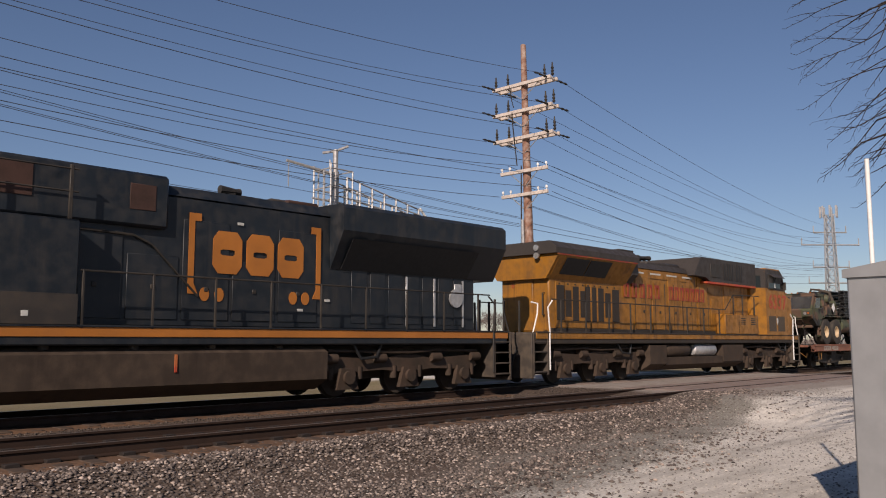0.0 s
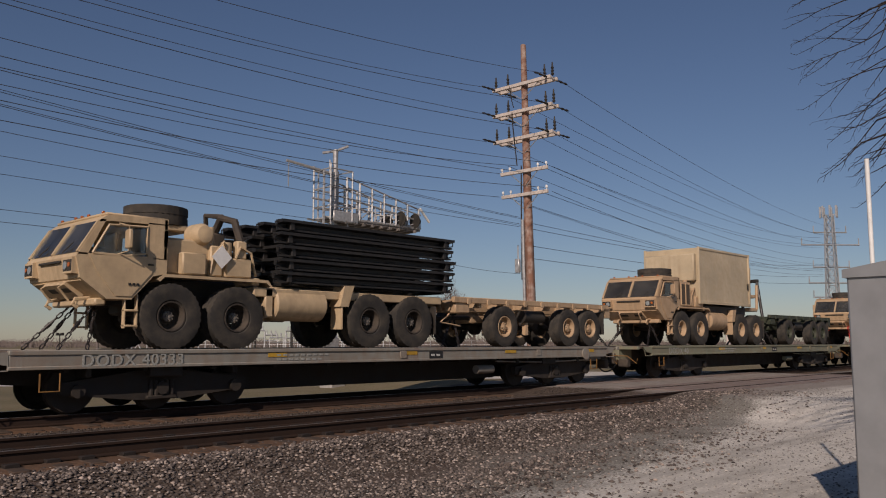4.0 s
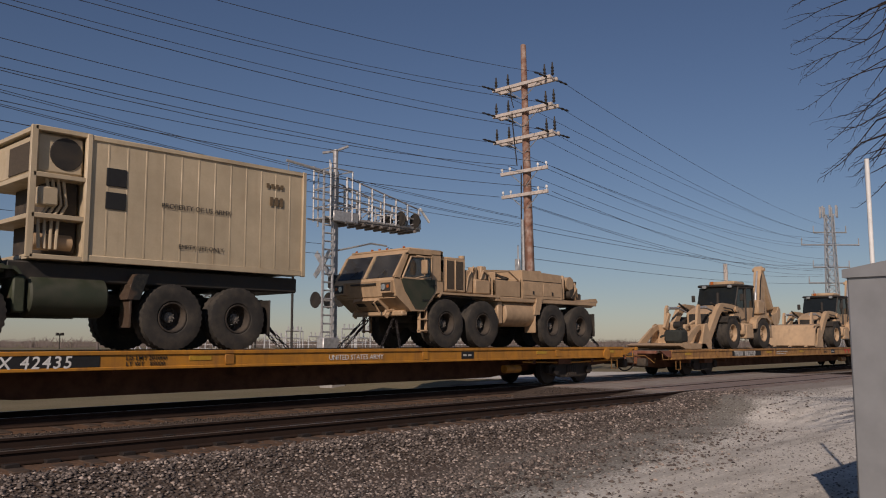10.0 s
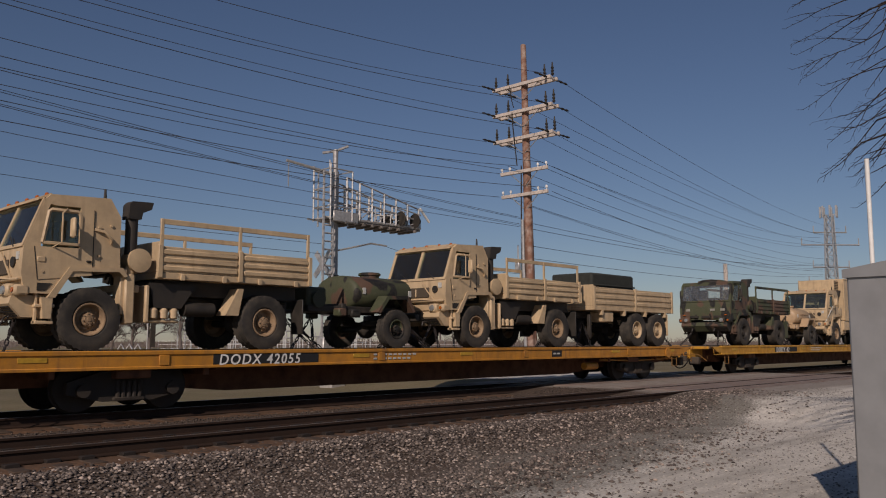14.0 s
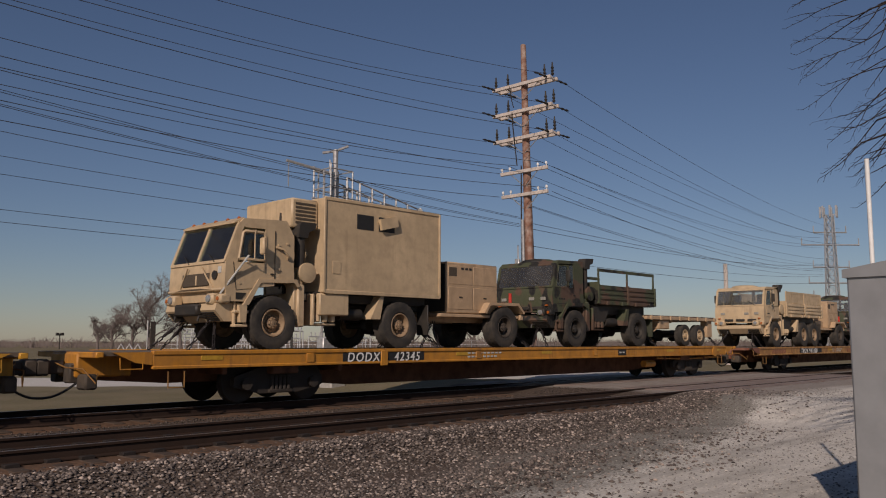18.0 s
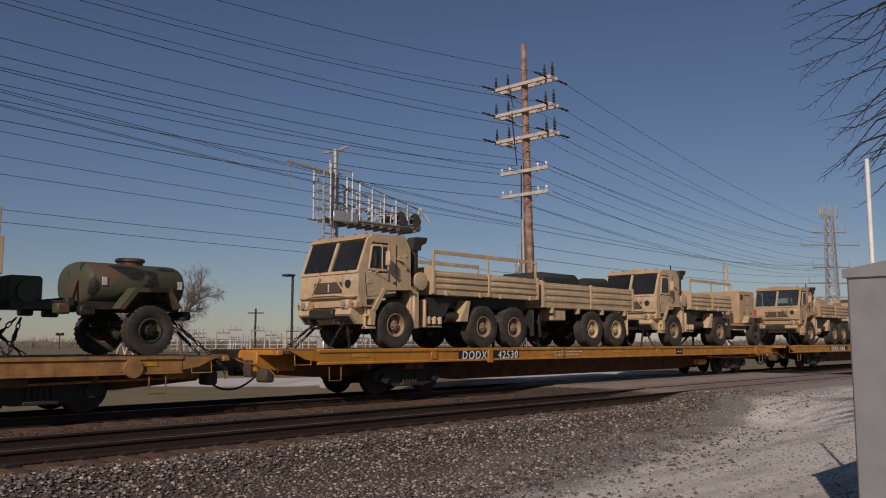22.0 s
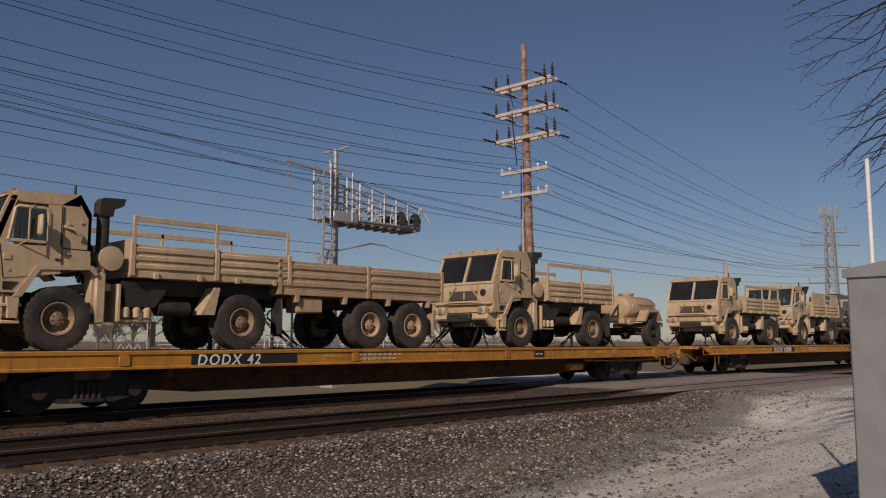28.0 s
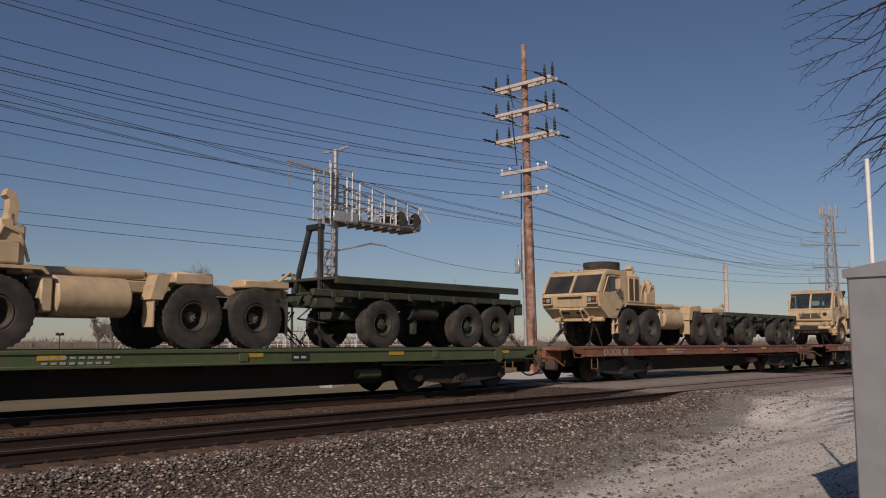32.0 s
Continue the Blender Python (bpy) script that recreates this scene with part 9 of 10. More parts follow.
def signal_mast():
    """The crossing signal: a mast with ladder and crossbuck, and a truss arm over the road."""
    t = thing("cantilever_signal", "aluminium crossing signal mast with truss arm and ladder", "crossing signal")
    x, y, _ = W(-4.05, 31.0, 0)
    part("mast", Mesh().cyl((x, y, -0.5), (x, y, 7.7), 0.135, 14).cyl((x, y, 7.6), (x, y, 8.55), 0.1, 12), MASTGREY, t)
    part("mast_base", B(x - 0.35, x + 0.35, y - 0.35, y + 0.35, -0.6, -0.1, 0.05), CONCRETE, t)
    lad = Mesh()
    for s in (-0.22, 0.22):
        lad.tube([(x - 0.55 + s, y - 0.3, 0.2), (x - 0.55 + s, y - 0.3, 7.6)], 0.05, 6)
    for i in range(22):
        lad.tube([(x - 0.77, y - 0.3, 0.5 + i * 0.3), (x - 0.33, y - 0.3, 0.5 + i * 0.3)], 0.032, 5)
    part("ladder", lad, ALU, t)
    post = Mesh()
    for s in (-1, 1):
        post.tube([(x - 0.5, y + s * 0.38, 5.6), (x - 0.5, y + s * 0.38, 7.8)], 0.035, 6).tube([(x + 0.3, y + s * 0.38, 5.6), (x + 0.3, y + s * 0.38, 7.2)], 0.03, 6)
    part("platform_post", post, ALU, t)
    part("platform", B(x - 0.6, x + 0.6, y - 0.45, y + 0.45, 5.85, 5.92, 0.01), ALU, t)
    ta = Mesh()
    n = 5
    ln = 4.1
    for s in (-0.42, 0.42):
        ta.tube([(x, y + s, 5.9), (x + ln, y + s, 5.9)], 0.05, 6).tube([(x, y + s, 6.7), (x + ln, y + s, 6.2)], 0.04, 6)
        for i in range(n):
            xa, xb = x + ln * i / n, x + ln * (i + 1) / n
            ta.tube([(xa, y + s, 5.9), (xb, y + s, 6.7 - 0.5 * (i + 1) / n)], 0.025, 5)
            ta.tube([(xb, y + s, 5.9), (xb, y + s, 6.7 - 0.5 * (i + 1) / n)], 0.025, 5)
    for i in range(n):
        xa, xb = x + ln * i / n, x + ln * (i + 1) / n
        ta.tube([(xa, y - 0.42, 5.9), (xb, y + 0.42, 5.9)], 0.025, 5).tube([(xa, y + 0.42, 6.5 - 0.05 * i), (xb, y - 0.42, 6.5 - 0.05 * i)], 0.022, 5)
    for i in range(n + 1):
        ta.tube([(x + ln * i / n, y - 0.42, 5.9), (x + ln * i / n, y + 0.42, 5.9)], 0.03, 5)
    part("truss_arm", ta, ALU, t, "aluminium truss arm over the road")
    wk = Mesh().box(x - 0.5, x + ln, y - 0.42, y + 0.42, 5.78, 5.9, 0.01)
    for i in range(9):
        wk.box(x + 0.1 + i * 0.45, x + 0.2 + i * 0.45, y - 0.5, y + 0.5, 5.7, 5.8, 0.008)
    part("walkway", wk, WALKWAY, t, "weathered walkway grating under the arm")
    part("arm_end_bar", Mesh().cyl((x + ln - 0.1, y - 0.5, 6.72), (x + ln + 0.45, y - 0.5, 6.2), 0.05, 8), WHITE, t)
    part("arm_box", B(x - 0.45, x + 0.75, y - 0.5, y - 0.3, 5.75, 6.15, 0.03), ALU, t)
    for s in (-0.45, 0.45):
        part("arm_railing", Mesh().tube([(x + 0.2, y + s, 7.45), (x + ln, y + s, 6.65)], 0.032, 5), ALU, t)
        part("arm_railing", Mesh().tube([(x + 0.2, y + s, 6.95), (x + ln, y + s, 6.45)], 0.026, 5), ALU, t)
        for i in range(7):
            part("railing_post", Mesh().tube([(x + 0.2 + i * 0.63, y + s, 5.9), (x + 0.2 + i * 0.63, y + s, 7.45 - i * 0.128)], 0.045, 5), ALU, t)
    for s in (-0.5, 0.5):
        part("cage_post", Mesh().tube([(x + 0.42, y + s, 5.8), (x + 0.42, y + s, 7.7)], 0.035, 5), ALU, t)
        part("cage_post", Mesh().tube([(x - 0.62, y + s, 5.8), (x - 0.62, y + s, 7.9)], 0.035, 5), ALU, t)
    for z in (6.3, 7.0, 7.7):
        part("cage_hoop", Mesh().tube([(x - 0.62, y - 0.5, z), (x + 0.42, y - 0.5, z), (x + 0.42, y + 0.5, z), (x - 0.62, y + 0.5, z), (x - 0.62, y - 0.5, z)], 0.028, 5), ALU, t)
    for k, xa in enumerate((x + 2.9, x + 3.7)):
        for s in (-1, 1):
            part("flasher", Mesh().lathe([(0, 0.3), (0.02, 0.3), (0.03, 0.12), (0.25, 0.12)], (xa, y - 0.5 if s < 0 else y + 0.3, 5.75 + 0.42), 18, "x"), BLACK, t, "black flasher with round shade")
    cb = Mesh()
    for sg in (-1, 1):
        d = Vector((0, 0.62 * sg, 0.62)).normalized()
        n_ = Vector((1, 0, 0))
        u = d.cross(n_)
        c = Vector((x - 0.42, y + 0.15, 4.2))
        vs = []
        for e in (-0.015, 0.015):
            for a, b2 in ((-0.62, -0.11), (0.62, -0.11), (0.62, 0.11), (-0.62, 0.11)):
                vs.append(c + d * a + u * b2 + n_ * (e + 0.02 * sg))
        cb.add(vs, [(0, 1, 2, 3), (7, 6, 5, 4), (0, 4, 5, 1), (1, 5, 6, 2), (2, 6, 7, 3), (3, 7, 4, 0)])
    part("crossbuck", cb, ALU, t, "crossbuck sign seen from its unpainted side")
    lm = Mesh().tube([(x - 0.2, y - 0.75, 2.9), (x - 0.2, y + 0.75, 2.9)], 0.04, 6)
    part("lamp_bar", lm, ALU, t)
    for s in (-1, 1):
        part("flasher", Mesh().lathe([(0, 0.31), (0.02, 0.31), (0.03, 0.13), (0.28, 0.13)], (x - 0.3, y + s * 0.72, 2.9), 18, "x"), BLACK, t, "black flasher with round shade")
    part("lamp_bar", Mesh().tube([(x + 0.2, y - 0.75, 2.9), (x + 0.2, y + 0.75, 2.9)], 0.04, 6), ALU, t)
    for s in (-1, 1):
        part("flasher", Mesh().lathe([(0.28, 0.13), (0.03, 0.13), (0.02, 0.31), (0, 0.31)], (x + 0.34, y + s * 0.72, 2.9), 18, "x").cyl((x + 0.6, y + s * 0.72 - 0.1, 3.0), (x + 0.95, y + s * 0.72 - 0.1, 2.95), 0.12, 10), BLACK, t, "black flasher with round shade")
    part("bell", B(x - 0.15, x + 0.15, y - 0.2, y + 0.2, 3.3, 3.8, 0.04), BLACK, t)
    part("junction_box", B(x - 0.85, x - 0.12, y - 0.5, y - 0.1, 0.6, 1.5, 0.03), ALU, t)
    tp = Mesh().tube([(x - 0.38, y + 0.32, 8.42), (x, y, 8.5), (x + 0.36, y - 0.3, 8.7)], 0.05, 6).tube([(x - 0.35, y - 0.1, 7.6), (x - 0.35, y - 0.1, 8.1)], 0.03, 5)
    part("mast_top", tp, MASTGREY, t)
    sa = Mesh().tube([(x - 2.1, y + 0.2, 7.85), (x, y, 7.6)], 0.05, 6).tube([(x - 2.0, y + 0.2, 7.85), (x - 2.0, y + 0.2, 6.9)], 0.02, 5).tube([(x - 1.0, y + 0.1, 6.6), (x, y, 6.55)], 0.04, 6).tube([(x - 1.2, y + 0.1, 5.8), (x, y, 5.75)], 0.035, 6).tube([(x, y, 4.7), (x + 1.3, y - 0.6, 5.05), (x + 2.0, y - 0.7, 5.0)], 0.035, 6)
    part("side_arm", sa, ALU, t)


def bungalow():
    """The relay house at the crossing."""
    t = thing("relay_house", "grey metal relay house with shallow roof beside the crossing", "relay house")
    a = Vector(W(3.96, 8.2, 0))
    u = Vector((1, 0, 0))
    x0, y0 = a.x, a.y
    m = plain("grey_metal_cladding", (0.27, 0.275, 0.275), 0.5, 0.3, var=0.15, scale=3)
    part("house_wall", B(x0, x0 + 3.2, y0 - 2.4, y0, -0.5, 2.0, 0.02), m, t)
    part("roof", Mesh().prism([(y0 - 2.5, 1.98), (y0 - 2.5, 2.08), (y0 - 1.2, 2.26), (y0 + 0.03, 2.06), (y0 + 0.03, 1.98)], x0 - 0.03, x0 + 3.3, "x"), m, t, "shallow grey metal roof")
    part("house_base", B(x0 - 0.05, x0 + 3.25, y0 - 2.45, y0 + 0.05, -0.62, -0.45, 0.02), CONCRETE, t)
    part("house_door", B(x0 - 0.02, x0 + 0.01, y0 - 1.6, y0 - 0.7, -0.35, 1.7, 0.01), m, t)
    part("door_handle", B(x0 - 0.05, x0 - 0.02, y0 - 0.82, y0 - 0.76, 0.5, 0.75), STEEL, t)
    w = thing("white_mast", "thin white pole behind the relay house", "pole")
    p = W(5.0, 9.7, 0)
    part("mast_tube", Mesh().cyl((p[0], p[1], -0.55), (p[0], p[1], 3.5), 0.026, 10), WHITE, w)
    part("mast_foot", B(p[0] - 0.15, p[0] + 0.15, p[1] - 0.15, p[1] + 0.15, -0.56, -0.5), CONCRETE, w)


def backdrop_things(rng):
    # street lamp
    t = thing("street_lamp", "dark street lamp with a flat head", "street lamp")
    x, y, _ = W(-10.8, 60.0, 0)
    part("lamp_post", Mesh().cyl((x, y, -0.6), (x, y, 6.1), 0.09, 8), BLACK, t)
    part("lamp_head", B(x - 0.55, x + 0.15, y - 0.15, y + 0.6, 6.0, 6.15, 0.03), BLACK, t)
    t = thing("flood_lamp", "far pole with twin lamps", "street lamp")
    x, y, _ = W(-82.0, 180.0, 0)
    part("lamp_post", Mesh().cyl((x, y, -0.6), (x, y, 3.0), 0.12, 6), BLACK, t)
    for d in (-0.5, 0.5):
        part("lamp_head", B(x + d - 0.3, x + d + 0.3, y - 0.3, y + 0.3, 2.6, 3.2, 0.05), BLACK, t)
    # grey pole far to the right, and the pole behind the substation
    t = thing("utility_pole", "far weathered grey wooden pole", "utility pole")
    x, y, _ = W(21.0, 62.0, 0)
    part("pole", Mesh().cyl((x, y, -0.5), (x, y, 7.1), 0.19, 10, 0.15), ARMWOOD, t)
    t = thing("utility_pole", "far small pole with a crossarm", "utility pole")
    x, y, _ = W(-33.5, 150.0, 0)
    part("pole", Mesh().cyl((x, y, -0.5), (x, y, 7.2), 0.18, 8), BLACK, t)
    part("crossarm", Mesh().tube([(x - 1.0, y + 1.0, 6.4), (x + 1.0, y - 1.0, 6.4)], 0.1, 5), BLACK, t)
    # substation
    g = thing("substation", "distant substation of grey steel frames", "substation")
    for i in range(24):
        xr = -47 + i * 1.5 + rng.uniform(-0.5, 0.5)
        zz = 145 + rng.uniform(-6, 12)
        x, y, _ = W(xr, zz, 0)
        x2, y2, _ = W(xr + 2.2, zz + 1, 0)
        h = rng.uniform(1.4, 3.6)
        m = Mesh()
        for px, py in ((x, y), (x2, y2)):
            m.tube([(px, py, -0.6), (px, py, h)], 0.11, 5)
        m.tube([(x, y, h), (x2, y2, h)], 0.13, 5).tube([(x, y, h * 0.6), (x2, y2, h * 0.6)], 0.08, 5)
        for k in range(3):
            f = (k + 0.5) / 3
            m.cyl((x + (x2 - x) * f, y + (y2 - y) * f, h), (x + (x2 - x) * f, y + (y2 - y) * f, h + 0.8), 0.12, 6)
        part("steel_frame", m, STEEL, g)
    m = Mesh()
    for i in range(26):
        x, y, _ = W(-46 + i * 2.2, 136, 0)
        m.tube([(x, y, -0.6), (x, y, 1.5)], 0.032, 4)
    for z in (0.3, 1.0, 1.7):
        m.tube([W(-46, 136, z * 0.85), W(10, 136, z * 0.85)], 0.012, 4)
    solid("chain_fence", m, STEEL, "far wire fence on thin posts", "fence", "", 60)
    sg = thing("road_sign", "dark back of a road sign on a pale post", "sign")
    x, y, _ = W(-24.6, 70, 0)
    part("sign_post", Mesh().cyl((x, y, -0.6), (x, y, 3.1), 0.06, 8), ALU, sg)
    part("sign_board", B(x + 0.05, x + 0.5, y - 0.42, y - 0.38, 0.9, 3.0, 0.01), GRIME, sg)
    pg = thing("highway_guard", "pale curved pipe guards beyond the tracks", "guard rail")
    for i in range(3):
        p = [W(-19.6 + i * 0.5 + k * 0.16, 50, -0.75 + 1.95 * math.sin(math.pi * k / 6)) for k in range(7)]
        part("pipe_hoop", Mesh().tube(p, 0.05, 5), ALU, pg)
    # trees, bushes
    for xr, zz, h in ((-41.0, 118, 12.6), (-36.6, 118, 12.8), (-49.5, 126, 7.6), (-44.6, 121, 8.8), (-8.0, 150, 11.6), (-5.6, 155, 10.4), (-0.5, 150, 11.4), (2.0, 156, 11.2), (5.5, 155, 10.8), (10.0, 165, 9.6), (-52.5, 128, 6.0)):
        x, y, _ = W(xr, zz, 0)
        tree("bare_tree", "distant leafless tree with a fine twiggy crown", (x, y, -0.6), h, 1.3, rng, levels=5, trunk_r=0.24, mat=FARBARK, kids=(4, 6))
    m = Mesh()
    for i in range(1000):
        zz = rng.uniform(220, 330)
        xr = rng.uniform(-0.62, 0.62) * zz
        x, y, _ = W(xr, zz, 0)
        h = rng.uniform(0.8, 3.0) * (1.0 + 1.1 * noise.noise((xr * 0.03, 0, 3)))
        for k in range(9):
            a, b2 = rng.uniform(-2.4, 2.4), rng.uniform(-2.4, 2.4)
            m.tube([(x + a * 0.3, y + b2 * 0.3, -0.6), (x + a * 0.6, y + b2 * 0.6, h * 0.5), (x + a, y + b2, h * rng.uniform(0.6, 1.0))], 0.09, 3, 0.02)
    tagged(new("far_brush", m.data("far_brush", FARBARK, 0)), "grey-brown line of distant brush on the horizon", "brush", "", "stuff")
    # the near tree, whose drooping twigs come in from above
    base = W(10.2, 11.5, -0.55)
    r_, a_ = Vector(W(1, 0, 0)), Vector(W(0, 1, 0))
    t = thing("near_tree", "leafless tree with fine drooping dark twigs", "tree")
    top = Vector(base) + Vector((0, 0, 9.0)) - r_ * 0.5
    part("trunk", Mesh().tube([Vector(base), Vector(base).lerp(top, 0.4) + r_ * 0.1, top], 0.22, 12, 0.08), BARK, t)

    def shoot(m, p, d, length, r, level):
        """A wandering twig with short spurs; d is (to the left, up)."""
        n = max(4, int(length / 0.11))
        pts, u = [p.copy()], Vector(d).normalized()
        depth = rng.uniform(-0.25, 0.25)
        for i in range(n):
            u = (u + Vector((rng.uniform(-0.1, 0.1), rng.uniform(-0.12, 0.12))) + Vector((0.02, 0.01 if u.y < -0.4 else -0.02))).normalized()
            p = p + (-r_ * u.x + Vector((0, 0, u.y)) + a_ * (depth + rng.uniform(-0.2, 0.2))) * (length / n)
            pts.append(p.copy())
            side = 1 if rng.random() < 0.5 else -1
            if level and rng.random() < 0.8:
                q = -r_ * (u.x - side * 0.7 * u.y) + Vector((0, 0, u.y + side * 0.7 * u.x)) + a_ * rng.uniform(-0.4, 0.4)
                e = p + q * rng.uniform(0.03, 0.1)
                m.tube([p, e], r * 0.45, 3, r * 0.2)
            if level > 1 and i > 1 and rng.random() < 0.24 and i < n - 3:
                shoot(m, p, u + Vector((0.0, rng.choice((-0.6, 0.45)))), length * (1 - i / n) * rng.uniform(0.5, 0.95), r * 0.65, level - 1)
        m.tube(pts, r, 5, r * 0.3)

    shoots = ((6.21, 5.31, 1.0, -0.43), (6.16, 5.82, 1.59, -0.63), (6.13, 5.81, 0.86, -1.43), (6.07, 5.64, 1.21, -0.84), (5.81, 5.92, 1.6, -0.54), (5.96, 5.93, 0.91, -2.83), (5.38, 5.93, 1.7, -0.41),
              (5.26, 5.92, 1.3, -0.54), (4.98, 5.9, 1.38, -0.65), (4.64, 5.88, 0.59, -0.42), (4.61, 5.88, 1.11, -0.65), (4.45, 5.66, 1.16, -1.64), (4.13, 5.43, 0.88, -0.73), (4.23, 5.86, 0.97, -1.04),
              (3.86, 5.84, 0.6, -0.65), (4.07, 5.85, 0.57, -0.35), (6.21, 4.71, 0.3, -0.63), (4.3, 5.9, 1.1, -1.3), (6.3, 5.97, 0.5, -2.8), (4.55, 5.9, 0.9, -1.5))
    more = [(rng.uniform(3.8, 6.3), 5.96, rng.uniform(0.5, 1.0), rng.uniform(-1.4, -0.5)) for k in range(10)]
    for z0, rt, ln, fall in list(shoots) + more:
        foot = Vector(W(rt + 0.44, 11.5, z0))
        hub = Vector(base) + Vector((0, 0, z0 + 1.3)) - r_ * 0.2
        limb = part("limb", Mesh().tube([hub, hub.lerp(foot, 0.5) + Vector((0, 0, 0.35)), foot], 0.05, 6, 0.011), TWIG, t)
        m = Mesh()
        shoot(m, foot, (1, fall), ln * 0.9, 0.0095, 2)
        part("twig", m, TWIG, limb)


ground()
track(NEAR_TRACK_Y, "near_track_ties", False)
track(TRACK_Y, "far_track_ties", True)
crossing()
_rng = random.Random(5)
STONE = stone_material("ballast_stone", (0.032, 0.024, 0.02), (0.46, 0.375, 0.315))
BETWEENSTONE = stone_material("dusty_brown_stone", (0.03, 0.022, 0.017), (0.17, 0.13, 0.1))
PALESTONE = stone_material("pale_gravel_stone", (0.12, 0.11, 0.1), (0.65, 0.6, 0.53))
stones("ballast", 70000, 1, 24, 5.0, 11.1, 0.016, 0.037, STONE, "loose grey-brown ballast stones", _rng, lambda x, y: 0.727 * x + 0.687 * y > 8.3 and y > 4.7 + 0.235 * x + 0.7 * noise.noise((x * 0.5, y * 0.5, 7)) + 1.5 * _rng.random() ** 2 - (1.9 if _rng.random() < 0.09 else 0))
stones("ballast_between", 5000, 3, 21.5, 13.5, 15.5, 0.012, 0.028, BETWEENSTONE, "ballast stones between the tracks", _rng)
stones("scattered_gravel", 12000, 6, 26, 2.0, 9.5, 0.008, 0.022, PALESTONE, "scattered gravel on the pale ground", _rng)
power_pole()
wires()
far_tower()
signal_mast()
bungalow()
backdrop_things(random.Random(11))


# ---- the train: cars, then their loads; each at its x at the start ----
def load(ob, s, deck):
    return rides(ob, s, deck)


D40, D42, DT = 1.19, 1.17, 1.03


def train():
    cars = [
        (41.77, 63.3, D40, CARRED, "rust-red flat car with white number", "DODX 40260", False, {}),
        (63.3, 85.1, D40, CARGREEN, "green flat car with white number", "DODX 40297", False, {}),
        (85.1, 106.9, D40, CARGREY, "faded grey rust-streaked flat car", "DODX 40333", False, {}),
        (106.9, 129.1, D40, CAROLIVE, "faded olive flat car with rust patches", "DODX 40", False, {}),
        (129.1, 151.05, D40, CAROLIVE, "faded olive flat car with white number", "DODX 40453", False, {}),
        (151.05, 173.0, D40, CARGREEN, "green flat car with white number", "DODX 40041", False, {}),
        (173.0, 201.4, DT, TTX, "worn dull yellow long flat car", "TPDX 942045", True, {"panel": 2.75, "mark_x": 7.0, "end_mat": CARRED, "extra": (("#logo", 20.6, 0.3, RED),)}),
        (201.4, 229.95, D42, DOD, "orange-yellow long flat car", "DODX 42435", True, {"panel": 2.6, "mark_x": 6.0, "weights": ("LD LMT 201000", "LT WT   89000"), "extra": (("UNITED STATES ARMY", 14.0, 0.2, WHITE),)}),
        (229.95, 258.45, DT, TTX, "worn dull yellow long flat car with rusty ends", "TPDX 965930", True, {"panel": 2.75, "mark_x": 7.0, "end_mat": CARRED, "extra": (("#logo", 20.6, 0.3, RED), ("BH21B0", 17.5, 0.16, INK))}),
        (258.45, 287.0, DT, TTX, "worn dull yellow long flat car", "TPDX 966014", True, {"panel": 2.75, "mark_x": 7.3, "extra": (("#bars", 4.4, 0.25, CARRED),)}),
        (287.0, 315.3, D42, DOD, "orange-yellow long flat car", "DODX 42055", True, {"panel": 2.6, "mark_x": 6.7}),
        (315.3, 343.6, D42, DODY, "bright yellow long flat car", "DODX 42", True, {"panel": 2.5, "mark_x": 7.3}),
        (343.6, 371.75, D42, DODY, "bright yellow long flat car", "DODX 42037", True, {"panel": 2.6, "mark_x": 6.8, "weights": ("LD LMT 182000", "LT WT   82000")}),
        (371.75, 400.3, D42, DOD, "orange-yellow long flat car", "DODX    42345", True, {"split": True, "panel": 2.6, "mark_x": 6.6}),
        (400.3, 428.4, DT + 0.06, TTX, "worn orange long flat car with ribbed rusty sides", "TPDX 941328", True, {"panel": 2.75, "mark_x": 6.5, "end_mat": CARRED, "extra": (("#bars", 3.0, 0.25, CARRED), ("#bars", 13.0, 0.25, CARRED))}),
        (428.4, 457.0, DT + 0.04, TTX, "worn dull yellow long flat car", "TPDX 981862", True, {"panel": 2.75, "mark_x": 7.0, "extra": (("#logo", 20.6, 0.3, RED),)}),
        (457.0, 485.55, D42, DOD, "orange-yellow long flat car", "DODX    42530", True, {"panel": 2.5, "mark_x": 6.6, "split": True}),
        (485.55, 514.1, D42, DOD, "orange-yellow long flat car", "DODX 42406", True, {"panel": 2.5, "mark_x": 6.6, "extra": (("UNITED STATES ARMY", 15.2, 0.2, WHITE),)}),
        (514.1, 542.4, D42, DOD, "orange-yellow long flat car with graffiti", "DODX 42172", True, {"panel": 2.5, "mark_x": 7.4, "extra": (("#bars", 3.6, 0.3, CARMARK),)}),
        (542.4, 570.4, D42, CARPALE, "pale grey long flat car with dark number", "DODX 42063", True, {"mark_mat": INK, "mark_x": 7.0}),
        (570.4, 598.6, D42, DOD, "orange-yellow long flat car", "DODX 42", True, {"panel": 2.5, "mark_x": 7.0}),
        (598.6, 626.6, D42, DOD, "orange-yellow long flat car", "DODX 42080", True, {"panel": 2.5, "mark_x": 7.9}),
        (626.6, 648.5, D40, CARGREEN, "green flat car with white number", "DODX 40359", False, {"weights": ("LD LMT  LT WT  NEW 3-83", "307000  92000  FRS")}),
        (648.5, 670.9, D40, CARGREEN, "green flat car with white number", "DODX 40348", False, {}),
        (670.9, 693.4, D40, CARRED, "rust-red flat car with faded letters", "DODX 40", False, {}),
        (693.4, 715.4, D40, CARRED, "rust-red steel flat car", "DODX 40", False, {}),
    ]
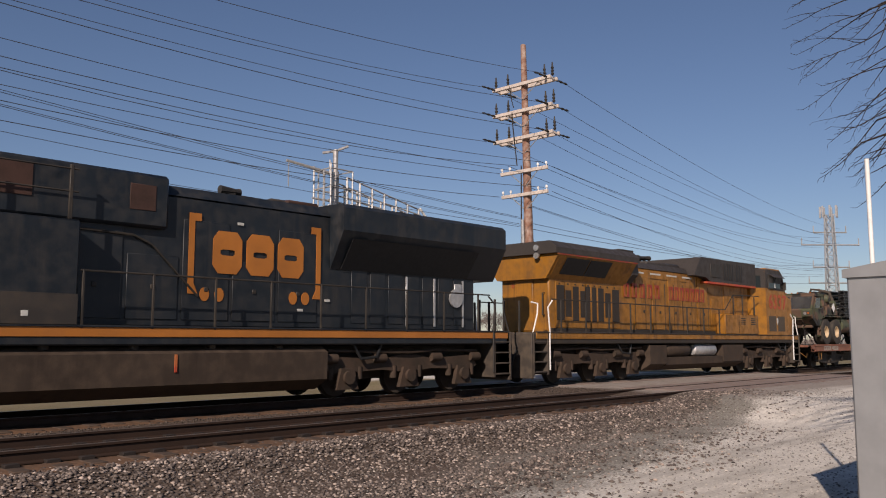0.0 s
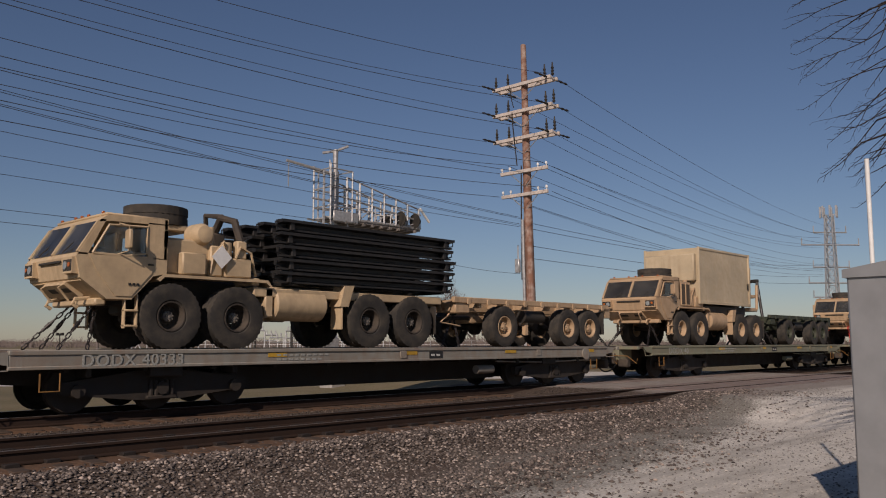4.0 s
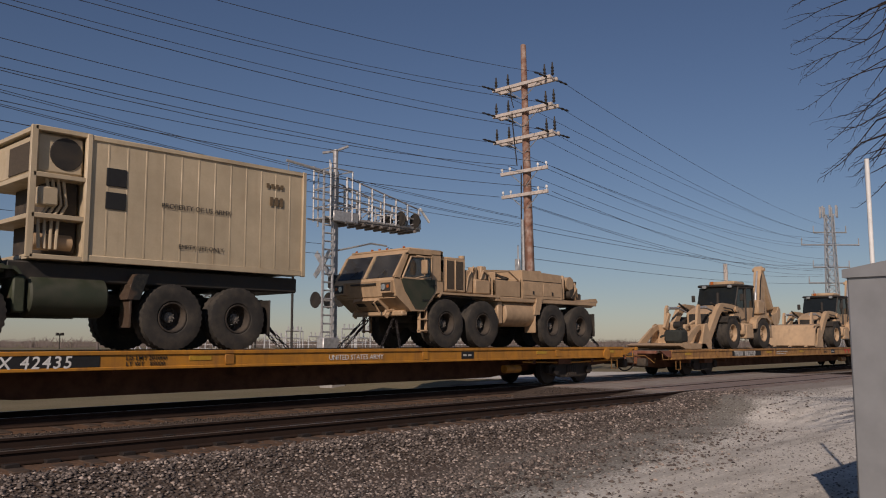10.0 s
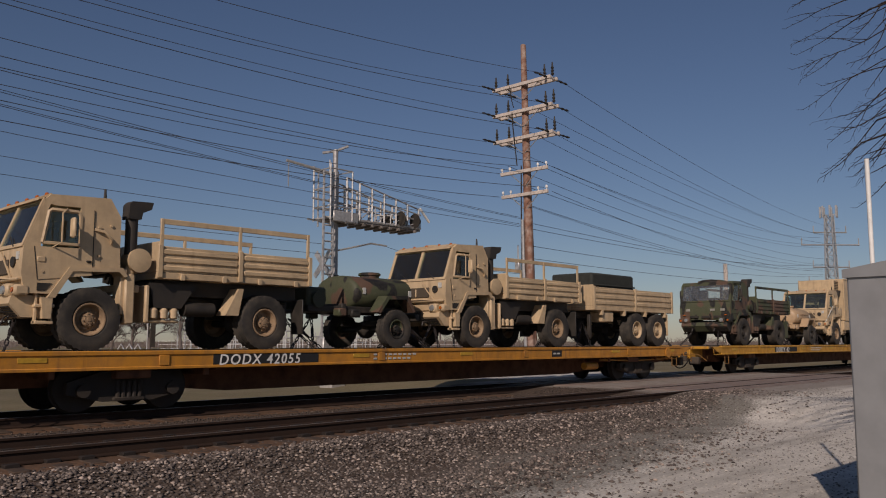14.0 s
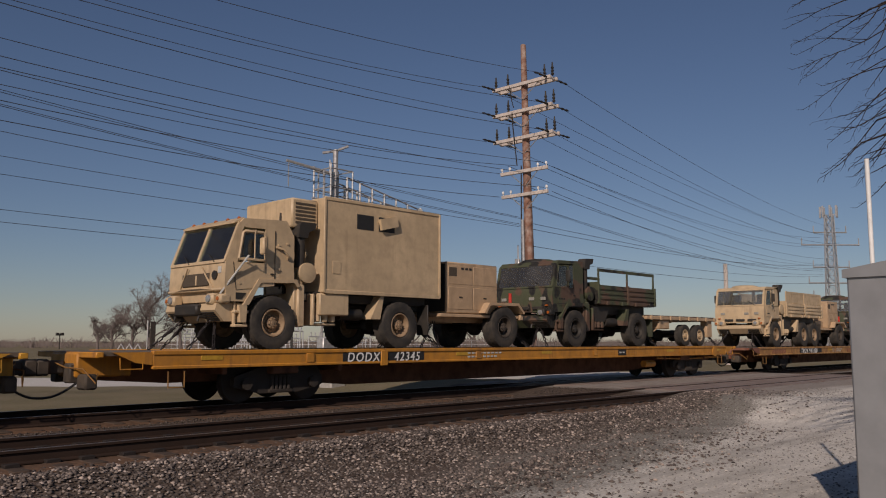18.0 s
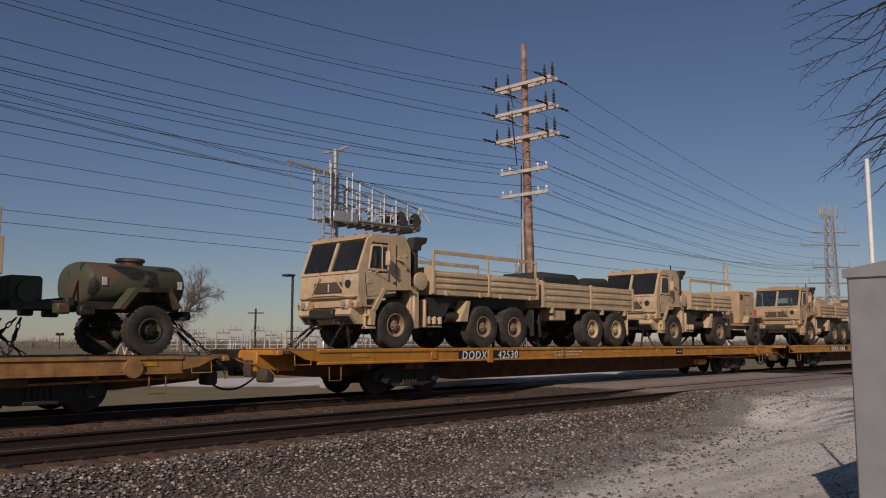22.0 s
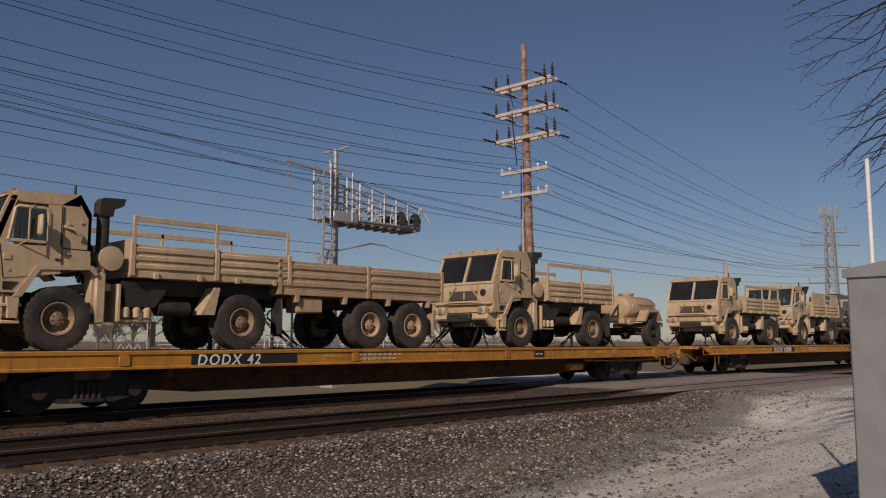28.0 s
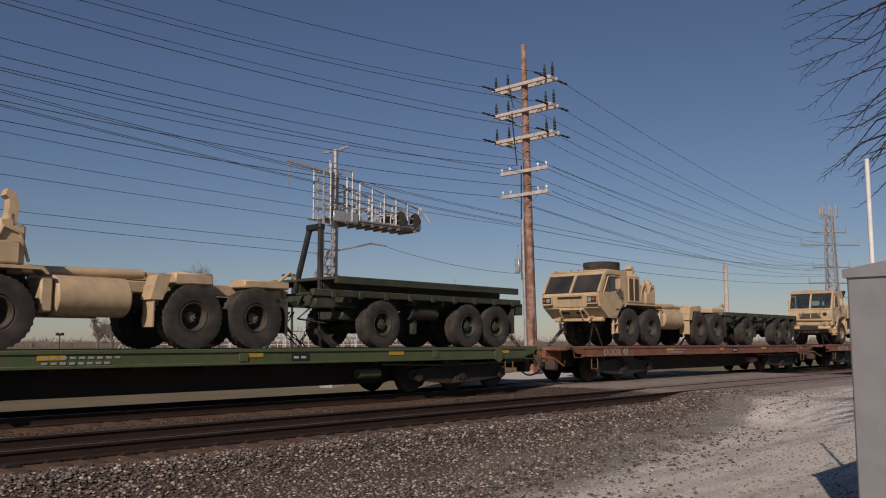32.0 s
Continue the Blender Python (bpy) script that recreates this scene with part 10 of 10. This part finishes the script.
    for a, b, deck, mat, label, marks, long, kw in cars:
        kw = dict(kw)
        if not long:
            kw.setdefault("mark_x", 2.75)
            kw.setdefault("mark_mat", CARMARK)
            kw.setdefault("size", 0.33)
        rides(flatcar(b - a, deck, mat, label, marks, long=long, **kw), a, 0.0)

    # heavy trucks and their trailers
    load(hemtt("bridge", CAMO, "camouflaged eight-wheel truck stacked with black bridge beams", rimmat=SAND, spare=False, slats=True), 45.7, D40)
    load(pls_trailer(TAN, "tan three-axle trailer stacked with black bridge beams", BRIDGE_BLACK), 56.28, D40)
    fuel = load(hemtt("fuel", SAND, "sand-coloured eight-wheel fuel tanker marked FLAMMABLE", rimmat=GRIME), 68.18, D40)
    empty = load(pls_trailer(GREEN, "dark green empty three-axle flatbed trailer"), 78.55, D40)
    load(hemtt("bridge", SAND, "sand-coloured eight-wheel truck with black bridge beams", rimmat=GRIME), 89.74, D40)
    load(pls_trailer(TAN, "tan empty three-axle flatbed trailer"), 100.36, D40)
    load(hemtt("cranebox", TAN, "tan eight-wheel truck carrying a box body and rear crane", boxmat=CREAM), 111.22, D40)
    load(pls_trailer(GREEN, "dark green three-axle trailer with upright black drawbar", aframe=True), 121.87, D40)
    load(hemtt("fuel", TAN, "tan eight-wheel fuel tanker with red tow straps", red=True, rimmat=GRIME), 133.72, D40)
    load(copy_thing(empty, Matrix()), 144.28, D40)
    load(hemtt("lhs", SAND, "sand eight-wheel hook-loader truck without load", rimmat=GRIME, tank=GREEN, red=True), 155.66, D40)
    load(copy_thing(empty, Matrix()), 166.31, D40)
    load(fmtv((0, 3.45, 4.85), "cargo", CAMO, "camouflaged six-wheel cargo truck with green boards", old=True, racks="boards", bedmat=GREEN, rimmat=DUSTRIM, pale_nose=True), 177.7, DT)
    load(container_trailer("cream container with locking rods on a low trailer"), 187.06, DT)
    lmtv = load(fmtv((0, 3.9), "cargo", SAND, "sand four-wheel cargo truck with half-boarded side racks", dark_nose=True, racks=True, load="crate"), 193.86, DT)
    load(hemtt("container", DKCAMO, "dark camouflaged truck carrying a cream shipping container", spare=False, tank=GREEN, boxmat=CREAM, rimmat=GRIME), 206.22, D42)
    load(hemtt("wrecker", TAN, "tan eight-wheel recovery truck with dark green nose", spare=False, nose=GREEN, rimmat=GRIME), 219.65, D42)
    load(backhoe("tan backhoe loader with loader bucket lowered"), 237.57, DT)
    load(backhoe("tan backhoe loader with a smooth tipped bucket", False), 250.25, DT)
    load(hemtt("bridge", SAND, "sand eight-wheel truck with green bridge beams", spare=False, slats=True, beams=BRIDGE_GREEN, short=0.36), 266.5, DT)
    load(copy_thing(empty, Matrix()), 276.95, DT)
    lm = load(fmtv((0, 3.9), "cargo", SAND, "sand four-wheel cargo truck with open side racks"), 291.08, D42)
    wtg = load(water_trailer(CAMO, "camouflaged single-axle water tank trailer", text=False, pump=GREEN), 299.0, D42)
    load(copy_thing(lm, Matrix()), 302.09, D42)
    load(cargo_trailer(SAND, "sand two-axle cargo trailer carrying a dark case", load="case"), 310.84, D42)
    lmg = load(fmtv((0, 3.9), "cargo", CAMO, "camouflaged four-wheel cargo truck with side racks", old=True, rimmat=BLACK), 319.81, D42)
    wt = load(water_trailer(TAN, "tan single-axle water tank trailer"), 327.8, D42)
    van = load(fmtv((0, 3.9), "van", SAND, "sand four-wheel truck with a tall box shelter"), 331.39, D42)
    gen = load(generator_trailer(TAN, "tan single-axle generator trailer"), 340.0, D42)
    load(fmtv((0, 3.9), "cargo", SAND, "sand four-wheel cargo truck with crate behind the racks", dark_nose=True, load="crate"), 347.82, D42)
    load(copy_thing(wt, Matrix()), 355.72, D42)
    mtg = load(fmtv((0, 3.45, 4.85), "cargo", CAMO, "camouflaged six-wheel cargo truck with green side racks", old=True, rimmat=GRIME, bedmat=GREEN, racks="gap"), 358.61, D42)
    ct = load(cargo_trailer(TAN, "tan two-axle cargo trailer"), 367.2, D42)
    load(copy_thing(van, Matrix()), 376.41, D42)
    gend = load(generator_trailer(TAN, "tan generator trailer with dark end panel", dark_end=True, g0=-2.3, g1=-0.1), 384.55, D42)
    load(copy_thing(lmg, Matrix()), 388.2, D42)
    load(flat_trailer(TAN, "tan low two-axle flat trailer"), 395.66, D42)
    load(fmtv((0, 3.45, 4.85), "cargo", SAND, "sand six-wheel cargo truck with wide windscreen", old=True, racks="boards"), 404.47, DT + 0.06)
    load(copy_thing(gen, Matrix()), 413.1, DT + 0.06)
    load(fmtv((0, 3.9), "cargo", CAMO, "camouflaged four-wheel cargo truck with side racks and tan wheels", old=True, rimmat=GRIME), 416.53, DT + 0.06)
    load(cargo_trailer(SAND, "sand single-axle cargo trailer", axles=(0,), x0=-2.9, x1=1.35), 425.37, DT + 0.06)
    load(fmtv((0, 3.45, 4.85), "dump", TAN, "tan six-wheel dump truck with ribbed body"), 432.78, DT + 0.04)
    load(copy_thing(ct, Matrix()), 441.99, DT + 0.04)
    load(copy_thing(lm, Matrix()), 446.74, DT + 0.04)
    load(copy_thing(wtg, Matrix()), 454.7, DT + 0.04)
    mtv = load(fmtv((0, 3.45, 4.85), "cargo", SAND, "sand six-wheel cargo truck with open side racks"), 461.36, D42)
    load(cargo_trailer(SAND, "sand two-axle cargo trailer with dark bundles", load="nets"), 470.39, D42)
    load(copy_thing(lm, Matrix()), 475.95, D42)
    load(generator_trailer(TAN, "tan generator trailer on small wheels", axle="light"), 483.4, D42)
    load(fmtv((0, 3.45, 4.85), "cargo", TAN, "tan six-wheel cargo truck loaded with cases and a crane", racks=False, load="boxes"), 490.03, D42)
    load(copy_thing(gen, Matrix()), 499.28, D42)
    mtd = load(fmtv((0, 3.45, 4.85), "cargo", CAMO, "camouflaged six-wheel cargo truck with low sides", old=True, racks=False, rimmat=GRIME, topbox=True), 502.62, D42)
    load(copy_thing(wt, Matrix()), 511.8, D42)
    load(hemtt("wrecker", SAND, "sand eight-wheel recovery truck with spare tyre", rimmat=GRIME), 519.15, D42)
    load(hemtt("wrecker", CAMO, "camouflaged eight-wheel recovery truck", spare=False, slats=True), 532.45, D42)
    load(fmtv((0, 3.45, 4.85), "van", SAND, "sand six-wheel truck with long box shelter", old=True), 546.65, D42)
    load(copy_thing(gend, Matrix()), 557.7, D42)
    load(fmtv((0, 3.45, 4.85), "wrecker", GREEN, "dark green six-wheel recovery truck with crane", old=True, rimmat=GRIME), 561.5, D42)
    load(fmtv((0, 3.9), "cargo", SAND, "sand four-wheel cargo truck with roof load", topbox=True), 574.7, D42)
    load(copy_thing(ct, Matrix()), 582.3, D42)
    load(copy_thing(lm, Matrix()), 588.32, D42)
    load(copy_thing(wt, Matrix()), 596.2, D42)
    load(copy_thing(lm, Matrix()), 602.86, D42)
    load(fmtv((0, 3.9), "cargo", SAND, "sand four-wheel cargo truck with white tow bar", racks="gap", tow_bar=True), 610.87, D42)
    load(copy_thing(mtd, Matrix()), 619.39, D42)
    load(copy_thing(fuel, Matrix()), 631.07, D40)
    load(pls_trailer(GREEN, "dark trailer stacked with black bridge beams", BRIDGE_BLACK), 641.9, D40)
    lhs = load(hemtt("lhs", SAND, "sand eight-wheel hook-loader truck with spare tyre", rimmat=GRIME), 653.3, D40)
    load(pls_trailer(GREEN, "dark green trailer carrying a flat loading rack", aframe=True, rack=True), 663.91, D40)
    load(copy_thing(lhs, Matrix()), 675.74, D40)
    load(copy_thing(empty, Matrix()), 685.6, D40)
    load(copy_thing(mtv, Matrix()), 697.6, D40)
    rides(locomotive("csx"), -2.45, 0.0)
    rides(locomotive("up"), 19.6, 0.0)


train()


def motions():
    """Everything on the train travels along the track at one steady speed."""
    for ob, s, y, z in MOVERS:
        walk(ob, [(0, pose(s, y, z)), (32, pose(s - SPEED * 32, y, z))])


motions()
